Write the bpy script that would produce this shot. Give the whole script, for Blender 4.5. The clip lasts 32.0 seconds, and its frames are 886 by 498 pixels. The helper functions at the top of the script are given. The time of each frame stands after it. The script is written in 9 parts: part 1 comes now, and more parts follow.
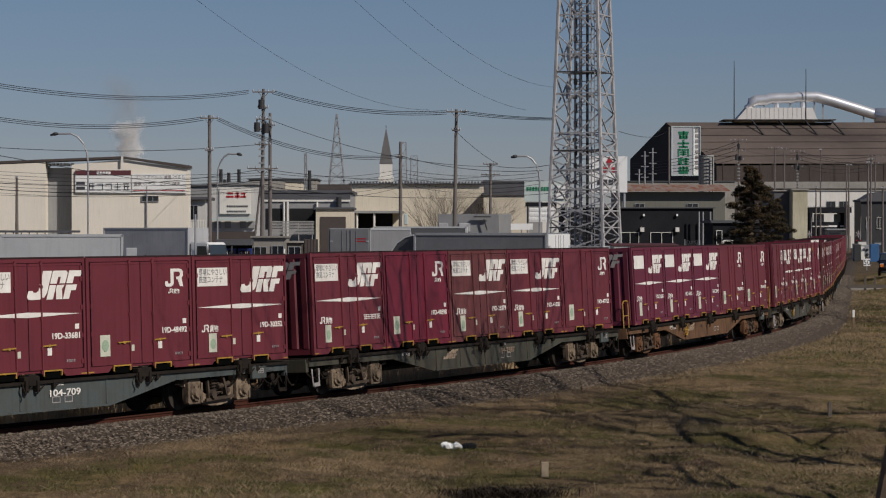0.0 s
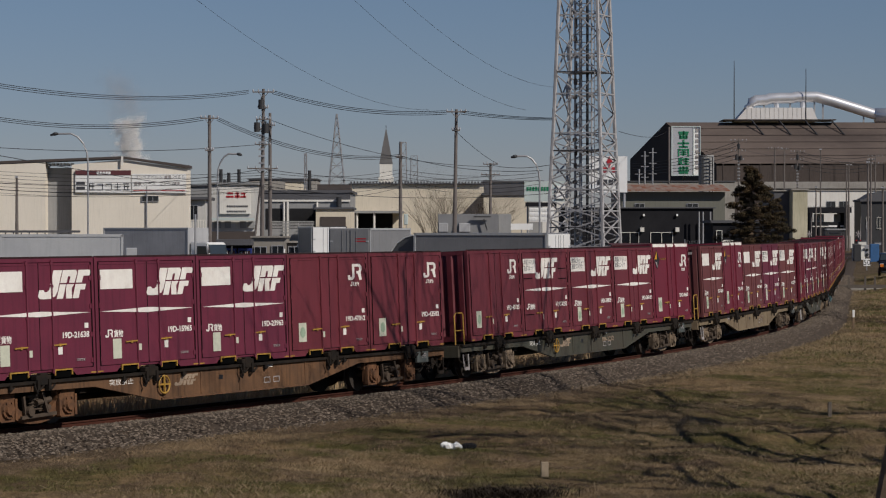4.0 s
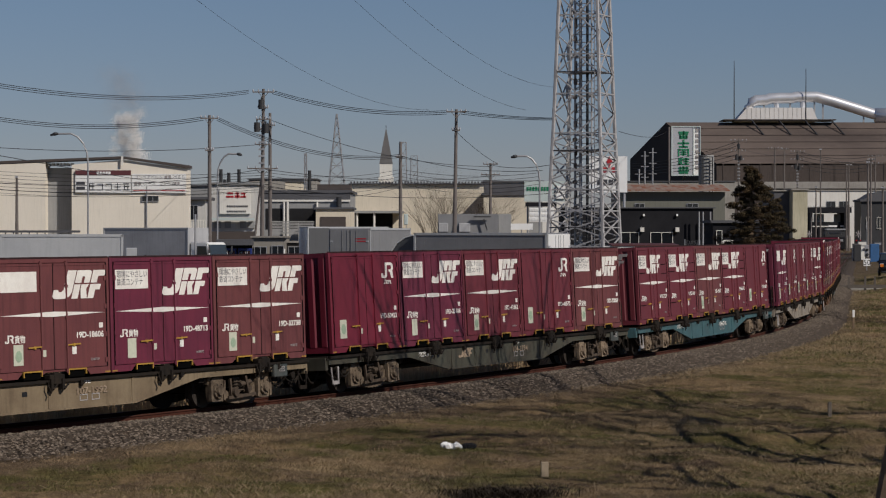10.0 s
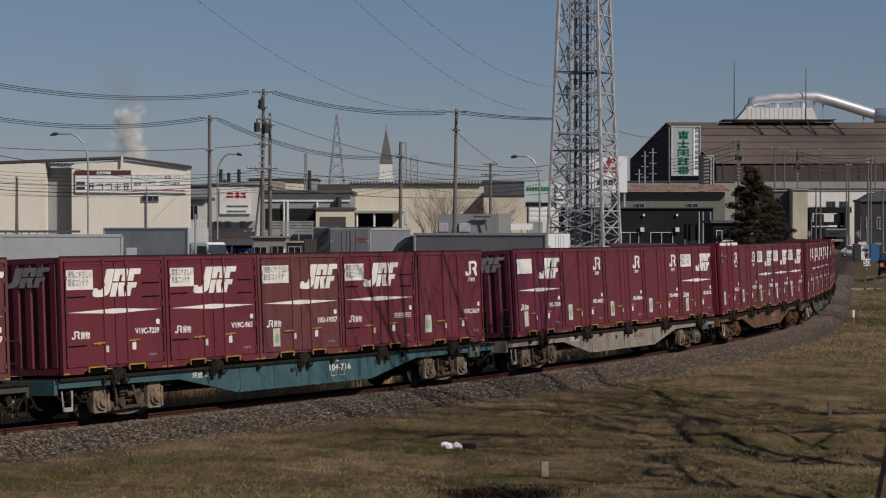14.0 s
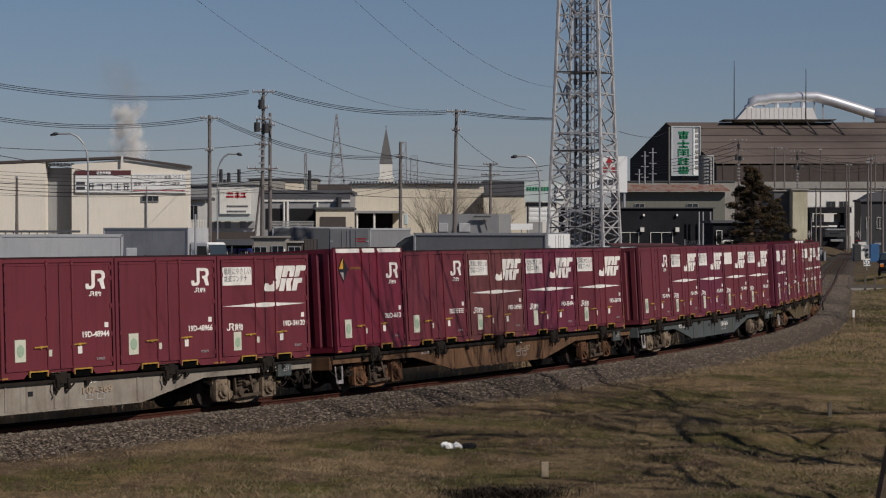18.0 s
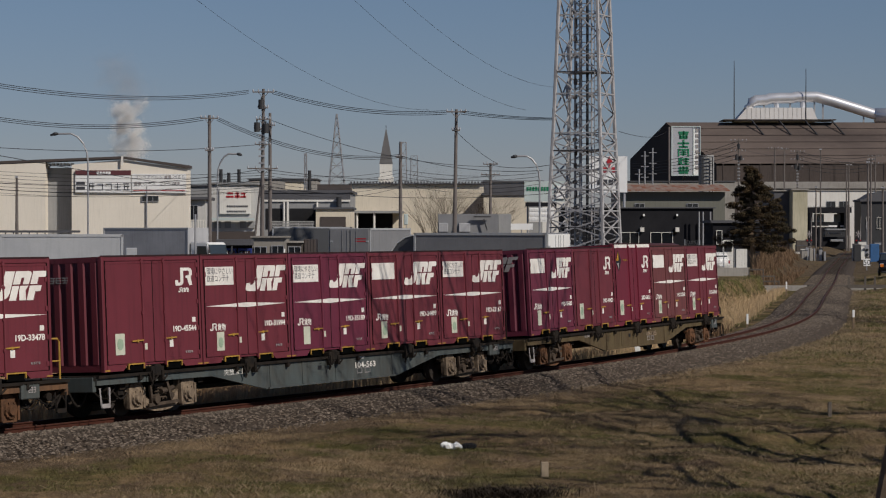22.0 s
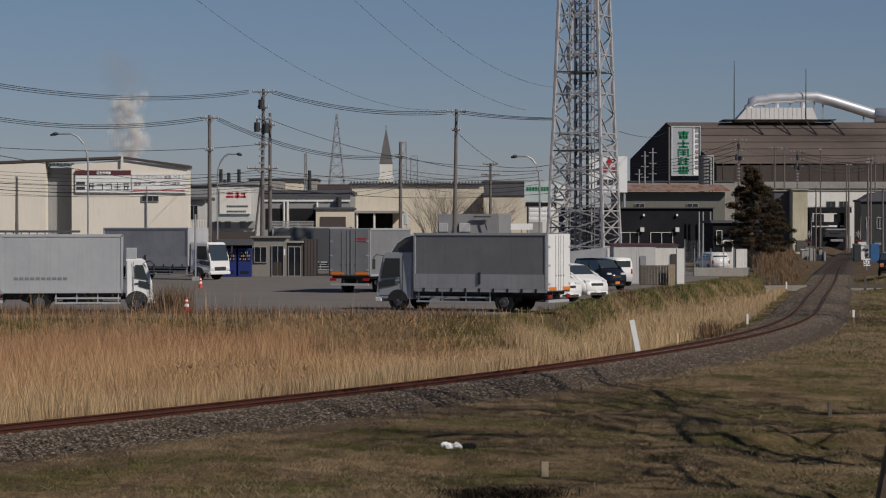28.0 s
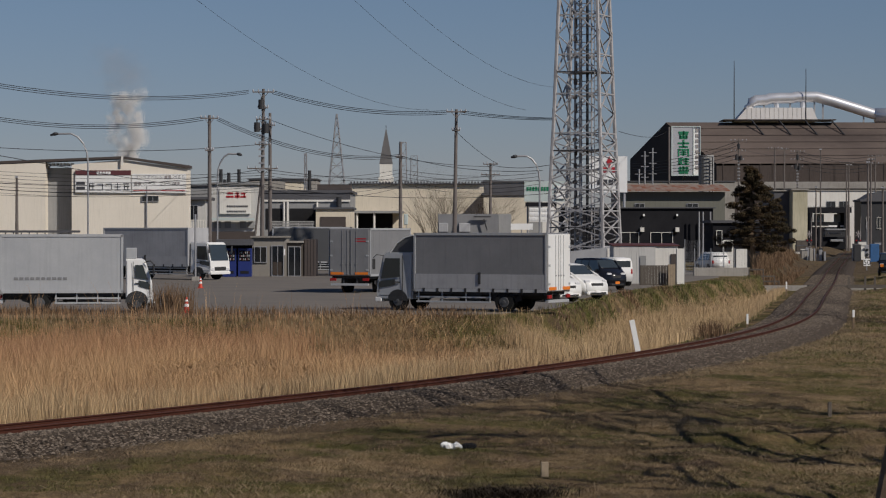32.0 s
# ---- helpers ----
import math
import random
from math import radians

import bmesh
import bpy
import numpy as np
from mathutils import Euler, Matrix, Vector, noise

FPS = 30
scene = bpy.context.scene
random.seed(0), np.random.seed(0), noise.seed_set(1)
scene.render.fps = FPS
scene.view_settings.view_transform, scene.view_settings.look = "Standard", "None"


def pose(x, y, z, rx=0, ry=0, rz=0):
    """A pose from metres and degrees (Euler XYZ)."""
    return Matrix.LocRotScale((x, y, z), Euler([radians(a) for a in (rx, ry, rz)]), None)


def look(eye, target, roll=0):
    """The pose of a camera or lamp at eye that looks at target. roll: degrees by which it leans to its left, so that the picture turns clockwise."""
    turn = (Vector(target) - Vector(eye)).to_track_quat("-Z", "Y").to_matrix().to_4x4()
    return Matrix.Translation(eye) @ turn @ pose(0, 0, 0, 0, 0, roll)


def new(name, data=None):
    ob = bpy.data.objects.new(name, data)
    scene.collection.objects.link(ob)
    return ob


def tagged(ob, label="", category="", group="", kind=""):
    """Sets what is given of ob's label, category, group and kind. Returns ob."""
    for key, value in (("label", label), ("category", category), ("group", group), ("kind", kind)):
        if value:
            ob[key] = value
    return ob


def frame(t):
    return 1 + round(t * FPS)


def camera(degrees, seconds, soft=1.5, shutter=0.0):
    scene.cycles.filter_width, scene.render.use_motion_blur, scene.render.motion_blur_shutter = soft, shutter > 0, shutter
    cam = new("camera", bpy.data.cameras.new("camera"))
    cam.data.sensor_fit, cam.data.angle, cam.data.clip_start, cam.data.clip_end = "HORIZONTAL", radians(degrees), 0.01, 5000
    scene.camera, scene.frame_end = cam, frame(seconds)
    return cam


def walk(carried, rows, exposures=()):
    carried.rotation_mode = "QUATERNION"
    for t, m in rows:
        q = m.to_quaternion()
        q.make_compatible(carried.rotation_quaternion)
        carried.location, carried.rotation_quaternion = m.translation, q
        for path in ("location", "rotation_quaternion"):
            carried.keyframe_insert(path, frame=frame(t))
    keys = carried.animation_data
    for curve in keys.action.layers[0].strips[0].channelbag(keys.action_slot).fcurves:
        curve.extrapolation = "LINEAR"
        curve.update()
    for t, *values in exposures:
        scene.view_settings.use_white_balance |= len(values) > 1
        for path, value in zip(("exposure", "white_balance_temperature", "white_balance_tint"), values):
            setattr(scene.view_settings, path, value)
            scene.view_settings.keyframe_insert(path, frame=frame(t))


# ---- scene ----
# ---- camera: it stands still on a slope beside the curve ----
EYE = (0.0, 0.0, 4.145)
cam = camera(20.292, 32.0, soft=1.15)
cam_pose = pose(*EYE, 90 - 0.4473, 0, 0)
walk(cam, [(0, cam_pose), (32, cam_pose)], exposures=[(0, -0.05, 6500, 10), (32, -0.05, 6500, 10)])

# ---- daylight: sun from the right, slightly behind the camera ----
SUN_EL, SUN_AZ = 38.0, 131.0          # degrees; azimuth clockwise from +Y
world = bpy.data.worlds.new("world")
scene.world = world
world.use_nodes = True
wn, wl = world.node_tree.nodes, world.node_tree.links
sky = wn.new("ShaderNodeTexSky")
sky.sky_type, sky.sun_disc = "NISHITA", False
sky.sun_elevation, sky.sun_rotation = radians(SUN_EL), radians(SUN_AZ)
sky.air_density, sky.dust_density, sky.ozone_density = 0.9, 0.0, 4.0
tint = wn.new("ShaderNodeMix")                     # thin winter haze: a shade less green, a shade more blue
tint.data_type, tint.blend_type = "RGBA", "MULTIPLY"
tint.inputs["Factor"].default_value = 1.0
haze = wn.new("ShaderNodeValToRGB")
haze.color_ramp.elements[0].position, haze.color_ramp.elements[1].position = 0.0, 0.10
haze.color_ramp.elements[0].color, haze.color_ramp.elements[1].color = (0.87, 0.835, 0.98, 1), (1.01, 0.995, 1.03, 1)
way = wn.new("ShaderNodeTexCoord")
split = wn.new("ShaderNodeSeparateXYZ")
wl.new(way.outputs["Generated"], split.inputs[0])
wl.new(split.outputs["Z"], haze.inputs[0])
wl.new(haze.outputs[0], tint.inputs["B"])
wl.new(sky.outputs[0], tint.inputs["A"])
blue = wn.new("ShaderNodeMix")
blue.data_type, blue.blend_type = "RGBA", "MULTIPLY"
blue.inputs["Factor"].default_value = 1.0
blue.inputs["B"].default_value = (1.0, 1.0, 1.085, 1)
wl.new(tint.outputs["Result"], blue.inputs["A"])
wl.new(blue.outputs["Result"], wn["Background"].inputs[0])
wn["Background"].inputs[1].default_value = 0.04
sun_data = bpy.data.lights.new("sun", "SUN")
sun_data.energy, sun_data.angle, sun_data.color = 3.6, radians(0.45), (1.0, 0.93, 0.84)
sun = new("sun", sun_data)
sa, se = radians(SUN_AZ), radians(SUN_EL)
SUN_DIR = Vector((math.sin(sa) * math.cos(se), math.cos(sa) * math.cos(se), math.sin(se)))
sun.matrix_world = look(tuple(SUN_DIR * 200), (0, 0, 0))


# ---- materials ----
def material(name, color, rough=0.7, metal=0.0, var=0.15, scale=3.0, fine=40.0, bump=0.15, second=None,
             blend=0.35, streak=0.0, rnd=0.0, spec=0.5, island=False, stretch=None):
    """Base colour with coarse stains towards a second colour, fine grain, bump, optional rain streaks and per-object tint."""
    m = bpy.data.materials.new(name)
    m.use_nodes = True
    nt = m.node_tree
    n, l = nt.nodes, nt.links
    b = n["Principled BSDF"]
    b.inputs["Roughness"].default_value = rough
    b.inputs["Metallic"].default_value = metal
    b.inputs["Specular IOR Level"].default_value = spec if rough < 0.75 else min(spec, 0.22)
    tc = n.new("ShaderNodeTexCoord")
    src = tc.outputs["Object"]
    oi = n.new("ShaderNodeObjectInfo")
    if not island:
        sh = n.new("ShaderNodeVectorMath")
        sh.operation = "MULTIPLY_ADD"
        comb = n.new("ShaderNodeCombineXYZ")
        for i in range(3):
            l.new(oi.outputs["Random"], comb.inputs[i])
        l.new(comb.outputs[0], sh.inputs[0])
        sh.inputs[1].default_value = (37, 53, 71)
        l.new(src, sh.inputs[2])
        src = sh.outputs[0]
    if stretch:
        mp = n.new("ShaderNodeMapping")
        mp.inputs["Scale"].default_value = stretch
        l.new(src, mp.inputs[0])
        src = mp.outputs[0]
    coarse = n.new("ShaderNodeTexNoise")
    coarse.inputs["Scale"].default_value, coarse.inputs["Detail"].default_value = scale, 6
    coarse.inputs["Roughness"].default_value = 0.62
    l.new(src, coarse.inputs["Vector"])
    grain = n.new("ShaderNodeTexNoise")
    grain.inputs["Scale"].default_value, grain.inputs["Detail"].default_value = fine, 3
    l.new(src, grain.inputs["Vector"])
    if second is None:
        second = tuple(c * (1 - 2 * var) for c in color)
    ramp = n.new("ShaderNodeValToRGB")
    ramp.color_ramp.elements[0].position, ramp.color_ramp.elements[1].position = 0.5 - blend * 0.4, 0.5 + blend
    ramp.color_ramp.elements[0].color = (*color, 1)
    ramp.color_ramp.elements[1].color = (*second, 1)
    l.new(coarse.outputs[0], ramp.inputs[0])
    col = ramp.outputs[0]
    if streak > 0:
        mp2 = n.new("ShaderNodeMapping")
        mp2.inputs["Scale"].default_value = (9, 9, 0.5)
        l.new(src, mp2.inputs[0])
        st = n.new("ShaderNodeTexNoise")
        st.inputs["Scale"].default_value, st.inputs["Detail"].default_value = 1.0, 5
        l.new(mp2.outputs[0], st.inputs["Vector"])
        r2 = n.new("ShaderNodeValToRGB")
        r2.color_ramp.elements[0].position, r2.color_ramp.elements[1].position = 0.5, 0.72
        r2.color_ramp.elements[0].color = (0, 0, 0, 1)
        r2.color_ramp.elements[1].color = (streak, streak, streak, 1)
        l.new(st.outputs[0], r2.inputs[0])
        mx = n.new("ShaderNodeMix")
        mx.data_type = "RGBA"
        l.new(r2.outputs[0], mx.inputs["Factor"])
        l.new(col, mx.inputs["A"])
        mx.inputs["B"].default_value = (*[c * 0.5 for c in second], 1)
        col = mx.outputs["Result"]
    hsv = n.new("ShaderNodeHueSaturation")
    l.new(col, hsv.inputs["Color"])
    val = n.new("ShaderNodeMapRange")
    val.inputs["To Min"].default_value, val.inputs["To Max"].default_value = 1 - var, 1 + var
    l.new(grain.outputs[0], val.inputs["Value"])
    value = val.outputs[0]
    if rnd > 0:
        rr = n.new("ShaderNodeMapRange")
        rr.inputs["To Min"].default_value, rr.inputs["To Max"].default_value = 1 - rnd, 1 + rnd
        if island:
            geo = n.new("ShaderNodeNewGeometry")
            l.new(geo.outputs["Random Per Island"], rr.inputs["Value"])
        else:
            l.new(oi.outputs["Random"], rr.inputs["Value"])
        mu = n.new("ShaderNodeMath")
        mu.operation = "MULTIPLY"
        l.new(value, mu.inputs[0])
        l.new(rr.outputs[0], mu.inputs[1])
        value = mu.outputs[0]
    l.new(value, hsv.inputs["Value"])
    l.new(hsv.outputs[0], b.inputs["Base Color"])
    if bump > 0:
        bp = n.new("ShaderNodeBump")
        bp.inputs["Strength"].default_value, bp.inputs["Distance"].default_value = bump, 0.02
        l.new(grain.outputs[0], bp.inputs["Height"])
        l.new(bp.outputs[0], b.inputs["Normal"])
    return m


def glass_material(name, color, rough=0.06):
    m = bpy.data.materials.new(name)
    m.use_nodes = True
    b = m.node_tree.nodes["Principled BSDF"]
    b.inputs["Base Color"].default_value = (*color, 1)
    b.inputs["Roughness"].default_value = rough
    b.inputs["Specular IOR Level"].default_value = 0.7
    b.inputs["Coat Weight"].default_value = 0.4
    return m


M = {}
# containers
M["maroon"] = material("maroon_paint", (0.143, 0.0235, 0.034), 0.5, var=0.10, scale=1.1, fine=25, bump=0.06, second=(0.112, 0.019, 0.027), streak=0.35)
M["crimson"] = material("crimson_paint", (0.150, 0.014, 0.031), 0.45, var=0.08, scale=0.9, fine=25, bump=0.05, second=(0.118, 0.011, 0.021), streak=0.22)
M["faded"] = material("faded_brown_red_paint", (0.142, 0.039, 0.040), 0.68, var=0.13, scale=1.3, fine=22, bump=0.08, second=(0.098, 0.026, 0.030), streak=0.5)
M["purple"] = material("purplish_maroon_paint", (0.138, 0.019, 0.041), 0.55, var=0.12, scale=1.2, fine=24, bump=0.06, second=(0.092, 0.014, 0.032), streak=0.4)
M["roofing"] = material("container_roof_grime", (0.034, 0.014, 0.016), 0.85, var=0.25, scale=0.8, fine=14, bump=0.1, second=(0.024, 0.014, 0.014))
M["white_mark"] = material("worn_white_marking", (0.80, 0.78, 0.73), 0.65, var=0.10, scale=3, fine=30, bump=0.03, second=(0.56, 0.50, 0.46), blend=0.45)
M["dim_mark"] = material("grey_worn_marking", (0.36, 0.34, 0.33), 0.7, var=0.15, scale=4, fine=30, bump=0.03, second=(0.22, 0.18, 0.18))
M["yellow_mark"] = material("dirty_yellow_paint", (0.42, 0.24, 0.035), 0.6, var=0.2, scale=6, fine=40, bump=0.05, second=(0.2, 0.11, 0.03))
M["green_mark"] = material("green_sticker", (0.33, 0.43, 0.31), 0.5, var=0.15, scale=20, fine=60, bump=0.0)
M["pale_sticker"] = material("pale_sticker", (0.56, 0.57, 0.46), 0.5, var=0.1, scale=9, fine=50, bump=0.0)
M["black_mark"] = material("black_marking", (0.012, 0.012, 0.014), 0.5, var=0.1, bump=0.0)
# near-black, so that the closed fork pockets look unlit inside
M["pocket_shade"] = material("pocket_shade_black", (0.004, 0.004, 0.004), 1.0, var=0.1, bump=0, spec=0.0)
M["worn_mark"] = material("worn_peach_marking", (0.34, 0.26, 0.19), 0.75, var=0.2, scale=6, fine=40, bump=0.05, second=(0.16, 0.11, 0.075), blend=0.3)
M["slogan_ink"] = material("faded_dark_lettering", (0.085, 0.085, 0.10), 0.6, var=0.15, bump=0.0)
M["hazard"] = material("orange_yellow_hazard_paint", (0.60, 0.30, 0.025), 0.5, var=0.1, scale=5, bump=0.0)
# near-black strips along door gaps, the middle seam and louvre slits
M["dark_red"] = material("near_black_gap_line", (0.010, 0.006, 0.007), 0.9, var=0.2, spec=0.05)
# wagons
M["w_green"] = material("olive_grey_wagon_paint", (0.052, 0.053, 0.038), 0.65, var=0.18, scale=1.6, fine=30, bump=0.1, second=(0.055, 0.040, 0.027), streak=0.5)
M["w_grey"] = material("slate_wagon_paint", (0.064, 0.080, 0.080), 0.65, var=0.15, scale=1.6, fine=30, bump=0.1, second=(0.06, 0.055, 0.045), streak=0.5)
M["w_rust"] = material("rusty_brown_wagon", (0.150, 0.078, 0.040), 0.8, var=0.22, scale=1.8, fine=30, bump=0.14, second=(0.06, 0.038, 0.027), streak=0.6)
M["w_khaki"] = material("khaki_dusty_wagon_paint", (0.22, 0.17, 0.11), 0.8, var=0.15, scale=1.5, fine=30, bump=0.1, second=(0.12, 0.085, 0.055), streak=0.4)
M["w_teal"] = material("teal_wagon_paint", (0.045, 0.115, 0.13), 0.6, var=0.14, scale=1.5, fine=30, bump=0.08, second=(0.04, 0.06, 0.065), streak=0.45)
M["w_pale"] = material("pale_grey_wagon_paint", (0.27, 0.24, 0.20), 0.75, var=0.14, scale=1.5, fine=30, bump=0.1, second=(0.15, 0.115, 0.09), streak=0.45)
M["w_brown"] = material("olive_brown_wagon_paint", (0.105, 0.078, 0.04), 0.75, var=0.2, scale=1.6, fine=30, bump=0.1, second=(0.07, 0.045, 0.026), streak=0.5)
M["bogie"] = material("brown_dusty_bogie", (0.085, 0.062, 0.045), 0.85, var=0.25, scale=5, fine=30, bump=0.2, second=(0.028, 0.021, 0.017))
M["axlebox"] = material("dusty_axlebox_steel", (0.190, 0.144, 0.101), 0.85, var=0.25, scale=5, fine=30, bump=0.25, second=(0.060, 0.042, 0.031), blend=0.22, rnd=0.35)
M["rust_box"] = material("rust_caked_axlebox_steel", (0.150, 0.072, 0.036), 0.9, var=0.25, scale=5, fine=30, bump=0.25, second=(0.050, 0.030, 0.021), blend=0.25, rnd=0.3)
M["wheel"] = material("dark_wheel_steel", (0.05, 0.04, 0.034), 0.65, 0.3, var=0.2, scale=6, bump=0.1, second=(0.03, 0.026, 0.024))
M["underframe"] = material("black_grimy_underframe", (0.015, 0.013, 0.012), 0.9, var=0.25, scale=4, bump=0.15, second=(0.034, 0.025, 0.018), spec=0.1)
# track and land
M["rail_rust"] = material("rusty_rail", (0.062, 0.019, 0.011), 0.9, var=0.2, scale=2, fine=40, bump=0.1, second=(0.040, 0.014, 0.009))
M["rail_head"] = material("worn_rail_head", (0.085, 0.034, 0.022), 0.6, 0.2, var=0.12, scale=2, bump=0.03)
M["sleeper"] = material("grey_brown_sleeper", (0.062, 0.048, 0.038), 0.9, var=0.2, scale=4, bump=0.2, rnd=0.2)
M["stone"] = material("crushed_ballast_stone", (0.146, 0.118, 0.094), 0.9, var=0.2, scale=0.6, bump=0.2, second=(0.105, 0.082, 0.062), rnd=0.62, island=True)
M["ballast"] = material("ballast_bed", (0.066, 0.048, 0.034), 0.95, var=0.5, scale=5, fine=12, bump=0.9, second=(0.040, 0.034, 0.030))
M["road"] = material("dark_road_asphalt", (0.062, 0.057, 0.052), 0.9, var=0.15, scale=0.4, fine=25, bump=0.15, second=(0.045, 0.041, 0.038))
M["asphalt"] = material("worn_asphalt", (0.180, 0.159, 0.139), 0.9, var=0.12, scale=0.25, fine=25, bump=0.15, second=(0.125, 0.115, 0.105))
M["reed"] = material("dry_reed", (0.52, 0.335, 0.178), 0.8, var=0.15, scale=0.22, fine=8, bump=0, second=(0.35, 0.21, 0.115), rnd=0.25, island=True)
M["reed_pale"] = material("pale_dry_reed", (0.51, 0.368, 0.212), 0.8, var=0.15, scale=0.25, fine=8, bump=0, second=(0.42, 0.29, 0.165), rnd=0.25, island=True)
M["reed_rust"] = material("rust_brown_dry_reed", (0.45, 0.258, 0.138), 0.8, var=0.15, scale=0.22, fine=8, bump=0, second=(0.27, 0.155, 0.090), rnd=0.3, island=True)
M["thatch"] = material("brown_matted_thatch", (0.230, 0.165, 0.108), 0.9, var=0.2, scale=0.5, fine=8, bump=0, second=(0.110, 0.078, 0.054), rnd=0.45, island=True)
M["grass_dry"] = material("dry_grass_blades", (0.37, 0.27, 0.16), 0.85, var=0.2, scale=0.5, fine=8, bump=0, second=(0.22, 0.155, 0.088), rnd=0.4, island=True)
M["straw"] = material("pale_straw_blades", (0.34, 0.26, 0.16), 0.85, var=0.2, scale=0.5, fine=8, bump=0, second=(0.19, 0.135, 0.075), rnd=0.4, island=True)
M["grass_green"] = material("short_green_grass_blades", (0.118, 0.116, 0.040), 0.85, var=0.2, scale=0.5, fine=8, bump=0, second=(0.175, 0.135, 0.065), rnd=0.4, island=True)
M["bank_green"] = material("green_bank_grass", (0.105, 0.115, 0.036), 0.85, var=0.2, scale=0.4, fine=8, bump=0, second=(0.15, 0.12, 0.055), rnd=0.4, island=True)
M["bush"] = material("brown_thicket", (0.19, 0.118, 0.070), 0.9, var=0.2, scale=2, bump=0, second=(0.085, 0.062, 0.038), rnd=0.4, island=True)
M["bush_dark"] = material("dark_bramble", (0.030, 0.022, 0.016), 0.9, var=0.2, scale=2, bump=0, rnd=0.4, island=True)
M["bark"] = material("grey_brown_bark", (0.22, 0.16, 0.105), 0.9, var=0.25, scale=6, fine=30, bump=0.4, second=(0.12, 0.085, 0.058))
M["needles"] = material("dark_conifer_foliage", (0.034, 0.028, 0.014), 0.9, var=0.2, scale=0.7, fine=9, bump=0, second=(0.080, 0.045, 0.022), rnd=0.6, island=True)
# buildings and street things
M["cream_wall"] = material("cream_metal_cladding", (0.80, 0.74, 0.64), 0.7, var=0.05, scale=0.2, fine=6, bump=0.05, second=(0.70, 0.64, 0.55), streak=0.12)
M["hut_wall"] = material("grey_beige_hut_panel", (0.25, 0.232, 0.208), 0.8, var=0.06, scale=0.4, fine=10, bump=0.05, second=(0.21, 0.195, 0.172), streak=0.2)
# dull grey-green, darkened in its colour for the shade under the eaves
M["eave_shade_wall"] = material("grey_green_cladding_eave_shade", (0.165, 0.165, 0.14), 0.8, var=0.06, scale=0.3, fine=8, bump=0.05, second=(0.16, 0.16, 0.135), streak=0.25)
# base colour lighter and bluish to stand in for the reflected sky
M["car_glass"] = glass_material("car_glass_sky_tone", (0.035, 0.045, 0.052), 0.03)
M["shed_wall"] = material("white_ribbed_shed_sheet", (0.55, 0.54, 0.52), 0.7, var=0.05, scale=0.4, fine=8, bump=0.04, second=(0.44, 0.43, 0.41), streak=0.25)
M["white_wall"] = material("off_white_painted_wall", (0.74, 0.72, 0.67), 0.7, var=0.05, scale=0.25, fine=6, bump=0.05, second=(0.62, 0.59, 0.54), streak=0.2)
M["beige_wall"] = material("beige_rendered_wall", (0.68, 0.61, 0.49), 0.8, var=0.06, scale=0.3, fine=8, bump=0.08, second=(0.57, 0.50, 0.40), streak=0.2)
M["yellow_wall"] = material("pale_yellow_weathered_wall", (0.54, 0.50, 0.37), 0.8, var=0.08, scale=0.25, fine=6, bump=0.08, second=(0.36, 0.33, 0.23), streak=0.4)
M["grey_wall"] = material("grey_metal_wall", (0.30, 0.30, 0.30), 0.7, var=0.08, scale=0.3, fine=8, bump=0.06, second=(0.22, 0.22, 0.22), streak=0.2)
M["dark_wall"] = material("dark_slate_wall", (0.015, 0.015, 0.018), 0.85, spec=0.1, var=0.15, scale=0.4, fine=8, bump=0.06, second=(0.027, 0.027, 0.03))
M["mill_dark"] = material("dark_mill_gable_cladding", (0.042, 0.038, 0.038), 0.85, var=0.2, scale=0.08, fine=3, bump=0.06, second=(0.065, 0.055, 0.05), streak=0.3)
M["mill_roof"] = material("dusty_brown_mill_roof", (0.145, 0.113, 0.096), 0.9, var=0.1, scale=0.05, fine=1.2, bump=0.05, second=(0.085, 0.066, 0.058), streak=0.25, blend=0.2)
M["mill_wall"] = material("brown_grey_mill_wall", (0.088, 0.070, 0.062), 0.9, var=0.15, scale=0.05, fine=1.5, bump=0.05, second=(0.055, 0.045, 0.041), streak=0.5)
M["concrete"] = material("weathered_concrete", (0.34, 0.32, 0.29), 0.9, var=0.1, scale=0.6, fine=12, bump=0.15, second=(0.24, 0.22, 0.20), streak=0.3)
M["rust_roof"] = material("rusted_sheet_roof", (0.27, 0.21, 0.175), 0.85, var=0.12, scale=0.35, fine=8, bump=0.1, second=(0.22, 0.075, 0.035), blend=0.15)
M["red_roof"] = material("dark_red_sheet_roof", (0.085, 0.022, 0.022), 0.7, var=0.15, scale=1, fine=10, bump=0.1)
M["dark_roof"] = material("dark_grey_roof_sheet", (0.085, 0.085, 0.095), 0.7, var=0.12, scale=0.4, fine=8, bump=0.08)
M["brown_trim"] = material("dark_brown_fascia", (0.07, 0.055, 0.05), 0.7, var=0.12, scale=1, bump=0.05)
M["galv"] = material("galvanised_steel", (0.40, 0.40, 0.41), 0.5, 0.55, var=0.14, scale=1.5, fine=20, bump=0.05, second=(0.28, 0.28, 0.29))
M["tower_paint"] = material("pale_grey_tower_steel", (0.46, 0.45, 0.455), 0.55, 0.2, var=0.12, scale=1.2, fine=20, bump=0.03, second=(0.24, 0.225, 0.22))
M["pole"] = material("weathered_concrete_pole", (0.17, 0.15, 0.14), 0.85, var=0.15, scale=1.5, fine=18, bump=0.1, second=(0.11, 0.095, 0.09))
M["dark_steel"] = material("dark_painted_steel", (0.04, 0.04, 0.043), 0.6, 0.2, var=0.15, scale=3, bump=0.05)
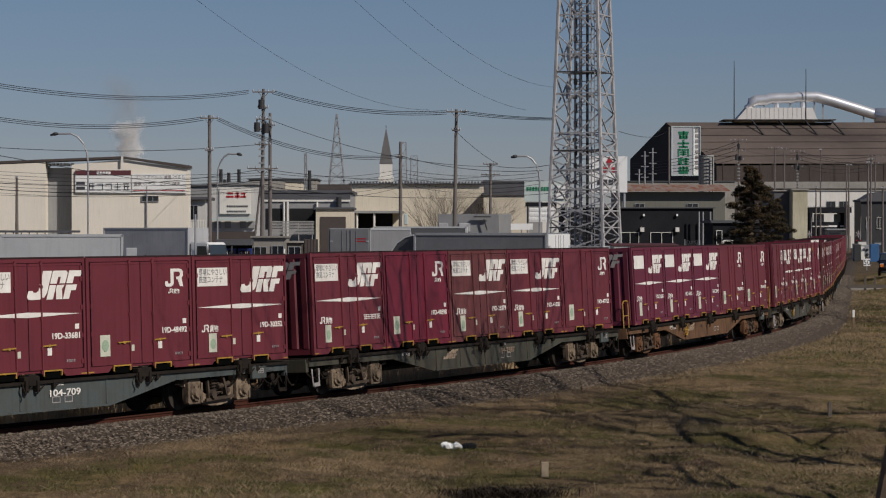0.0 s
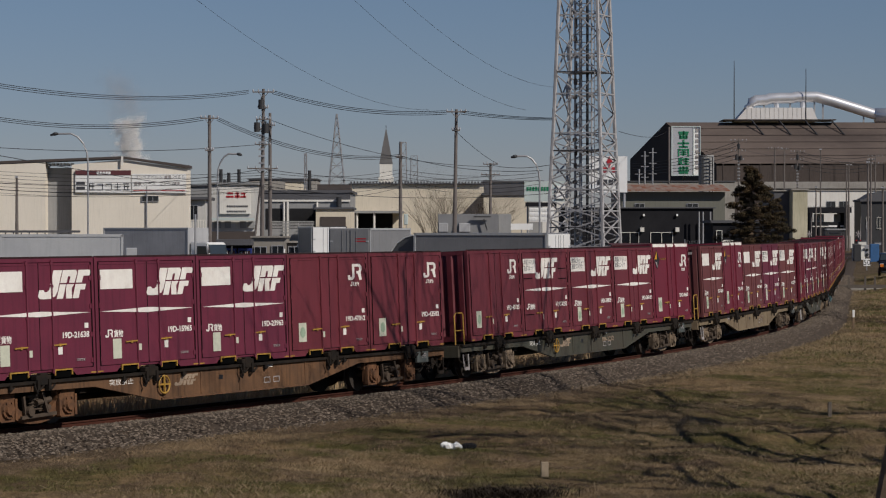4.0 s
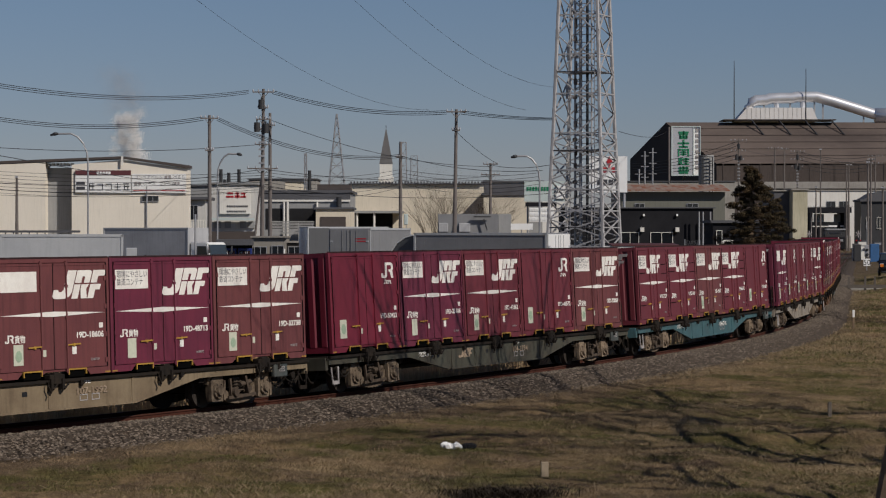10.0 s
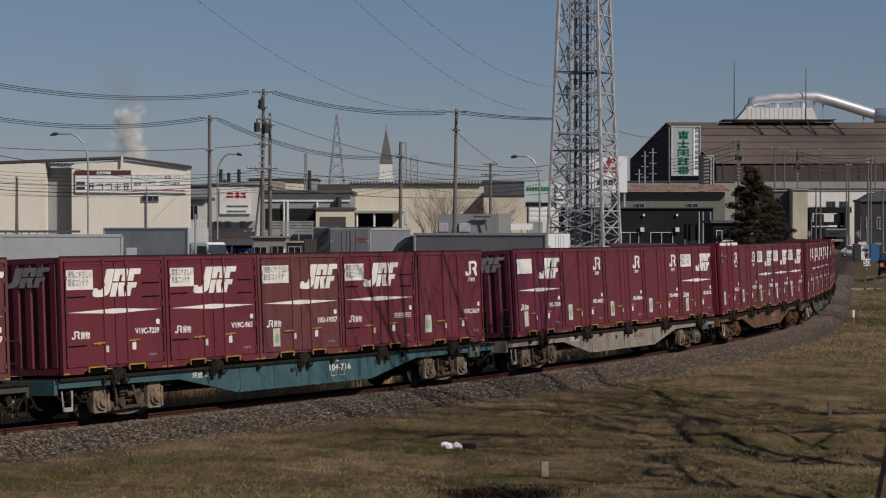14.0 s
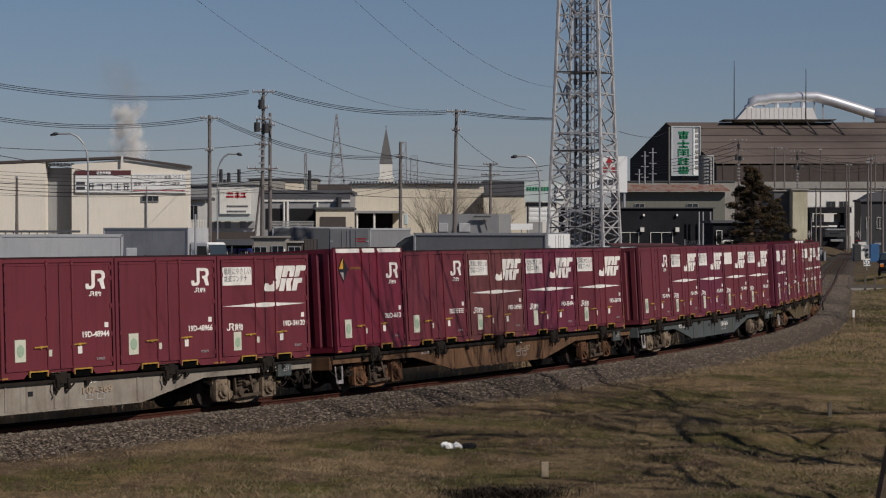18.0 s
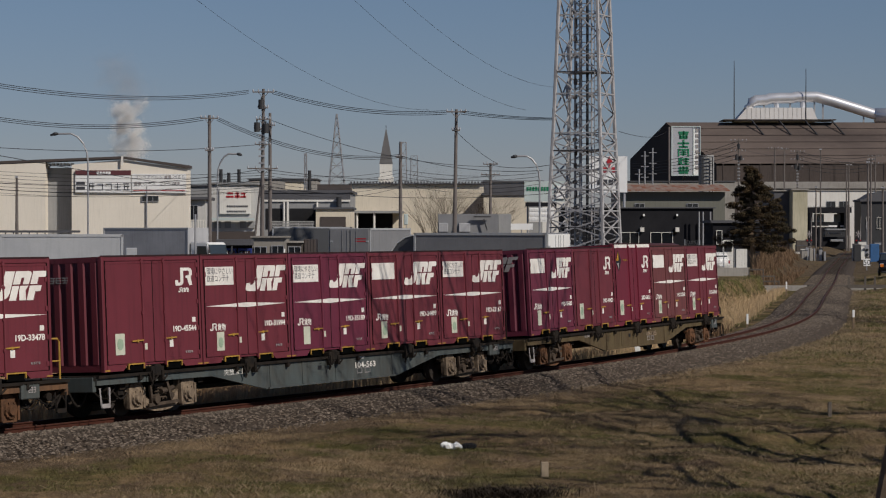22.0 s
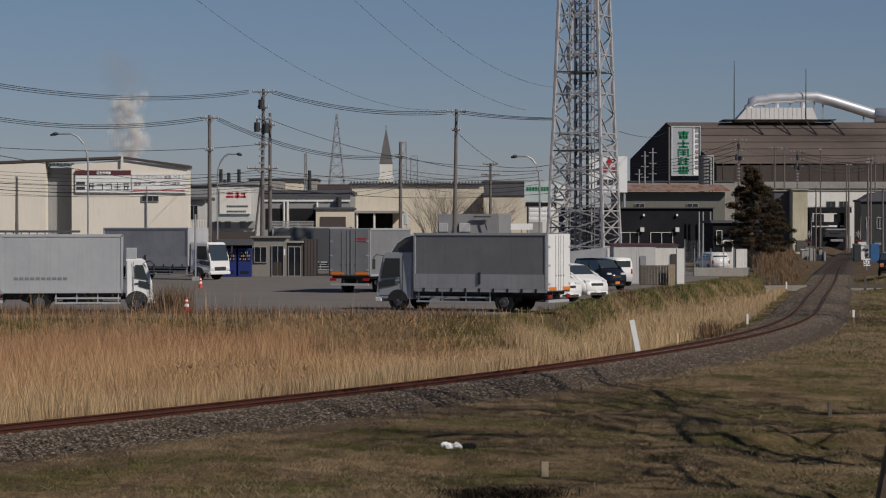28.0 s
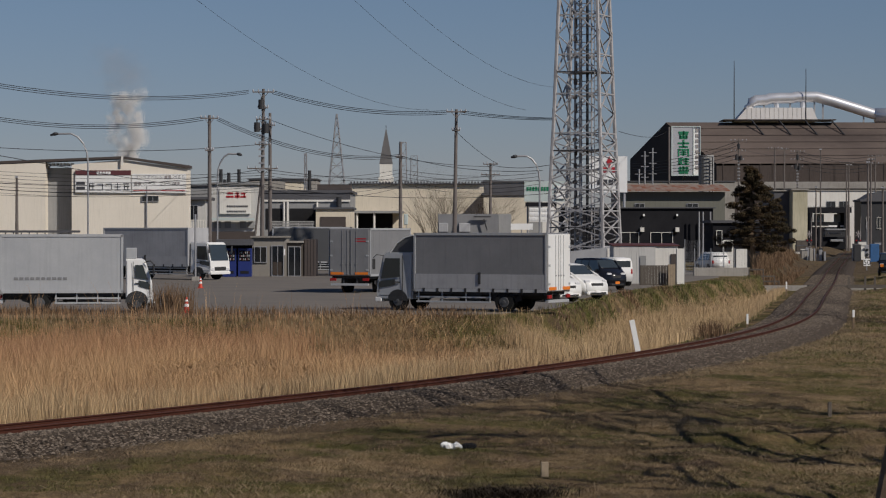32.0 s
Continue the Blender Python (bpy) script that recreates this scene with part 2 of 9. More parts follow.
M["cable"] = material("black_cable", (0.025, 0.025, 0.028), 0.7, var=0.1, bump=0)
M["duct"] = material("bright_aluminium_duct", (0.80, 0.80, 0.82), 0.35, 0.6, var=0.05, scale=0.4, fine=6, bump=0.02, second=(0.68, 0.68, 0.70))
M["monitor"] = material("pale_roof_monitor_cladding", (0.70, 0.68, 0.66), 0.6, var=0.06, scale=0.2, fine=3, bump=0.03, second=(0.58, 0.55, 0.53))
M["sign_white"] = material("white_sign_board", (0.82, 0.82, 0.81), 0.5, var=0.03, scale=1, bump=0.0, second=(0.74, 0.73, 0.71))
M["sign_grey"] = material("pale_grey_sign_face", (0.42, 0.43, 0.46), 0.5, var=0.05, scale=0.5, bump=0.0)
M["sign_green"] = material("green_sign_paint", (0.015, 0.205, 0.095), 0.5, var=0.1, scale=1, bump=0.0)
M["sign_red"] = material("red_sign_paint", (0.42, 0.02, 0.03), 0.5, var=0.1, scale=1, bump=0.0)
M["sign_maroon"] = material("dull_red_sign_band", (0.11, 0.03, 0.036), 0.6, var=0.1, scale=1, bump=0.0)
M["sign_ink"] = material("dark_sign_lettering", (0.05, 0.05, 0.06), 0.6, var=0.1, bump=0.0)
M["sign_blue"] = material("pale_blue_green_board", (0.50, 0.57, 0.56), 0.5, var=0.08, scale=1, bump=0.0)
M["glass_dark"] = glass_material("dark_window_glass", (0.012, 0.014, 0.017))
# near-black, also for sheets that stand in for unlit openings
M["interior"] = material("dark_interior", (0.018, 0.018, 0.02), 0.9, var=0.2, scale=1, bump=0)
M["white_paint"] = material("white_vehicle_paint", (0.76, 0.76, 0.75), 0.35, var=0.03, scale=1, fine=20, bump=0.0, second=(0.66, 0.65, 0.63))
M["black_paint"] = material("black_vehicle_paint", (0.012, 0.013, 0.018), 0.2, var=0.1, scale=1, bump=0.0)
M["van_grey"] = material("dull_silver_grey_van_body", (0.23, 0.23, 0.235), 0.5, 0.1, var=0.06, scale=0.8, fine=12, bump=0.02, second=(0.17, 0.172, 0.18), streak=0.12)
M["van_dark"] = material("dark_grey_van_body", (0.085, 0.087, 0.092), 0.5, 0.1, var=0.06, scale=0.8, fine=12, bump=0.02)
M["van_silver"] = material("silver_van_body", (0.44, 0.45, 0.46), 0.45, 0.15, var=0.05, scale=0.8, fine=12, bump=0.02, second=(0.35, 0.36, 0.38), streak=0.15)
M["van_pale"] = material("pale_grey_truck_paint", (0.42, 0.42, 0.43), 0.5, 0.1, var=0.06, scale=0.8, fine=12, bump=0.02, second=(0.29, 0.29, 0.30), streak=0.2)
M["tyre"] = material("tyre_rubber", (0.018, 0.018, 0.018), 0.9, var=0.2, scale=8, bump=0.1)
M["chassis"] = material("truck_chassis_steel", (0.03, 0.03, 0.032), 0.7, var=0.2, scale=3, bump=0.1)
M["orange"] = material("orange_reflector", (0.75, 0.20, 0.02), 0.4, var=0.05, bump=0)
M["tail_red"] = material("red_lamp_lens", (0.30, 0.012, 0.012), 0.3, var=0.05, bump=0)
M["lamp_lens"] = material("clear_lamp_lens", (0.60, 0.60, 0.62), 0.2, var=0.05, bump=0)
M["blue"] = material("blue_vending_machine", (0.02, 0.035, 0.17), 0.4, var=0.08, scale=2, bump=0)
M["blue_tarp"] = material("blue_sheet", (0.03, 0.11, 0.27), 0.6, var=0.15, scale=2, bump=0.1)
M["cone"] = material("red_cone_plastic", (0.55, 0.06, 0.03), 0.5, var=0.1, bump=0)
M["wood"] = material("weathered_grey_wood", (0.125, 0.108, 0.092), 0.9, var=0.2, scale=2, fine=20, bump=0.2, stretch=(1, 1, 0.2))
M["stake"] = material("pale_wooden_stake", (0.34, 0.27, 0.19), 0.85, var=0.15, scale=5, bump=0.2)
M["door_brown"] = material("dark_brown_door_panel", (0.045, 0.032, 0.024), 0.6, var=0.12, scale=3, bump=0.04)
M["copper_green"] = material("grey_slate_spire", (0.12, 0.115, 0.115), 0.7, var=0.1, scale=1, bump=0.05)


def ground_material():
    """Winter turf: green patches, dry straw, bare brown earth."""
    m = bpy.data.materials.new("winter_turf")
    m.use_nodes = True
    n, l = m.node_tree.nodes, m.node_tree.links
    b = n["Principled BSDF"]
    b.inputs["Roughness"].default_value = 0.95
    b.inputs["Specular IOR Level"].default_value = 0.15
    tc = n.new("ShaderNodeTexCoord")

    def noi(scale, detail, st=None):
        src = tc.outputs["Object"]
        if st:
            mp = n.new("ShaderNodeMapping")
            mp.inputs["Scale"].default_value = st
            l.new(src, mp.inputs[0])
            src = mp.outputs[0]
        t = n.new("ShaderNodeTexNoise")
        t.inputs["Scale"].default_value, t.inputs["Detail"].default_value = scale, detail
        t.inputs["Roughness"].default_value = 0.65
        l.new(src, t.inputs["Vector"])
        return t.outputs[0]

    def ramp(src, p0, p1, c0, c1):
        r = n.new("ShaderNodeValToRGB")
        e = r.color_ramp.elements
        e[0].position, e[1].position, e[0].color, e[1].color = p0, p1, (*c0, 1), (*c1, 1)
        l.new(src, r.inputs[0])
        return r.outputs[0]

    def mix(fac, a, c, mode="MIX"):
        x = n.new("ShaderNodeMix")
        x.data_type, x.blend_type = "RGBA", mode
        for key, v in (("Factor", fac), ("A", a), ("B", c)):
            if isinstance(v, float):
                x.inputs[key].default_value = v
            else:
                l.new(v, x.inputs[key])
        return x.outputs["Result"]

    green = ramp(noi(3.0, 5), 0.35, 0.7, (0.052, 0.056, 0.013), (0.108, 0.088, 0.035))
    straw = ramp(noi(5.0, 5, (1, 0.5, 1)), 0.3, 0.7, (0.235, 0.170, 0.098), (0.110, 0.078, 0.045))
    earth = ramp(noi(4.0, 6), 0.3, 0.7, (0.11, 0.074, 0.052), (0.055, 0.040, 0.030))
    c = mix(ramp(noi(0.32, 4, (0.7, 1.0, 1)), 0.42, 0.58, (0, 0, 0), (1, 1, 1)), green, straw)
    c = mix(ramp(noi(0.5, 5, (1, 0.8, 1)), 0.53, 0.66, (0, 0, 0), (1, 1, 1)), c, earth)
    at = n.new("ShaderNodeAttribute")
    at.attribute_name = "wear"
    c = mix(at.outputs["Fac"], c, ramp(noi(2.2, 6), 0.35, 0.65, (0.122, 0.092, 0.064), (0.070, 0.053, 0.038)))
    c = mix(1.0, c, ramp(noi(22, 4), 0.25, 0.75, (0.55, 0.55, 0.55), (1.35, 1.35, 1.35)), "MULTIPLY")
    c = mix(1.0, c, ramp(noi(1.6, 6, (1.0, 0.45, 1)), 0.32, 0.70, (0.68, 0.65, 0.58), (1.75, 1.66, 1.50)), "MULTIPLY")
    l.new(c, b.inputs["Base Color"])
    bp = n.new("ShaderNodeBump")
    bp.inputs["Strength"].default_value, bp.inputs["Distance"].default_value = 1.0, 0.09
    l.new(noi(14, 6), bp.inputs["Height"])
    l.new(bp.outputs[0], b.inputs["Normal"])
    return m


M["turf"] = ground_material()


M["steam"] = material("white_steam", (0.86, 0.84, 0.82), 1.0, var=0.05, scale=0.5, bump=0, spec=0.0)
M["smoke"] = material("thin_grey_smoke", (0.42, 0.41, 0.42), 1.0, var=0.05, scale=0.5, bump=0, spec=0.0)


# ---- mesh helpers ----
def box(bm, x0, x1, y0, y1, z0, z1, bevel=0.0):
    vs = [bm.verts.new((x, y, z)) for x in (x0, x1) for y in (y0, y1) for z in (z0, z1)]
    fs = [bm.faces.new([vs[i] for i in q]) for q in ((0, 1, 3, 2), (4, 6, 7, 5), (0, 4, 5, 1), (2, 3, 7, 6), (0, 2, 6, 4), (1, 5, 7, 3))]
    if bevel > 0:
        es = list({e for f in fs for e in f.edges})
        bmesh.ops.bevel(bm, geom=es, offset=bevel, segments=1, affect="EDGES")


def rod(bm, a, b, r0, r1=None, sides=8, caps=True):
    """A round bar from a to b, tapering from r0 to r1."""
    a, b = Vector(a), Vector(b)
    r1 = r0 if r1 is None else r1
    ax = (b - a).normalized()
    u = ax.orthogonal().normalized()
    w = ax.cross(u)
    rings = []
    for p, r in ((a, r0), (b, r1)):
        rings.append([bm.verts.new(p + (u * math.cos(k * math.tau / sides) + w * math.sin(k * math.tau / sides)) * r) for k in range(sides)])
    for k in range(sides):
        bm.faces.new((rings[0][k], rings[0][(k + 1) % sides], rings[1][(k + 1) % sides], rings[1][k]))
    if caps:
        bm.faces.new(rings[0][::-1])
        bm.faces.new(rings[1])


def bar(bm, a, b, w, h=None):
    """A square bar from a to b."""
    a, b = Vector(a), Vector(b)
    h = w if h is None else h
    ax = (b - a).normalized()
    up = Vector((0, 0, 1)) if abs(ax.z) < 0.9 else Vector((0, 1, 0))
    u = ax.cross(up).normalized() * (w / 2)
    v = u.cross(ax).normalized() * (h / 2)
    q = [[bm.verts.new(p + s * u + t * v) for s, t in ((-1, -1), (1, -1), (1, 1), (-1, 1))] for p in (a, b)]
    for k in range(4):
        bm.faces.new((q[0][k], q[0][(k + 1) % 4], q[1][(k + 1) % 4], q[1][k]))
    bm.faces.new(q[0][::-1])
    bm.faces.new(q[1])


def prism(bm, outline, y0, y1):
    """An outline in x and z drawn out along y."""
    a = [bm.verts.new((x, y0, z)) for x, z in outline]
    b = [bm.verts.new((x, y1, z)) for x, z in outline]
    k = len(outline)
    bm.faces.new(a)
    bm.faces.new(b[::-1])
    for i in range(k):
        bm.faces.new((a[i], b[i], b[(i + 1) % k], a[(i + 1) % k]))


def pipe(bm, pts, r, sides=6):
    """A bent tube through the points."""
    pts = [Vector(p) for p in pts]
    rings = []
    for i, p in enumerate(pts):
        ax = (pts[min(i + 1, len(pts) - 1)] - pts[max(i - 1, 0)]).normalized()
        ref = Vector((0, 0, 1)) if abs(ax.z) < 0.95 else Vector((0, 1, 0))
        u = ax.cross(ref).normalized()
        w = u.cross(ax)
        rings.append([bm.verts.new(p + (u * math.cos(k * math.tau / sides) + w * math.sin(k * math.tau / sides)) * r) for k in range(sides)])
    for a, b in zip(rings, rings[1:]):
        for k in range(sides):
            bm.faces.new((a[k], a[(k + 1) % sides], b[(k + 1) % sides], b[k]))
    bm.faces.new(rings[0][::-1])
    bm.faces.new(rings[-1])


def mesh_of(name, bm, mat, smooth=False):
    bmesh.ops.recalc_face_normals(bm, faces=bm.faces)
    me = bpy.data.meshes.new(name)
    bm.to_mesh(me)
    bm.free()
    for m in mat if isinstance(mat, (list, tuple)) else [mat]:
        me.materials.append(m)
    if smooth:
        me.polygons.foreach_set("use_smooth", [True] * len(me.polygons))
    return me


def put(name, me, parent=None, m=None, label=""):
    """Links a ready mesh as one object."""
    ob = new(name, me)
    if parent:
        ob.parent = parent
    if m is not None:
        ob.matrix_basis = m
    if label:
        ob["label"] = label
    return ob


def part(name, bm, mat, parent, label="", smooth=False, m=None):
    return put(name, mesh_of(name, bm, mat, smooth), parent, m, label)


def thing(name, label, category, m=None, group="", kind=""):
    ob = new(name)
    if m is not None:
        ob.matrix_basis = m
    return tagged(ob, label, category, group, kind)


def box_part(name, mat, parent, x0, x1, y0, y1, z0, z1, bevel=0.0, label="", m=None):
    bm = bmesh.new()
    box(bm, x0, x1, y0, y1, z0, z1, bevel)
    return part(name, bm, mat, parent, label, m=m)


def lump(name, verts, faces, mat, smooth=False):
    me = bpy.data.meshes.new(name)
    me.from_pydata(verts, [], faces)
    me.materials.append(mat)
    if smooth:
        me.polygons.foreach_set("use_smooth", [True] * len(me.polygons))
    return me


# ---- the railway's line: curvature along its length, heading and place by summing up ----
KNOT0, KNOT = -60.0, 20.0
CURV = [0.0, 0.0042, 0.0027, 0.0052, 0.0056, 0.0051, 0.00178, -0.0004, -0.0001, 0.0002, 0.0002, 0, -0.0001, -0.0001, -0.0001, 0]
TS = np.arange(-320.0, 620.5, 1.0)
TK = np.interp(TS, KNOT0 + KNOT * np.arange(len(CURV)), CURV, left=0.0, right=0.0)
TH = np.concatenate([[0], np.cumsum((TK[1:] + TK[:-1]) / 2)])
TH += 1.10708 - TH[320]
TX = np.concatenate([[0], np.cumsum((np.cos(TH[1:]) + np.cos(TH[:-1])) / 2)])
TY = np.concatenate([[0], np.cumsum((np.sin(TH[1:]) + np.sin(TH[:-1])) / 2)])
TX += 0.4591 - TX[320]
TY += 69.6213 - TY[320]


def on_track(s):
    """Place, heading and cant of the line at s metres."""
    k = float(np.interp(s, TS, TK))
    return float(np.interp(s, TS, TX)), float(np.interp(s, TS, TY)), float(np.interp(s, TS, TH)), 0.0519 * min(max(k * 200, 0), 1.2)


def beside(s, v, z=0.0):
    """A point v metres to the camera's side of the line, following the cant."""
    x, y, h, c = on_track(s)
    vv, zz = v * math.cos(c) - z * math.sin(c), z * math.cos(c) + v * math.sin(c)
    return Vector((x + vv * math.sin(h), y - vv * math.cos(h), zz))


# ---- land: one sheet to the horizon ----
LOT_Z = 0.6
LOT_EDGE_X = np.array([-400.0, -60, -4, 3, 6, 9.4, 15.5, 23.5, 26.0, 28.0, 47, 82, 162])
LOT_EDGE_Y = np.array([98.0, 98, 100.5, 103.5, 112, 135, 157, 184, 205, 222, 330, 520, 1000])


def line_offset(x, y):
    """Distance from the railway: positive on the camera's side. Arrays."""
    x, y = np.asarray(x, float), np.asarray(y, float)
    out = np.zeros(x.shape)
    sx, sy, sh = TX[::2], TY[::2], TH[::2]
    flat_x, flat_y, res = x.ravel(), y.ravel(), np.zeros(x.size)
    for a in range(0, x.size, 20000):
        dx = flat_x[a:a + 20000, None] - sx[None]
        dy = flat_y[a:a + 20000, None] - sy[None]
        k = np.argmin(dx * dx + dy * dy, axis=1)
        r = np.arange(len(k))
        res[a:a + 20000] = dx[r, k] * np.sin(sh[k]) - dy[r, k] * np.cos(sh[k])
    return res.reshape(out.shape)


def smooth_step(v, a, b):
    u = np.clip((v - a) / (b - a), 0, 1)
    return u * u * (3 - 2 * u)


def ripple(x, y):
    return (0.5 * np.sin(x * 0.9 + 1.3 * np.sin(y * 0.35)) * np.sin(y * 0.7 + 0.8 * np.sin(x * 0.5)) + 0.3 * np.sin(x * 2.3 + y * 1.1) * np.sin(y * 1.9 - x * 0.6)
            + 0.2 * np.sin(x * 4.9 - y * 3.1) * np.sin(y * 4.3 + x * 2.2))


def land_height(x, y):
    x, y = np.asarray(x, float), np.asarray(y, float)
    v = line_offset(x, y)
    near = -0.42 - 0.10 * smooth_step(v, 3, 14) + (0.10 * ripple(x, y) + 0.075 * ripple(2.3 * x + 4.0, 1.9 * y + 1.0)) * smooth_step(v, 2.2, 5)
    near = near - 0.16 * smooth_step(55.8 + 0.3 * np.sin(x * 1.7) - y, 0, 0.5) * smooth_step(x, 5.0, 7.0)
    ex = np.interp(y, LOT_EDGE_Y, LOT_EDGE_X, left=-400, right=160)      # the yard lies to the left of this edge
    ey = np.interp(x, LOT_EDGE_X, LOT_EDGE_Y)
    inside = np.where(x < 4, y - ey, np.minimum((ex - x) * 0.85, (y - ey) * 0.8))
    ditch = -0.45 - 0.55 * smooth_step(-v, 2.4, 5.0) + 0.06 * ripple(x * 0.7, y * 0.7)
    rise = smooth_step(inside, -4.5, 0.0)
    far = ditch * (1 - rise) + (LOT_Z - 0.03) * rise
    z = np.where(v > 0, near, far)
    z = np.where(np.abs(v) < 2.4, np.minimum(z, -0.42), z)
    right = smooth_step(v, 2.4, 6) * smooth_step(y, 170, 200)
    z = np.where(v > 0, z * (1 - right) + 0.1 * right, z)
    return z


def land():
    gx = np.unique(np.concatenate([np.linspace(-2600, -120, 14), np.linspace(-120, -26, 30), np.arange(-26, 40, 0.4), np.linspace(40, 120, 24), np.linspace(120, 2600, 14)]))
    gy = np.unique(np.concatenate([np.linspace(-400, -60, 8), np.linspace(-60, 34, 24), np.arange(34, 130, 0.4), np.arange(130, 240, 1.5), np.linspace(240, 700, 40), np.linspace(700, 4500, 14)]))
    X, Y = np.meshgrid(gx, gy)
    Z = land_height(X, Y)
    nx = len(gx)
    verts = np.stack([X.ravel(), Y.ravel(), Z.ravel()], 1).tolist()
    faces = [(j * nx + i, j * nx + i + 1, (j + 1) * nx + i + 1, (j + 1) * nx + i) for j in range(len(gy) - 1) for i in range(nx - 1)]
    me = lump("ground", verts, faces, M["turf"], True)
    v = line_offset(X, Y)
    wear = (1 - smooth_step(v + 0.8 * ripple(X * 1.3, Y * 1.3) + 1.6 * smooth_step(Y, 70, 95), 2.8, 5.0)) * (v > 0) * 0.9
    wear = np.maximum(wear, np.where(Y > 250, 0.8, 0) * (np.abs(v) < 14))
    me.attributes.new("wear", "FLOAT", "POINT").data.foreach_set("value", wear.ravel().astype(np.float32))
    ob = put("ground", me)
    tagged(ob, "rough winter turf with dry straw and bare earth", "ground", kind="structure")


land()


def yard():
    """Asphalt of the lorry yard, a slab on the raised land."""
    bm = bmesh.new()
    pts = [(-150, 99.5), (-4.3, 102), (2.4, 105), (5.2, 113), (8.4, 135.5), (14.0, 158), (20.6, 184.5), (22, 205), (21, 216), (-150, 216)]
    bot = [bm.verts.new((x, y, LOT_Z - 0.5)) for x, y in pts]
    top = [bm.verts.new((x, y, LOT_Z)) for x, y in pts]
    bm.faces.new(top)
    for i in range(len(pts)):
        j = (i + 1) % len(pts)
        bm.faces.new((bot[i], bot[j], top[j], top[i]))
    ob = part("yard_pavement", bm, M["asphalt"], None)
    tagged(ob, "grey worn asphalt of the lorry yard", "pavement", kind="structure")


yard()


# ---- railway: ballast, sleepers, two rails ----
def swept(profile, s0, s1, step, mat, name, parent):
    """A cross-section (side, height) carried along the line."""
    n = int((s1 - s0) / step)
    verts, faces = [], []
    k = len(profile)
    for i in range(n + 1):
        for v, z in profile:
            verts.append(beside(s0 + i * step, v, z)[:])
    for i in range(n):
        for j in range(k - 1):
            a = i * k + j
            faces.append((a, a + 1, a + k + 1, a + k))
    return put(name, lump(name, verts, faces, mat), parent)


track = thing("railway_track", "single rusty railway track curving on stone ballast", "railway track", kind="structure")
bed = swept([(-2.6, -0.75), (-1.75, -0.22), (-1.3, -0.115), (1.3, -0.115), (1.7, -0.22), (2.45, -0.62)], -60, 400, 2.0, M["ballast"], "ballast_bed", track)
for side in (-1, 1):
    c = side * 0.567
    rl = swept([(c - 0.062, -0.153), (c - 0.062, -0.14), (c - 0.012, -0.12), (c - 0.010, -0.045), (c - 0.034, -0.03), (c - 0.034, -0.006)],
               -60, 420, 1.5, M["rail_rust"], "rail", track)
    rl2 = swept([(c + 0.034, -0.006), (c + 0.034, -0.03), (c + 0.010, -0.045), (c + 0.012, -0.12), (c + 0.062, -0.14), (c + 0.062, -0.153)],
                -60, 420, 1.5, M["rail_rust"], "rail_web", rl)
    swept([(c - 0.034, -0.006), (c - 0.02, 0.0), (c + 0.02, 0.0), (c + 0.034, -0.006)], -60, 420, 1.5, M["rail_head"], "rail_head", rl)


sleeper_bm = bmesh.new()
box(sleeper_bm, -0.11, 0.11, -1.02, 1.02, -0.16, 0.0, 0.015)
SLEEPER = mesh_of("sleeper", sleeper_bm, M["sleeper"])
for k in range(300):
    s = -24 + k * 0.66
    p, h = beside(s, 0, -0.105), on_track(s)
    put("sleeper", SLEEPER, track, Matrix.Translation(p) @ Matrix.Rotation(h[2], 4, "Z") @ Matrix.Rotation(-h[3], 4, "X"))


def far_sleepers():
    """Sleepers beyond the ones that can be picked apart."""
    bm = bmesh.new()
    for k in range(300, 540):
        s = -24 + k * 0.66
        h = on_track(s)
        q = bmesh.ops.create_cube(bm, size=1.0)
        bmesh.ops.transform(bm, verts=q["verts"], matrix=Matrix.Translation(beside(s, 0, -0.18)) @ Matrix.Rotation(h[2], 4, "Z") @ Matrix.Diagonal((0.22, 2.04, 0.16, 1)))
    ob = part("far_sleepers", bm, M["sleeper"], None)
    tagged(ob, "grey-brown sleepers of the distant track", "sleepers", kind="stuff")


far_sleepers()


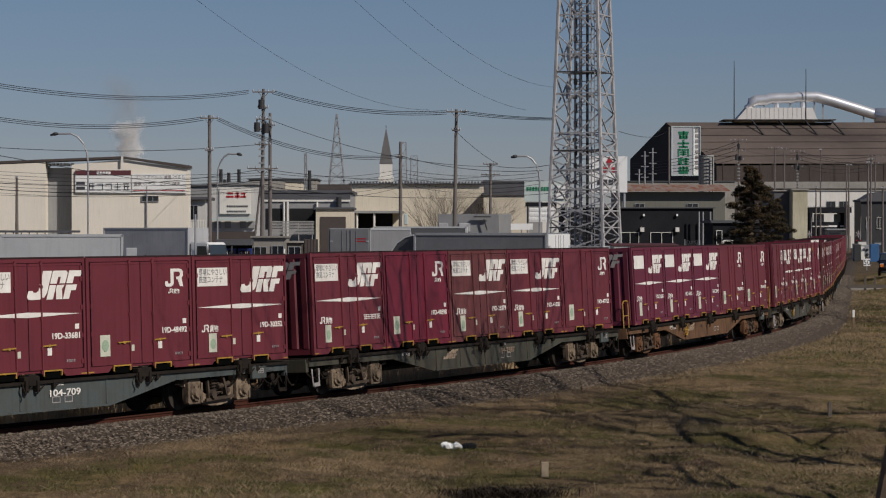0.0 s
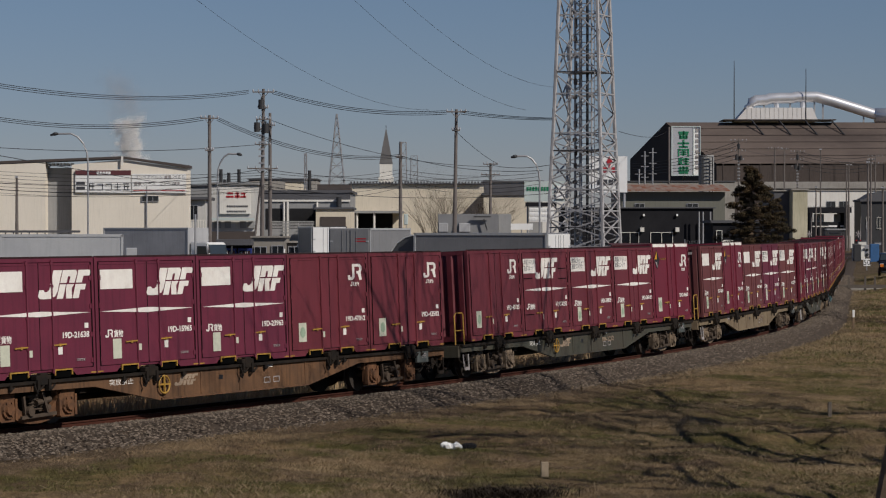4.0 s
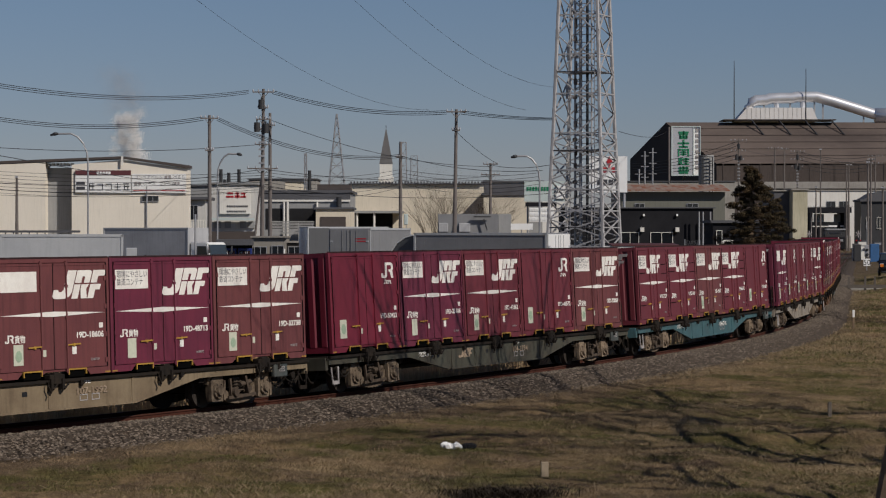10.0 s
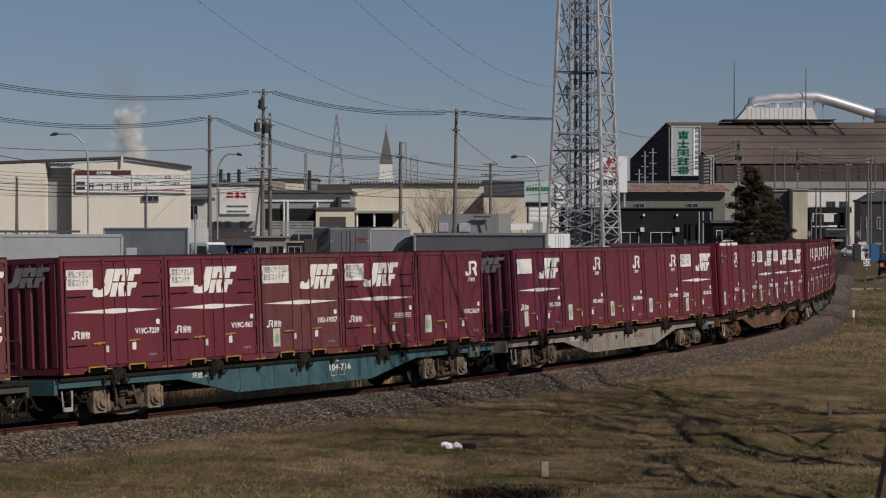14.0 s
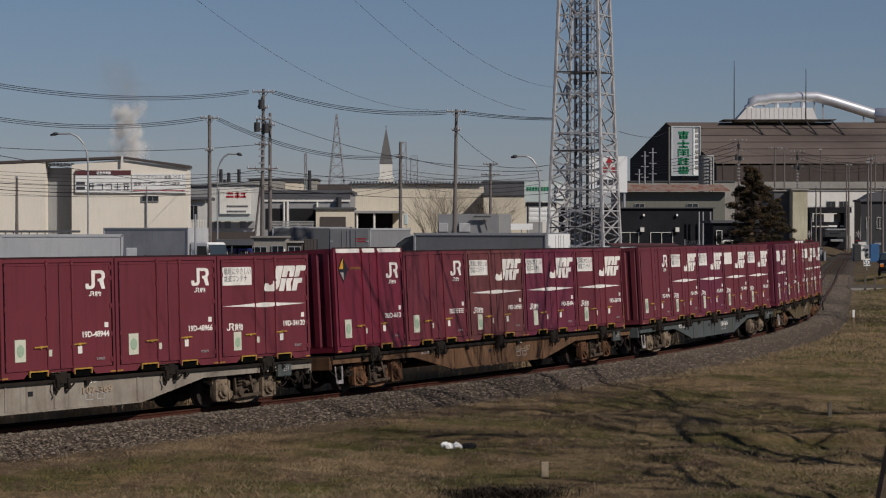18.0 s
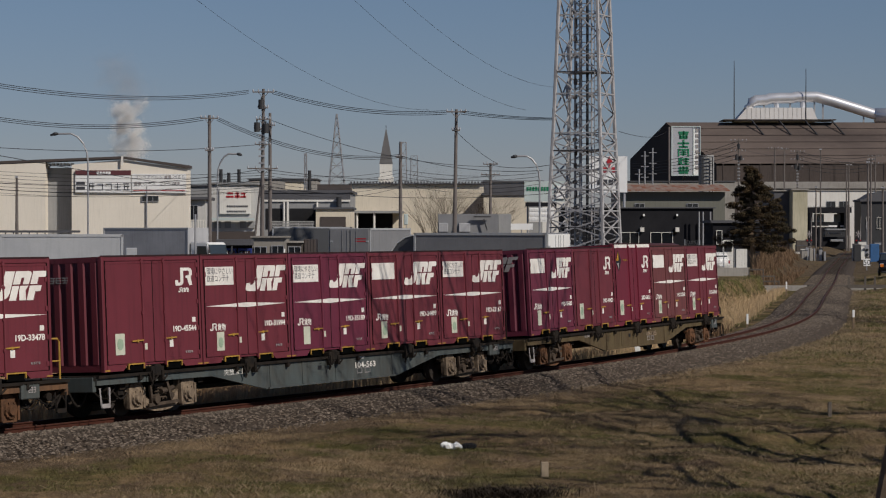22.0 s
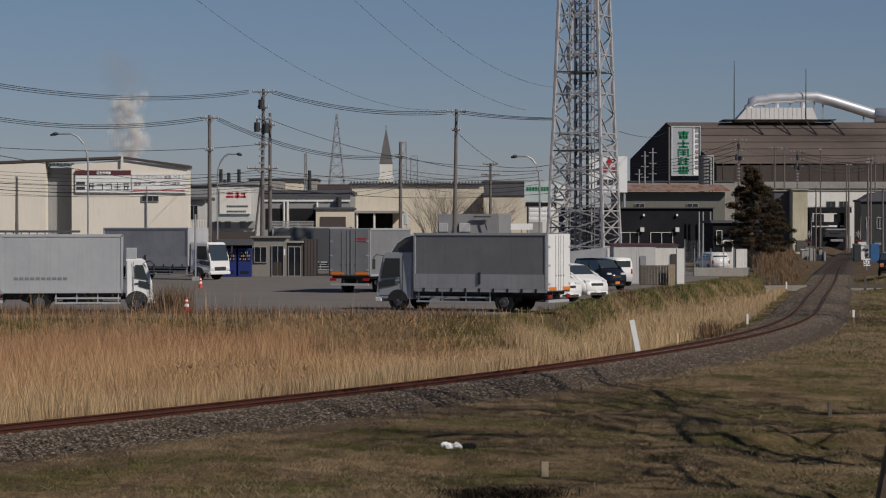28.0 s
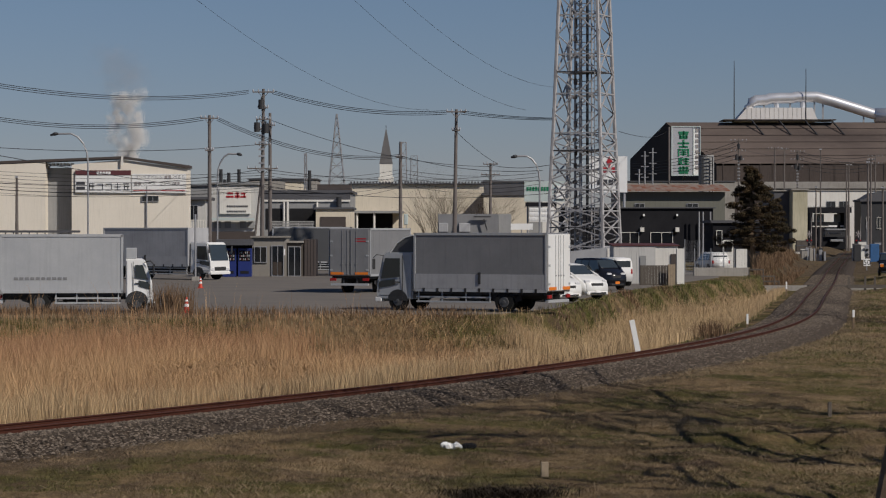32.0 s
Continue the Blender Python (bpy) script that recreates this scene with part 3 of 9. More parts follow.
def ballast_stones():
    """Loose crushed stones over the ballast's crown and shoulders."""
    rng = np.random.default_rng(4)
    n = 98000
    s = -36 + 205 * rng.random(n) ** 1.5
    v = np.where(rng.random(n) < 0.74, rng.uniform(0.62, 3.3, n), rng.uniform(-1.9, 0.62, n))
    r = rng.uniform(0.018, 0.050, n) * np.where(rng.random(n) < 0.06, 1.3, 1.0)
    keep = (np.abs(np.abs(v) - 0.567) > 0.045 + r) & ~((v > 2.2) & (rng.random(n) < (v - 2.2))) & ~((s > 18) & (v > 2.5 - 0.9 * np.clip((s - 18) / 20, 0, 1) + 0.7 * rng.random(n) ** 2))
    s, v, r = s[keep], v[keep], r[keep]
    n = len(s)
    z = np.interp(v, [-2.6, -1.75, -1.3, 1.3, 1.75, 3.0], [-0.75, -0.22, -0.115, -0.115, -0.22, -0.66]) + r * 0.15
    knots = np.arange(-40.0, 172.1, 0.5)
    mid = np.array([beside(k, 0, 0)[:] for k in knots])
    out = np.array([beside(k, 1, 0)[:] for k in knots]) - mid
    up = np.array([beside(k, 0, 1)[:] for k in knots]) - mid
    P = np.stack([np.interp(s, knots, mid[:, j]) + v * np.interp(s, knots, out[:, j]) + z * np.interp(s, knots, up[:, j]) for j in range(3)], 1)
    base = np.array([(1, 0, 0.05), (0, 1, -0.1), (-1, 0, 0.1), (0, -1, -0.1), (0, 0, 0.62)], float)
    Q = base[None] * (r[:, None] * rng.uniform(0.65, 1.25, (n, 5)))[:, :, None]
    Q[:, 4, :2] += (r[:, None] * rng.uniform(-0.6, 0.6, (n, 2)))
    a = rng.uniform(0, 6.3, n)
    ca, sa = np.cos(a)[:, None], np.sin(a)[:, None]
    V = np.stack([P[:, :1] + Q[:, :, 0] * ca - Q[:, :, 1] * sa, P[:, 1:2] + Q[:, :, 0] * sa + Q[:, :, 1] * ca, P[:, 2:] + Q[:, :, 2]], 2).reshape(-1, 3)
    k = np.arange(n)[:, None] * 5
    faces = np.concatenate([np.stack([k[:, 0] + i, k[:, 0] + (i + 1) % 4, k[:, 0] + 4], 1) for i in range(4)])
    ob = put("ballast_stones", lump("ballast_stones", V.tolist(), faces.tolist(), M["stone"]))
    tagged(ob, "grey-brown crushed ballast stones along the track", "ballast", kind="stuff")


ballast_stones()


# ---- reeds and grass ----
def blades(name, label, category, mat, spots, height, width, lean, seed, droop=0.35):
    """Upright blades of two quads each at the given spots (x, y, z arrays)."""
    rng = np.random.default_rng(seed)
    x, y, z = spots
    n = len(x)
    h = height if np.ndim(height) else rng.uniform(height * 0.6, height * 1.15, n)
    a = rng.uniform(0, math.tau, n)
    w = rng.uniform(0.6, 1.3, n) * width / 2
    la, lm = rng.uniform(0, math.tau, n), rng.uniform(0.2, 1.0, n) * lean * h
    ux, uy = np.cos(a) * w, np.sin(a) * w
    lx, ly = np.cos(la) * lm, np.sin(la) * lm
    P = np.zeros((n, 5, 3))
    P[:, 0] = np.stack([x - ux, y - uy, z - 0.03], 1)
    P[:, 1] = np.stack([x + ux, y + uy, z - 0.03], 1)
    P[:, 2] = np.stack([x + ux * 0.8 + lx * droop, y + uy * 0.8 + ly * droop, z + h * 0.55], 1)
    P[:, 3] = np.stack([x - ux * 0.8 + lx * droop, y - uy * 0.8 + ly * droop, z + h * 0.55], 1)
    P[:, 4] = np.stack([x + lx, y + ly, z + h * (1 - 0.3 * lean)], 1)
    me = bpy.data.meshes.new(name)
    me.vertices.add(n * 5)
    me.vertices.foreach_set("co", P.ravel())
    k = np.arange(n)[:, None] * 5
    loops = np.concatenate([k + 0, k + 1, k + 2, k + 3, k + 3, k + 2, k + 4], 1).ravel()
    me.loops.add(n * 7)
    me.loops.foreach_set("vertex_index", loops)
    me.polygons.add(n * 2)
    st = np.stack([np.arange(n) * 7, np.arange(n) * 7 + 4], 1).ravel()
    me.polygons.foreach_set("loop_start", st)
    me.update(calc_edges=True)
    me.validate()
    me.materials.append(mat)
    ob = put(name, me)
    tagged(ob, label, category, kind="stuff")
    return ob


def scatter(n, x0, x1, y0, y1, seed):
    rng = np.random.default_rng(seed)
    y = rng.uniform(y0, y1, n)
    x = rng.uniform(x0, x1, n)
    return x, y, rng


def in_view(x, y, margin=1.5):
    return np.abs(x) < y * 0.181 + margin


def field_mask(x, y, v):
    """Reed bed: behind the track, up to the yard's bank."""
    ex = np.interp(y, LOT_EDGE_Y, LOT_EDGE_X, left=-400, right=160)
    ey = np.interp(x, LOT_EDGE_X, LOT_EDGE_Y)
    return (v < -2.5) & np.where(x < 4, y < ey + 0.3, (x > ex - 0.4))


def reeds():
    x, y, rng = scatter(900000, -22, 32, 46, 190, 11)
    k = in_view(x, y)
    x, y = x[k], y[k]
    v = line_offset(x, y)
    k = field_mask(x, y, v) & (y < 186)
    x, y, v = x[k], y[k], v[k]
    patch = np.sin(x * 0.35 + 1.1 * np.sin(y * 0.12)) * np.sin(y * 0.21 + 0.7 * np.sin(x * 0.3))
    tall = 1.30 + 0.26 * patch + 0.14 * np.sin(x * 2.1 + 1.7 * np.sin(y * 0.9)) * np.sin(y * 1.3 + x * 0.4) + rng.normal(0, 0.20, len(x))
    bank = smooth_step(land_height(x, y), -0.9, 0.2)
    tall = tall * (1 - 0.62 * bank) * np.where(y > 100, 0.8, 1.0)
    tangle = ((x + 0.5) / 5.2) ** 2 + ((y - 91) / 11.0) ** 2
    tall = tall * np.where(tangle < 1, 0.42, 1.0) * np.where((np.abs(v + 11.5 + 1.5 * np.sin(x * 0.4)) < 1.7) & (x > -9) & (y < 86), 0.42, 1.0)
    tall = np.where(x > 4.5, tall * 0.72, tall)
    strip = (v > -7) & (y > 60)
    tall = np.where(strip, tall * 0.78, tall)
    keep = rng.random(len(x)) < np.where(bank > 0.5, 0.25, 1.0) * np.where(x > 2.5 + (y - 70) * 0.05, np.where(bank > 0.3, 0.06, 0.62), 1.0)
    x, y, tall = x[keep], y[keep], np.clip(tall[keep], 0.15, 2.4)
    v = line_offset(x, y)
    drift = 1.6 * np.sin(x * 0.33 + 0.8 * np.sin(y * 0.2)) + rng.normal(0, 1.1, len(x))
    pale = (v + drift > -6.5) | (x + 0.06 * (y - 60) + 0.4 * drift > 4.2)
    rusty = ~pale & (v + 1.5 * drift < -15.5)
    for far, label, mat, seed in ((~pale & ~rusty, "dense dry straw-coloured reeds beside the track", "reed", 12), (pale, "pale dry reeds between the bank and the track", "reed_pale", 14),
                                  (rusty, "rust-brown dry reeds towards the yard", "reed_rust", 16)):
        blades("reed_bed", label, "reeds", M[mat], (x[far], y[far], land_height(x[far], y[far])), tall[far], 0.0105, 0.42, seed)
    x, y, rng = scatter(3600, -20, 6, 62, 102, 13)
    k = in_view(x, y)
    x, y = x[k], y[k]
    k = field_mask(x, y, line_offset(x, y)) & (rng.random(len(x)) < smooth_step(-x, -5, 14))
    x, y = x[k], y[k]
    blades("reed_stalks", "sparse tall dry reed stalks above the bed", "reeds", M["reed"], (x, y, land_height(x, y)), rng.uniform(1.0, 1.95, len(x)), 0.012, 0.4, 15)
    rng = np.random.default_rng(17)
    xs, ys = [], []
    for cx, cy, r, n in ((-11.6, 106.0, 0.5, 600), (-17.5, 102, 0.9, 500), (-16.0, 103, 0.5, 200), (-6.0, 101.5, 2.2, 700), (-1.5, 102, 2.2, 500), (-14.0, 101.5, 2.5, 900), (-9.5, 101.5, 2.0, 600)):
        xs.append(rng.normal(cx, r, n))
        ys.append(rng.normal(cy, 0.5, n))
    x, y = np.concatenate(xs), np.concatenate(ys)
    tall = rng.uniform(0.2, 0.65, len(x)) * np.where((np.abs(x + 11.6) < 1.1) & (y > 104), 2.6, 1.0)
    blades("tall_weeds", "tall brown weeds along the yard's edge", "weeds", M["bush"], (x, y, np.maximum(land_height(x, y), LOT_Z - 0.3)), tall, 0.022, 0.4, 18)


reeds()


def turf_blades():
    """Matted winter turf: short green blades, lying straw and brown thatch in drifts."""
    x1, y1, rng = scatter(500000, -13, 20, 40, 72, 21)
    x2, y2, rng = scatter(120000, -4, 30, 72, 128, 24)
    x, y = np.concatenate([x1, x2]), np.concatenate([y1, y2])
    k = in_view(x, y, 0.6)
    x, y = x[k], y[k]
    v = line_offset(x, y)
    k = (v > 2.2 + 0.9 * rng.random(len(x)))
    x, y, v = x[k], y[k], v[k]
    drift = (1.25 * np.sin(x * 0.8 + 1.4 * np.sin(y * 0.33)) * np.sin(y * 0.5 + 0.9 * np.sin(x * 0.6)) + 0.7 * np.sin(x * 2.7 + 1.2 * np.sin(y * 1.1)) * np.sin(y * 1.9 + 0.7 * np.sin(x * 1.7))
             + rng.normal(0, 0.18, len(x)))
    drift = np.where(v < 3.8, np.maximum(drift, 0.15), drift)
    z = land_height(x, y)
    tall = rng.uniform(0.03, 0.075, len(x)) * (1 + 0.5 * np.clip(drift, 0, 1)) * np.where(y > 72, 1.5, 1.0)
    for pick, name, label, mat, wide, lean, seed in ((drift < -0.32, "green_turf", "short green winter grass on the slope", "grass_green", 0.0065, 2.2, 22),
                                                     ((drift >= -0.32) & (drift < 0.32), "brown_thatch", "brown matted thatch on the slope", "thatch", 0.0065, 2.8, 25),
                                                     (drift >= 0.32, "dry_turf", "dry straw-coloured grass lying on the slope", "grass_dry", 0.0065, 3.0, 23)):
        blades(name, label, "grass", M[mat], (x[pick], y[pick], z[pick]), tall[pick], wide, lean, seed, 0.6)
    # straw along the foot of the ballast
    x, y, rng = scatter(120000, 3, 32, 66, 190, 26)
    v = line_offset(x, y)
    k = (v > 1.9 + 0.5 * rng.random(len(x))) & (v < 3.1 + 0.7 * np.sin(y * 0.35) + 0.5 * rng.normal(0, 1, len(x))) & (rng.random(len(x)) < np.clip((y - 64) / 22, 0, 1)) & in_view(x, y)
    x, y = x[k], y[k]
    blades("ballast_straw", "dry straw along the foot of the ballast", "grass", M["straw"], (x, y, land_height(x, y) + 0.02), 0.13, 0.014, 1.9, 27, 0.6)
    x, y, rng = scatter(110000, 2, 32, 100, 190, 31)
    v = line_offset(x, y)
    ex = np.interp(y, LOT_EDGE_Y, LOT_EDGE_X)
    k = (v < -2.6) & (x > ex - 0.5) & (rng.random(len(x)) < 0.7)
    x, y = x[k], y[k]
    blades("bank_grass", "green and dry grass on the yard's bank", "grass", M["bank_green"], (x, y, land_height(x, y)), 0.12, 0.022, 1.5, 32)
    x, y, rng = scatter(16000, 2, 28, 100, 190, 33)
    k = (line_offset(x, y) < -2.6) & (x > np.interp(y, LOT_EDGE_Y, LOT_EDGE_X) - 0.3) & (np.sin(x * 1.1) * np.sin(y * 0.33) + rng.normal(0, 0.3, len(x)) > 0.1)
    blades("bank_straw", "dry straw patches on the yard's bank", "grass", M["straw"], (x[k], y[k], land_height(x[k], y[k])), 0.18, 0.02, 1.6, 34)

    # rougher grass further along the line
    x, y, rng = scatter(60000, 12, 42, 84, 230, 51)
    v = line_offset(x, y)
    k = (v > 2.5 + rng.random(len(x))) & (v < 16) & in_view(x, y)
    x, y = x[k], y[k]
    dry = np.sin(x * 0.9 + np.sin(y * 0.2)) * np.sin(y * 0.16) + rng.normal(0, 0.3, len(x)) > 0.25
    blades("line_side_grass", "rough green grass beside the line", "grass", M["bank_green"], (x[~dry], y[~dry], land_height(x[~dry], y[~dry])), 0.14, 0.028, 1.4, 52)
    blades("line_side_straw", "dry straw patches beside the line", "grass", M["grass_dry"], (x[dry], y[dry], land_height(x[dry], y[dry])), 0.14, 0.024, 1.6, 53)
    # dry short grass where the reed bed ends at the yard
    x, y, rng = scatter(34000, -22, 4, 91, 102, 35)
    k = (np.abs(y - np.interp(x, LOT_EDGE_X, LOT_EDGE_Y) + 1.2) < 3.6) & in_view(x, y)
    x, y = x[k], y[k]
    blades("yard_edge_grass", "short dry brown grass along the yard's edge", "grass", M["straw"], (x, y, land_height(x, y)), 0.24, 0.014, 1.2, 36)
    # uneven tufts and bushes on the bank
    rng = np.random.default_rng(37)
    for name, label, mat, n, tall in (("bank_tufts", "uneven green grass tufts on the yard's bank", "bank_green", 40, 0.30), ("bank_brush", "low brown brush on the yard's bank", "bush", 12, 0.42)):
        xs, ys = [], []
        for k in range(n):
            cy = rng.uniform(106, 186)
            cx = np.interp(cy, LOT_EDGE_Y, LOT_EDGE_X) + rng.uniform(0.2, 2.2)
            m = int(rng.uniform(120, 320))
            xs.append(rng.normal(cx, rng.uniform(0.25, 0.7), m))
            ys.append(rng.normal(cy, rng.uniform(0.5, 1.6), m))
        x, y = np.concatenate(xs), np.concatenate(ys)
        k = line_offset(x, y) < -3.0
        x, y = x[k], y[k]
        blades(name, label, "grass", M[mat], (x, y, land_height(x, y)), tall, 0.03, 0.9, 38 + n)
    x, y = rng.normal(11.5, 0.45, 500), rng.normal(107, 1.6, 500)
    blades("dark_reeds", "patch of dark brown reeds below the bank", "reeds", M["bush"], (x, y, land_height(x, y)), 0.85, 0.02, 0.4, 40)


turf_blades()


# ---- buildings ----
def wall_ribs(bm, x0, x1, y, z0, z1, step, depth=0.04):
    """Raised ribs of sheet cladding on a wall that faces the camera."""
    n = max(1, int((x1 - x0) / step))
    for i in range(n):
        x = x0 + (i + 0.5) * (x1 - x0) / n
        box(bm, x - step * 0.2, x + step * 0.2, y - depth, y, z0, z1)


def window_part(parent, x0, x1, y, z0, z1, mullions=1, frame_mat="galv", pane_mat="glass_dark"):
    """A framed window set proud of a wall that faces the camera."""
    bm = bmesh.new()
    t = 0.06
    for q in ((x0 - t, x1 + t, z1, z1 + t), (x0 - t, x1 + t, z0 - t, z0), (x0 - t, x0, z0, z1), (x1, x1 + t, z0, z1)):
        box(bm, q[0], q[1], y - 0.09, y, q[2], q[3])
    for k in range(mullions):
        x = x0 + (k + 1) * (x1 - x0) / (mullions + 1)
        box(bm, x - 0.03, x + 0.03, y - 0.07, y, z0, z1)
    w = part("window", bm, M[frame_mat], parent)
    box_part("pane", M[pane_mat], w, x0, x1, y - 0.03, y, z0, z1)
    return w


def building(name, label, x0, x1, y0, y1, z1, wall="beige_wall", roof="dark_roof", z0=LOT_Z - 0.1, rib=0.0, eave=0.25, category="building", parapet=0.25):
    """A flat-roofed block with walls of its own."""
    ob = thing(name, label, category)
    for wn2, q in (("wall_front", (x0, x1, y0, y0 + 0.25)), ("wall_back", (x0, x1, y1 - 0.25, y1)), ("wall_left", (x0, x0 + 0.25, y0 + 0.25, y1 - 0.25)), ("wall_right", (x1 - 0.25, x1, y0 + 0.25, y1 - 0.25))):
        bm = bmesh.new()
        box(bm, q[0], q[1], q[2], q[3], z0, z1)
        if rib and wn2 == "wall_front":
            wall_ribs(bm, x0, x1, y0, z0, z1, rib)
        part("wall", bm, M[wall], ob)
    box_part("roof", M[roof], ob, x0 - eave, x1 + eave, y0 - eave, y1 + eave, z1, z1 + parapet)
    return ob


HALL_SIGN = []


def rubber_works():
    """Cream clad hall with a gable towards the railway and sign boards."""
    D = 250
    ob = thing("factory_hall", "cream metal-clad factory hall with a low gable and painted sign boards", "factory")
    y0, y1, zb = D, D + 3, LOT_Z - 0.1
    xl, xp, xr_ = -37.49, -32.36, -25.79
    ze, zp, zr = 10.70, 11.21, 10.35
    bm = bmesh.new()
    prism(bm, [(xl, zb), (xr_, zb), (xr_, zr), (xp, zp), (xl, ze)], y0, y1)
    
    part("wall", bm, M["cream_wall"], ob)
    xa = -53.87
    bm = bmesh.new()
    prism(bm, [(xa, zb), (-40.12, zb), (-40.12, 10.92), (xa, 10.35)], y0 - 0.2, y1)
    
    part("wall", bm, M["cream_wall"], ob)
    box_part("recessed_wall", M["grey_wall"], ob, -40.12, -37.43, y0 + 1.5, y1, zb, 10.41, label="grey recessed wall strip")
    bm = bmesh.new()
    for i in range(7):
        x = -39.95 + i * 0.38
        box(bm, x, x + 0.2, y0 + 0.5, y0 + 1.5, 10.58, 10.87)
    part("vent_louvre", bm, M["white_wall"], ob)
    bm = bmesh.new()
    prism(bm, [(xa, 10.41), (xp, 11.32), (xp, 11.55), (xa, 10.70)], y0 - 0.27, y1)
    part("roof_verge", bm, M["brown_trim"], ob, "dark brown roof edge")
    bm = bmesh.new()
    prism(bm, [(xp, 11.32), (-25.62, 10.35), (-25.62, 10.64), (xp, 11.55)], y0 - 0.27, y1)
    part("roof_verge", bm, M["brown_trim"], ob, "dark brown roof edge")
    box_part("corner_strip", M["white_wall"], ob, -32.47, -32.24, y0 - 0.34, y0 - 0.27, 10.64, 11.55)
    bd = box_part("sign_board", M["sign_white"], ob, -37.09, -31.50, y0 - 0.2, y0 - 0.06, 7.84, 9.61, label="white sign board with dark bars")
    bm = bmesh.new()
    for i in range(5):
        x = -35.78 + i * 0.88
        for q in (((0, 0.66, 0.0, 0.06), (0.05, 0.62, 0.34, 0.40), (0.10, 0.16, 0.06, 0.62), (0.44, 0.50, 0.05, 0.70), (0.0, 0.62, 0.64, 0.70)), ((0.0, 0.6, 0.6, 0.66), (0.54, 0.6, 0.0, 0.6), (0.0, 0.55, 0.0, 0.06)), ((0.0, 0.6, 0.3, 0.36), (0.0, 0.66, 0.0, 0.06), (0.28, 0.34, 0.06, 0.7)))[(0, 1, 1, 2, 0)[i]]:
            box(bm, x + q[0], x + q[1], y0 - 0.24, y0 - 0.2, 8.13 + q[2], 8.13 + q[3])
    for k in range(2):
        box(bm, -36.98, -36.12, y0 - 0.24, y0 - 0.2, 8.19 + k * 0.5, 8.19 + k * 0.5 + 0.3)
    part("sign_bars", bm, M["sign_ink"], bd)
    b2 = box_part("sign_band", M["sign_maroon"], ob, -37.09, -31.50, y0 - 0.2, y0 - 0.06, 9.64, 10.13, label="dull red sign band")
    bm = bmesh.new()
    for i in range(5):
        x = -34.92 + i * 0.29
        box(bm, x, x + 0.22, y0 - 0.24, y0 - 0.2, 9.73, 10.01)
    part("sign_bars", bm, M["sign_white"], b2)
    b3 = box_part("sign_board", M["sign_white"], ob, -31.41, -25.91, y0 - 0.16, y0 - 0.06, 7.84, 9.78, label="white sign board with grey bars")
    bm = bmesh.new()
    for z, segs in ((9.27, ((292, 305),)), (8.64, ((239, 252), (309, 320)))):
        for a, b in segs:
            n = 2
            for i in range(n):
                x0 = (a - 784) * D / 4381 + i * (b - a) / n * D / 4381
                box(bm, x0, x0 + (b - a) / n * D / 4381 * 0.7, y0 - 0.2, y0 - 0.16, z, z + 0.33)
    part("sign_bars", bm, M["dim_mark"], b3)
    HALL_SIGN.append(b3)
    for a, b in ((-31.27, -28.70), (-28.48, -26.02)):
        box_part("sign_line", M["sign_red"], b3, a, b, y0 - 0.2, y0 - 0.16, 8.07, 8.13)
    w = window_part(ob, -30.36, -28.76, y0 - 0.05, 7.04, 7.50, 2)
    for x in (-29.90,):
        bm = bmesh.new()
        rod(bm, (x, y0 - 0.14, zb), (x, y0 - 0.14, 8.53), 0.07)
        part("downpipe", bm, M["galv"], ob)
    bm = bmesh.new()
    box(bm, -40.78, -33.54, 225, 229, 3.88, 4.08)
    for i in range(10):
        x = -40.52 + i * 0.72
        rod(bm, (x, 225.2, LOT_Z), (x, 225.2, 3.88), 0.05, sides=6)
    cp = part("carport", bm, M["dark_roof"], None)
    tagged(cp, "low dark carport roof on thin posts before the factory hall", "carport")


rubber_works()


def small_house():
    """House with a dark eave and a balcony, seen past the hall's corner."""
    D = 262
    ob = thing("small_house", "pale house with dark eaves and a slatted balcony", "house")
    x0, x1 = -27.4, -25.15
    box_part("wall", M["shed_wall"], ob, x0, x1, D, D + 7, LOT_Z - 0.1, 7.30)
    box_part("eave", M["dark_roof"], ob, x0 - 0.2, x1 + 0.35, D - 0.6, D + 7.4, 7.30, 7.62, 0.03)
    window_part(ob, -26.75, -26.0, D - 0.02, 5.2, 6.7, 1)
    bal = box_part("balcony", M["concrete"], ob, x0, x1 + 0.1, D - 1.0, D - 0.02, 4.10, 4.30)
    for k in range(10):
        x = x0 + 0.08 + k * 0.25
        box_part("baluster", M["white_wall"], bal, x, x + 0.07, D - 1.0, D - 0.94, 4.30, 5.10)
    box_part("rail", M["white_wall"], bal, x0, x1 + 0.1, D - 1.02, D - 0.92, 5.10, 5.20)
    box_part("lower_eave", M["brown_trim"], ob, x0, x1 + 0.3, D - 1.3, D - 0.02, 3.55, 3.72)


small_house()


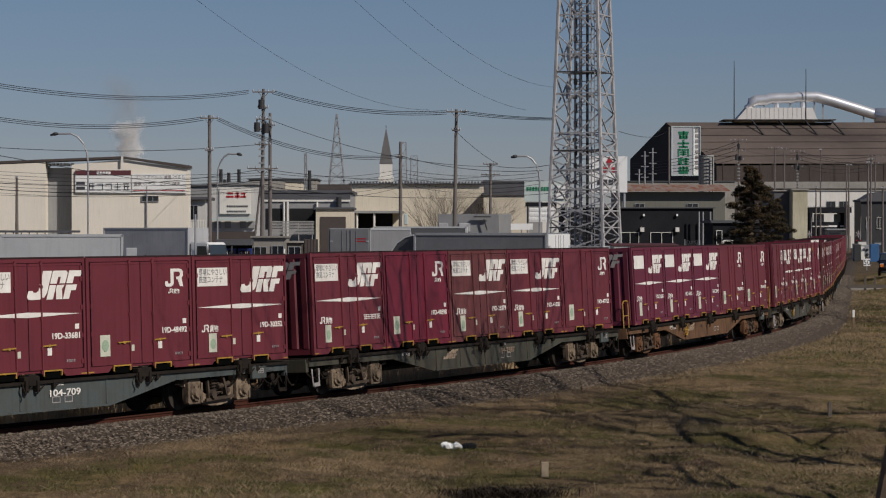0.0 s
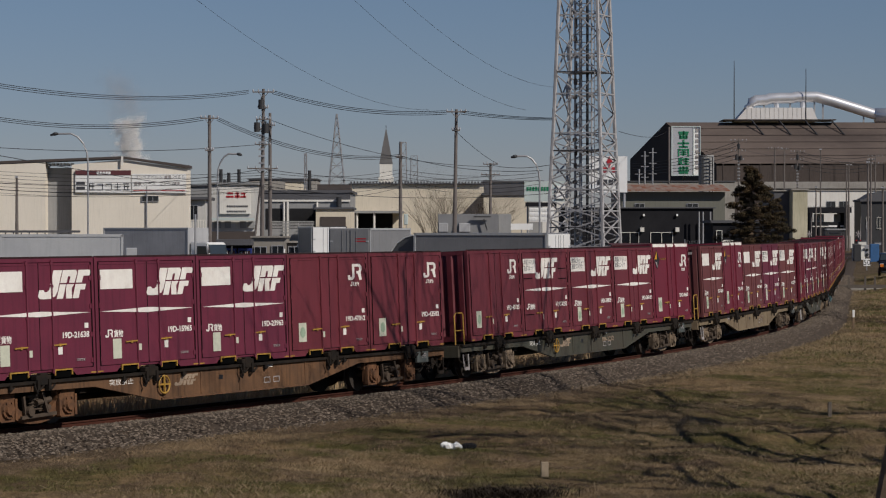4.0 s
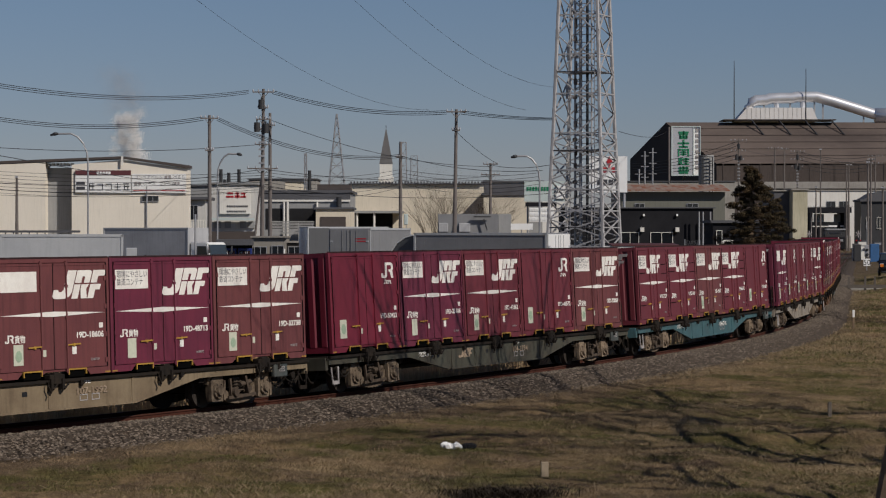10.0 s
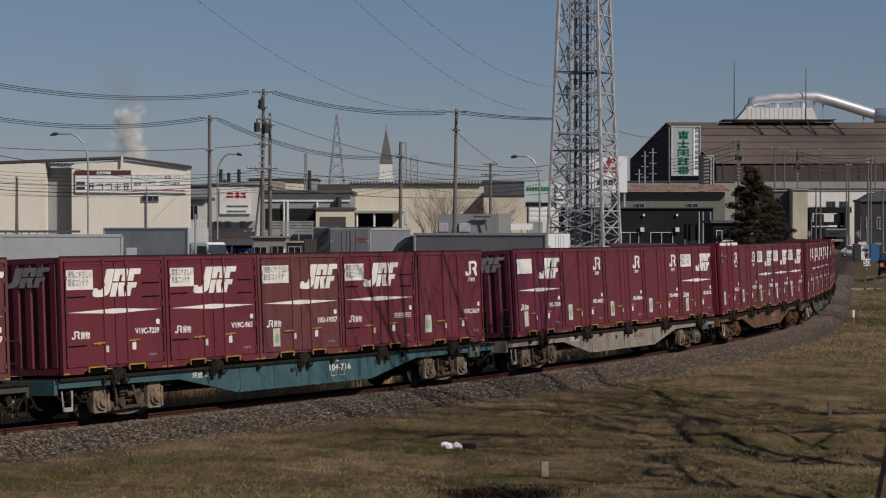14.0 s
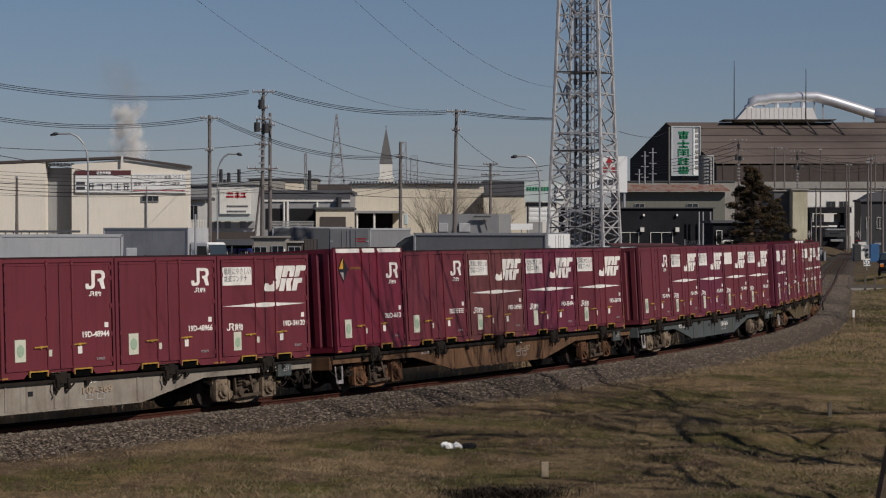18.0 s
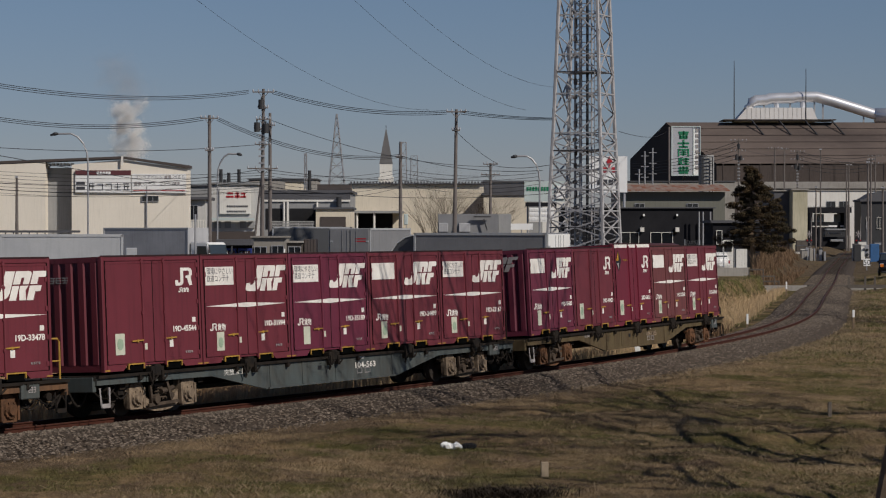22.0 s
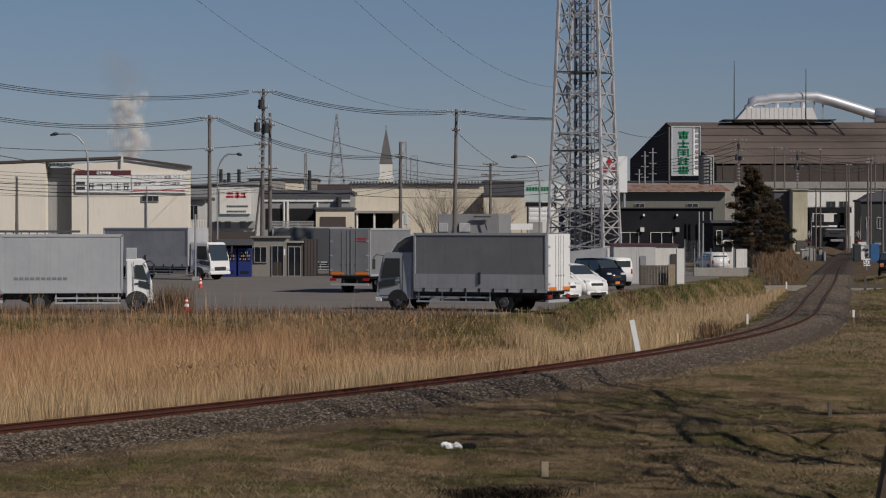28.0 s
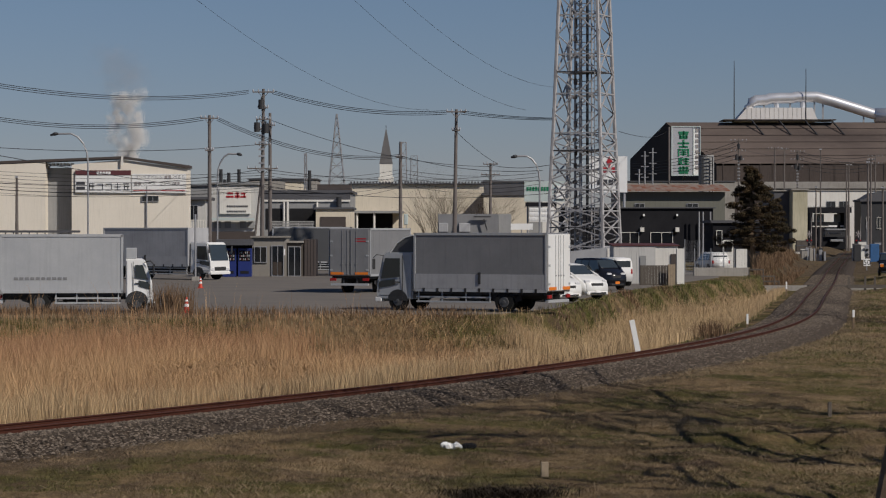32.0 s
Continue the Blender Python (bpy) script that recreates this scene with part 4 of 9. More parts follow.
def church():
    D = 330
    ob = building("chapel_hall", "low beige hall with a jagged eave line", -12.35, 5.42, D, D + 25, 10.16, "beige_wall", "dark_roof", parapet=0.15)
    bm = bmesh.new()
    n = 42
    x0, x1 = -12.35, 5.42
    for i in range(n):
        x = x0 + (x1 - x0) * i / n
        box(bm, x, x + (x1 - x0) / n * 0.55, D - 0.5, D - 0.2, 10.16, 10.46 + 0.1)
    part("eave_teeth", bm, M["dark_roof"], ob)
    box_part("canopy", M["grey_wall"], ob, -12.05, -5.20, D - 5, D - 0.01, 6.31, 6.62, label="flat entrance canopy")
    # near-black sheet before the closed wall, painted for the shade below the canopy
    box_part("entrance", M["interior"], ob, -11.45, -6.70, D - 0.12, D, LOT_Z, 6.31, label="dark sheet painted for the unlit entrance")
    for x in (-11.30, -9.04, -5.42):
        bm = bmesh.new()
        rod(bm, (x, D - 4.6, LOT_Z), (x, D - 4.6, 6.31), 0.15)
        part("column", bm, M["white_wall"], ob)
    D2 = 420
    sp = thing("church_steeple", "white steeple with a slim grey slate spire", "steeple")
    x = -9.68
    bm = bmesh.new()
    box(bm, x - 1.05, x + 1.05, D2, D2 + 2.1, LOT_Z - 0.2, 15.34)
    box(bm, x - 1.25, x + 1.25, D2 - 0.2, D2 + 2.3, 12.18, 13.14)
    part("belfry", bm, M["white_wall"], sp)
    bm = bmesh.new()
    a = bm.verts.new((x, D2 + 1.05, 21.57))
    q = [bm.verts.new((x + dx * 1.12, D2 + 1.05 + dy * 1.12, 15.34)) for dx, dy in ((-1, -1), (1, -1), (1, 1), (-1, 1))]
    for i in range(4):
        bm.faces.new((q[i], q[(i + 1) % 4], a))
    bm.faces.new(q[::-1])
    part("spire", bm, M["copper_green"], sp)
    bm = bmesh.new()
    rod(bm, (x, D2 + 1.05, 21.48), (x, D2 + 1.05, 21.86), 0.06)
    part("finial", bm, M["dark_steel"], sp)
    ann = building("annex", "beige annex with a flat roof", 5.34, 11.28, 325, 345, 8.66, "beige_wall", "dark_roof")
    box_part("dark_panel", M["dark_roof"], ann, 5.42, 10.83, 324.8, 325, 8.73, 10.14)
    up = building("upper_block", "beige two-storey block with dark grey band", 5.91, 14.06, 350, 365, 10.84, "grey_wall", "dark_roof")
    porch = building("low_block", "low beige block with a dark recess", -15.41, -11.09, 300, 310, 6.60, "beige_wall", "dark_roof")
    box_part("recess", M["brown_trim"], porch, -14.86, -11.78, 299.9, 300, LOT_Z, 5.71)


church()


def office_row():
    """Grey flat-roofed office between the poles and the chapel hall."""
    D = 310
    ob = building("office_building", "grey two-storey office with a dark fascia and open ground floor", -22.4, -11.60, D, D + 18, 8.75, "grey_wall", "dark_roof", parapet=0.3)
    box_part("fascia", M["dark_roof"], ob, -22.4, -11.62, D - 0.14, D, 7.92, 9.10, label="dark slate fascia")
    box_part("gutter_line", M["white_wall"], ob, -22.4, -11.62, D - 0.20, D - 0.145, 7.66, 7.90, label="white gutter line")
    box_part("upper_tiles", M["brown_trim"], ob, -15.8, -11.62, D + 1.0, D + 6.0, 9.10, 9.85, label="dark tiled upper roof")
    # dark sheets on the closed front, painted for the shade inside the bays
    for a, b in ((-22.2, -20.1), (-19.2, -15.9)):
        box_part("opening", M["interior"], ob, a, b, D - 0.06, D - 0.01, 4.20, 6.80, label="dark sheet painted for an unlit open bay")
    for x in (-19.9, -19.45, -15.75):
        bm = bmesh.new()
        rod(bm, (x, D - 0.3, LOT_Z), (x, D - 0.3, 7.60), 0.13)
        part("column", bm, M["white_wall"], ob)
    bm = bmesh.new()
    rod(bm, (-13.0, D - 0.6, 6.6), (-13.0, D - 0.6, 8.2), 0.32, sides=10)
    part("vent_drum", bm, M["dark_steel"], ob)
    bm = bmesh.new()
    for i in range(9):
        box(bm, -20.26, -15.09, 290, 290.05, 3.60 + i * 0.18, 3.60 + i * 0.18 + 0.11)
    for i in range(4):
        rod(bm, (-20.12 + i * 1.6, 290.1, LOT_Z - 0.2), (-20.12 + i * 1.6, 290.1, 4.93), 0.06, sides=6)
    fn = part("louvre_fence", bm, M["grey_wall"], None)
    tagged(fn, "grey louvred fence before the office", "fence")
    sg = building("shop_building", "pale building with a large sign board", -26.33, -21.22, 280, 292, 9.25, "shed_wall", "grey_wall")
    box_part("canopy", M["sign_blue"], sg, -26.3, -21.3, 278.9, 279.6, 5.20, 5.48, label="pale green canopy edge")
    bd = box_part("sign_board", M["white_wall"], sg, -25.25, -21.70, 279.7, 279.9, 5.95, 8.72, label="white sign board with red mark and bars")
    bm = bmesh.new()
    for a, b, z0, z1 in ((403, 413, 341, 344), (401, 414, 347, 350), (417, 424, 341, 344), (416, 425, 346, 350), (420, 422, 341, 351), (427, 435, 341, 344), (426, 436, 347, 350), (432, 434, 341, 350)):
        box(bm, (a - 784) * 280 / 4381, (b - 784) * 280 / 4381, 279.66, 279.7, 4.145 - (z1 - 406.8) * 280 / 4381, 4.145 - (z0 - 406.8) * 280 / 4381)
    part("sign_mark", bm, M["sign_red"], bd)
    bm = bmesh.new()
    for z, n in ((6.69, 12), (6.11, 11)):
        for i in range(n):
            x = -24.41 + i * 0.2
            box(bm, x, x + 0.14, 279.66, 279.7, z, z + 0.2)
    part("sign_bars", bm, M["sign_ink"], bd)
    box_part("base_wall", M["brown_trim"], sg, -26.33, -21.22, 279.6, 279.95, LOT_Z, 3.95)
    for a in (-25.82, -24.67, -22.94, -21.99):
        box_part("shutter", M["grey_wall"], sg, a, a + 0.7, 279.7, 279.96, 4.32, 5.09)


office_row()


def truck_dealer():
    """Dark sales building with white sign towers behind the lattice tower."""
    D = 270
    ob = building("dealer_building", "long dark slate sales building with white door frames", 13.31, 29.46, D, D + 15, 6.47, "dark_wall", "dark_roof", parapet=0.12)
    for a, b in ((19.48, 21.32), (22.68, 25.02)):
        window_part(ob, a, b, D - 0.02, LOT_Z, 3.82, 1, "white_wall")
    for x in (21.69, 25.51):
        bm = bmesh.new()
        box(bm, x - 0.22, x + 0.22, D - 0.5, D - 0.02, 3.89, 4.38, 0.03)
        part("wall_unit", bm, M["white_wall"], ob)
    for x in (21.88, 25.51):
        bm = bmesh.new()
        box(bm, x - 0.1, x + 0.1, D - 0.3, D, 5.61, 5.86)
        part("wall_lamp", bm, M["sign_white"], ob)
    for x in (27.80, 28.23, 29.03):
        bm = bmesh.new()
        rod(bm, (x, D - 1.2, LOT_Z), (x, D - 1.2, 6.10), 0.09)
        part("pipe", bm, M["galv"], ob)
    rr = thing("rusty_roofed_hall", "beige hall with a long rust-streaked sheet roof", "hall")
    D3 = 300
    bm = bmesh.new()
    box(bm, 21.64, 34.17, D3, D3 + 14, LOT_Z - 0.1, 8.72)
    # this wall's colour carries the eaves' shade
    part("wall", bm, M["eave_shade_wall"], rr)
    n = 24
    for i in range(n):
        xa, xb = 21.64 + i * 0.545, 21.64 + (i + 1) * 0.545
        bm = bmesh.new()
        vs = [bm.verts.new(p) for p in ((xa, D3 - 1, 8.79), (xb - 0.03, D3 - 1, 8.79), (xb - 0.03, D3 + 8, 9.68), (xa, D3 + 8, 9.68))]
        f = bm.faces.new(vs)
        r = bmesh.ops.extrude_face_region(bm, geom=[f])
        bmesh.ops.translate(bm, vec=(0, 0, 0.09), verts=[v for v in r["geom"] if isinstance(v, bmesh.types.BMVert)])
        part("roof_sheet", bm, M["rust_roof"], rr)
    for a, b in ((23.28, 24.38), (29.58, 30.88)):
        window_part(rr, a, b, D3 - 0.02, 6.87, 7.28, 1)
    st = thing("sign_tower", "white rooftop sign board with a red three-part mark", "sign")
    D4 = 285
    box_part("board", M["sign_white"], st, 16.85, 21.21, D4, D4 + 0.5, 8.43, 12.59)
    bm = bmesh.new()
    cx, cz, r = 19.15, 11.35, 1.12
    for a in (90, 210, 330):
        d, o = Vector((math.cos(radians(a)), 0, math.sin(radians(a)))), Vector((math.cos(radians(a + 90)), 0, math.sin(radians(a + 90))))
        c0 = Vector((cx, D4 - 0.06, cz))
        prism(bm, [((c0 + q).x, (c0 + q).z) for q in (d * 0.02, d * r * 0.55 + o * r * 0.32, d * r * 1.1, d * r * 0.55 - o * r * 0.32)], D4 - 0.06, D4 - 0.01)
    part("mark", bm, M["sign_red"], st)
    bm = bmesh.new()
    for i in range(4):
        x = 17.75 + i * 0.66
        box(bm, x, x + 0.52, D4 - 0.06, D4 - 0.01, 9.30, 9.92)
    part("sign_bars", bm, M["sign_ink"], st)
    for x in (17.17, 20.88):
        bm = bmesh.new()
        rod(bm, (x, D4 + 0.25, LOT_Z), (x, D4 + 0.25, 8.43), 0.16)
        part("post", bm, M["galv"], st)
    sb = thing("sign_stack", "stack of white and pale green sign boards on posts", "sign")
    D5 = 260
    box_part("board", M["sign_blue"], sb, 8.55, 12.82, D5, D5 + 0.4, 7.10, 9.24)
    box_part("board", M["dark_wall"], sb, 8.66, 11.93, D5, D5 + 0.3, 6.57, 7.01)
    box_part("board", M["sign_white"], sb, 11.87, 12.82, D5 - 0.2, D5 - 0.05, 7.40, 8.76)
    bm = bmesh.new()
    for i in range(8):
        x = 8.78 + i * 0.30
        box(bm, x, x + 0.21, D5 - 0.05, D5, 8.23, 8.64)
    part("sign_bars", bm, M["sign_green"], sb)
    bm = bmesh.new()
    for k in range(3):
        for i in range(9):
            x = 9.08 + i * 0.27
            box(bm, x, x + 0.20, D5 - 0.05, D5, 5.08 + k * 0.5, 5.08 + k * 0.5 + 0.28)
    box(bm, 9.02, 11.63, D5, D5 + 0.2, 4.96, 6.45)
    part("board", bm, M["sign_white"], sb)
    for x in (8.90, 11.34):
        bm = bmesh.new()
        rod(bm, (x, D5 + 0.3, LOT_Z), (x, D5 + 0.3, 9.18), 0.1)
        part("post", bm, M["galv"], sb)


truck_dealer()


def steel_mill():
    """Vast brown hall with a dark gable, a roof monitor and a silver duct."""
    D = 600
    ob = thing("steel_mill", "vast dusty brown mill hall with dark gable and pale roof monitor", "mill")
    y0, y1 = D, D + 70
    # the gable end is turned away to the left; the long roof side faces the railway
    zw = LOT_Z - 0.2
    ga, gb, gr = Vector((50.62, 670, 0)), Vector((66.29, 600, 0)), Vector((57.50, 639.4, 0))
    xe = 132.30
    bm = bmesh.new()
    up = lambda p, z: bm.verts.new((p.x, p.y, z))
    f = bm.faces.new([up(ga, zw), up(gb, zw), up(gb, 20.14), up(gr, 31.70), up(ga, 23.23)])
    r = bmesh.ops.extrude_face_region(bm, geom=[f])
    bmesh.ops.translate(bm, vec=(0.5, 0.12, 0), verts=[v for v in r["geom"] if isinstance(v, bmesh.types.BMVert)])
    part("gable", bm, M["mill_dark"], ob, "dark steel-clad gable")
    bm = bmesh.new()
    vs = [bm.verts.new(p) for p in ((gb.x, 600, 20.14), (xe, 600, 20.69), (xe, 639.4, 31.85), (gr.x, 639.4, 31.85))]
    f = bm.faces.new(vs)
    r = bmesh.ops.extrude_face_region(bm, geom=[f])
    bmesh.ops.translate(bm, vec=(0, 0, -0.5), verts=[v for v in r["geom"] if isinstance(v, bmesh.types.BMVert)])
    part("roof_slope", bm, M["mill_roof"], ob, "dusty brown sheet roof")
    bm = bmesh.new()
    box(bm, gb.x, xe, y0, y0 + 0.5, zw, 20.14)
    part("wall", bm, M["mill_wall"], ob)
    for k in range(22):
        x = gb.x + 1.5 + k * 3.0
        box_part("wall_rib", M["mill_wall"], ob, x, x + 0.3, y0 - 0.1, y0, 15.76, 20.14)
    box_part("plinth", M["concrete"], ob, gb.x, xe, y0 - 0.7, y0 - 0.15, 14.12, 15.76, label="pale concrete band")
    for k in range(1, 6):
        u = k / 6
        q = gb.lerp(gr, u)
        bm = bmesh.new()
        za = 20.14 + (31.85 - 20.14) * u + 0.08
        zb2 = 20.69 + (31.85 - 20.69) * u + 0.08
        bar(bm, (q.x, q.y, za), (xe, q.y, zb2), 0.25, 0.1)
        part("roof_lap", bm, M["mill_wall"], ob)
    mon = thing("roof_monitor", "pale clad roof monitor on the mill", "roof monitor")
    bm = bmesh.new()
    n = 14
    xa, xb = 75.29, 96.70
    prism(bm, [(xa, 32.08), (xb, 32.08), (xb - 1.5, 35.57), (xa + 3, 35.57)], y0 + 38, y0 + 46)
    part("cladding", bm, M["monitor"], mon)
    for i in range(n):
        x = xa + 3 + i * (xb - xa - 5) / n
        bm = bmesh.new()
        box(bm, x, x + 0.07, y0 + 37.95, y0 + 38, 32.66, 35.57)
        part("panel_joint", bm, M["concrete"], mon)
    bm = bmesh.new()
    box(bm, 72.04, 100.88, y0 + 35, y0 + 46, 32.24, 32.48)
    part("ledge", bm, M["brown_trim"], mon, "dark projecting ledge")
    for px in (79.14, 86.10, 92.76, 99.58):
        bm = bmesh.new()
        bar(bm, (px, y0 + 35.2, 32.24), (px + 2.0, y0 + 26.5, 28.1), 0.3)
        part("strut", bm, M["dark_steel"], mon)
    du = thing("exhaust_duct", "bright silver exhaust duct over the mill roof", "duct")
    bm = bmesh.new()
    yd = y0 + 40
    pts = [(1325, 200), (1326, 190), (1330, 182), (1338, 178), (1355, 177.5), (1362, 175), (1380, 174), (1402, 174), (1410, 172), (1445, 172), (1475, 180), (1510, 191), (1545, 202), (1565, 205), (1638, 206)]
    pipe(bm, [((a - 784) * 640 / 4381, yd, 4.145 - (b - 406.8) * 640 / 4381) for a, b in pts], 1.39, 16)
    part("main_duct", bm, M["duct"], du, smooth=True)
    bm = bmesh.new()
    rod(bm, (111.61, yd, 33.63), (125.05, yd, 33.63), 1.90, sides=16)
    part("drum", bm, M["duct"], du, smooth=True)
    for px in (82.98, 89.70, 95.98, 98.17, 108.69):
        bm = bmesh.new()
        bar(bm, (px, yd, 32.75 if px < 100 else 31.14), (px, yd, 37.28 if px < 100 else 34.36), 0.4)
        part("duct_leg", bm, M["galv"], du)
    for px in (86.19, 92.91):
        bm = bmesh.new()
        rod(bm, (px, yd, 35.67), (px, yd, 37.28), 0.7)
        part("riser", bm, M["duct"], du)
    for px, zt2 in ((75.00, 47.66), (93.49, 45.62)):
        bm = bmesh.new()
        rod(bm, (px, 638, 32.08), (px, 638, zt2), 0.16, 0.08, 6)
        mp = part("lightning_mast", bm, M["dark_steel"], None)
        tagged(mp, "thin dark lightning mast on the mill roof", "mast", group="mill masts")
    # sign on the gable: a tall box with green bars
    sg = thing("vertical_sign", "tall pale sign box with green block characters", "sign")
    Ds = 520
    box_part("box", M["sign_grey"], sg, 48.19, 52.58, Ds, Ds + 3.5, 15.63, 25.72)
    box_part("side_face", M["sign_white"], sg, 52.64, 54.01, Ds + 0.2, Ds + 3.5, 15.63, 25.72)
    bm = bmesh.new()
    for q in ((1188, 1240, 223.5, 225.2), (1188, 1240, 309.5, 311.5), (1188, 1190, 225, 310), (1226.4, 1227.6, 225, 310), (1238.8, 1240, 225, 310)):
        box(bm, (q[0] - 784) * Ds / 4381, (q[1] - 784) * Ds / 4381, Ds - 0.1, Ds + 0.1, 4.145 - (q[3] - 406.8) * Ds / 4381, 4.145 - (q[2] - 406.8) * Ds / 4381)
    part("rim", bm, M["sign_blue"], sg)
    for k in range(5):
        z = 23.29 - k * 1.83
        bm = bmesh.new()
        for q in (((0.1, 1.9, 1.2, 1.4), (0.2, 1.8, 0.85, 1.0), (0.3, 1.7, 0.0, 0.16), (0.3, 0.5, 0.1, 0.7), (1.5, 1.7, 0.1, 0.7), (0.9, 1.1, 0.1, 1.5), (0.3, 1.7, 0.4, 0.52)),
                  ((0.0, 2.0, 0.75, 0.95), (0.2, 1.8, 0.0, 0.2), (0.88, 1.12, 0.0, 1.5)),
                  ((0.0, 0.2, 0.0, 1.4), (1.8, 2.0, 0.0, 1.4), (0.1, 1.9, 1.25, 1.42), (0.5, 1.5, 0.75, 0.9), (0.5, 1.5, 0.3, 0.45), (0.88, 1.12, 0.1, 1.2)),
                  ((0.0, 0.7, 0.0, 0.18), (0.1, 0.3, 0.0, 1.4), (0.5, 0.7, 0.3, 1.4), (0.9, 2.0, 1.1, 1.28), (1.0, 1.9, 0.6, 0.75), (1.35, 1.55, 0.0, 1.4), (0.9, 2.0, 0.0, 0.15)),
                  ((0.1, 1.9, 1.0, 1.18), (0.0, 2.0, 0.45, 0.6), (0.88, 1.12, 0.0, 1.5), (0.3, 0.5, 0.6, 1.4), (1.5, 1.7, 0.6, 1.4), (0.2, 0.7, 0.0, 0.25), (1.3, 1.8, 0.0, 0.25)))[k]:
            box(bm, 49.35 + q[0] * 1.12, 49.35 + q[1] * 1.12 + 0.10, Ds - 0.1, Ds, z + q[2] - 0.05, z + q[3] + 0.07)
        part("character", bm, M["sign_green"], sg)
    bm = bmesh.new()
    for k in range(8):
        box(bm, 53.06, 53.65, Ds + 0.1, Ds + 0.2, 16.82 + k * 1.12, 16.82 + k * 1.12 + 0.7)
    part("side_bars", bm, M["dim_mark"], sg)
    bm = bmesh.new()
    rod(bm, (47.48, Ds, LOT_Z), (47.48, Ds, 25.72), 0.22)
    rod(bm, (50.80, Ds + 2, LOT_Z), (50.80, Ds + 2, 15.63), 0.35)
    part("post", bm, M["pole"], sg)


steel_mill()


def crossing_end():
    """Buildings where the line runs under a dark canopy."""
    D = 560
    ob = building("pale_works", "long white works building behind the level crossing", 82.16, 107.10, 575, 590, 13.17, "white_wall", "concrete", z0=-0.2)
    for a, b in ((89.12, 91.09), (92.14, 93.97)):
        window_part(ob, a, b, 574.95, 9.24, 10.68, 1)
    gate = thing("loading_canopy", "dark loading canopy across the railway", "canopy")
    box_part("roof", M["dark_wall"], gate, 79.75, 89.12, 540, 552, 7.82, 9.05)
    box_part("beam", M["dark_wall"], gate, 80.00, 88.25, 541, 542, 4.98, 5.85)
    box_part("beam", M["dark_wall"], gate, 80.00, 88.25, 541, 542, 2.76, 4.37)
    for a, b in ((80.00, 80.61), (87.51, 88.75)):
        box_part("pier", M["dark_wall"], gate, a, b, 540, 550, -0.2, 7.82)
    for a, b in ((81.61, 83.85), (86.09, 88.32)):
        box_part("pale_panel", M["white_wall"], gate, a, b, 545, 545.3, 5.86, 7.60)
    box_part("back_wall", M["interior"], gate, 83.04, 91.71, 558, 558.4, -0.2, 4.76)
    for a, b, z in ((84.22, 86.09, 4.74), (86.83, 88.45, 4.74)):
        box_part("light_strip", M["sign_white"], gate, a, b, 540.6, 540.9, z, z + 0.35)
    yb = building("corner_block", "pale yellow weathered block with a dark shaded side", 59.34, 61.84, 420, 440, 10.84, "yellow_wall", "concrete", z0=-0.2)
    # the corner block's shaded left side, put in as a block of darker colour
    yb2 = building("shaded_side_block", "dark grey block standing for the corner block's shaded side, beside the conifer", 56.71, 59.91, 424, 440, 10.71, "dark_roof", "concrete", z0=-0.2)
    rb = building("brown_house", "dark brown timber house at the crossing", 70.94, 82.06, 420, 427, 9.02, "dark_steel", "dark_roof", z0=-0.2)
    for a, b in ((71.81, 72.48), (73.63, 74.59)):
        window_part(rb, a, b, 419.95, 4.32, 6.23, 1, "white_wall")
    bm = bmesh.new()
    prism(bm, [(70.66, 8.92), (82.06, 8.92), (78.23, 10.93), (73.24, 10.45)], 419.6, 427.4)
    part("gable_roof", bm, M["dark_roof"], rb)
    # dark loading bay under the canopy
    bay = thing("loading_bay", "dark loading bay with parked machinery under the canopy", "bay")
    for a, b, z0, z1, y, mm in ((1455, 1504, 441, 420, 520, "dark_wall"), (1460, 1500, 420, 410, 522, "dark_steel"), (1448, 1456, 446, 404, 515, "dark_wall"), (1470, 1492, 428, 424, 519, "galv"), (1498, 1506, 440, 418, 514, "concrete"), (1462, 1497, 408, 405, 518, "galv"), (1468, 1490, 415, 412, 519, "van_grey")):
        k = y / 4381
        box_part("bay_block", M[mm], bay, (a - 784) * k, (b - 784) * k, y, y + 2, 4.145 - (z0 - 406.8) * k, 4.145 - (z1 - 406.8) * k, 0.05)
    bt = box_part("blue_sheet", M["blue_tarp"], None, 56.95, 58.15, 330, 330.6, -0.4, 2.25, 0.05)
    tagged(bt, "crumpled blue sheet over a stack", "tarpaulin")


crossing_end()


def crossing_clutter():
    """Boxes, bins and parked goods on both sides beyond the crossing."""
    rng = random.Random(31)
    for k in range(26):
        d = rng.uniform(340, 415)
        px = rng.uniform(1512, 1564) if k < 18 else rng.uniform(1404, 1428)
        x, w, hh = (px - 784) * d / 4381, rng.uniform(0.5, 1.7), rng.uniform(0.8, 2.6)
        ob = thing("stored_goods", "stacked goods box beside the crossing", "box", group="goods by the crossing")
        box_part("box", M[rng.choice(["white_wall", "dark_steel", "brown_trim", "concrete", "galv", "dark_wall", "wood"])], ob, x - w / 2, x + w / 2, d, d + 0.8, -0.2, hh, 0.04)
        box_part("lid", M["dark_roof"], ob, x - w / 2 - 0.04, x + w / 2 + 0.04, d - 0.04, d + 0.84, hh, hh + 0.08)


crossing_clutter()


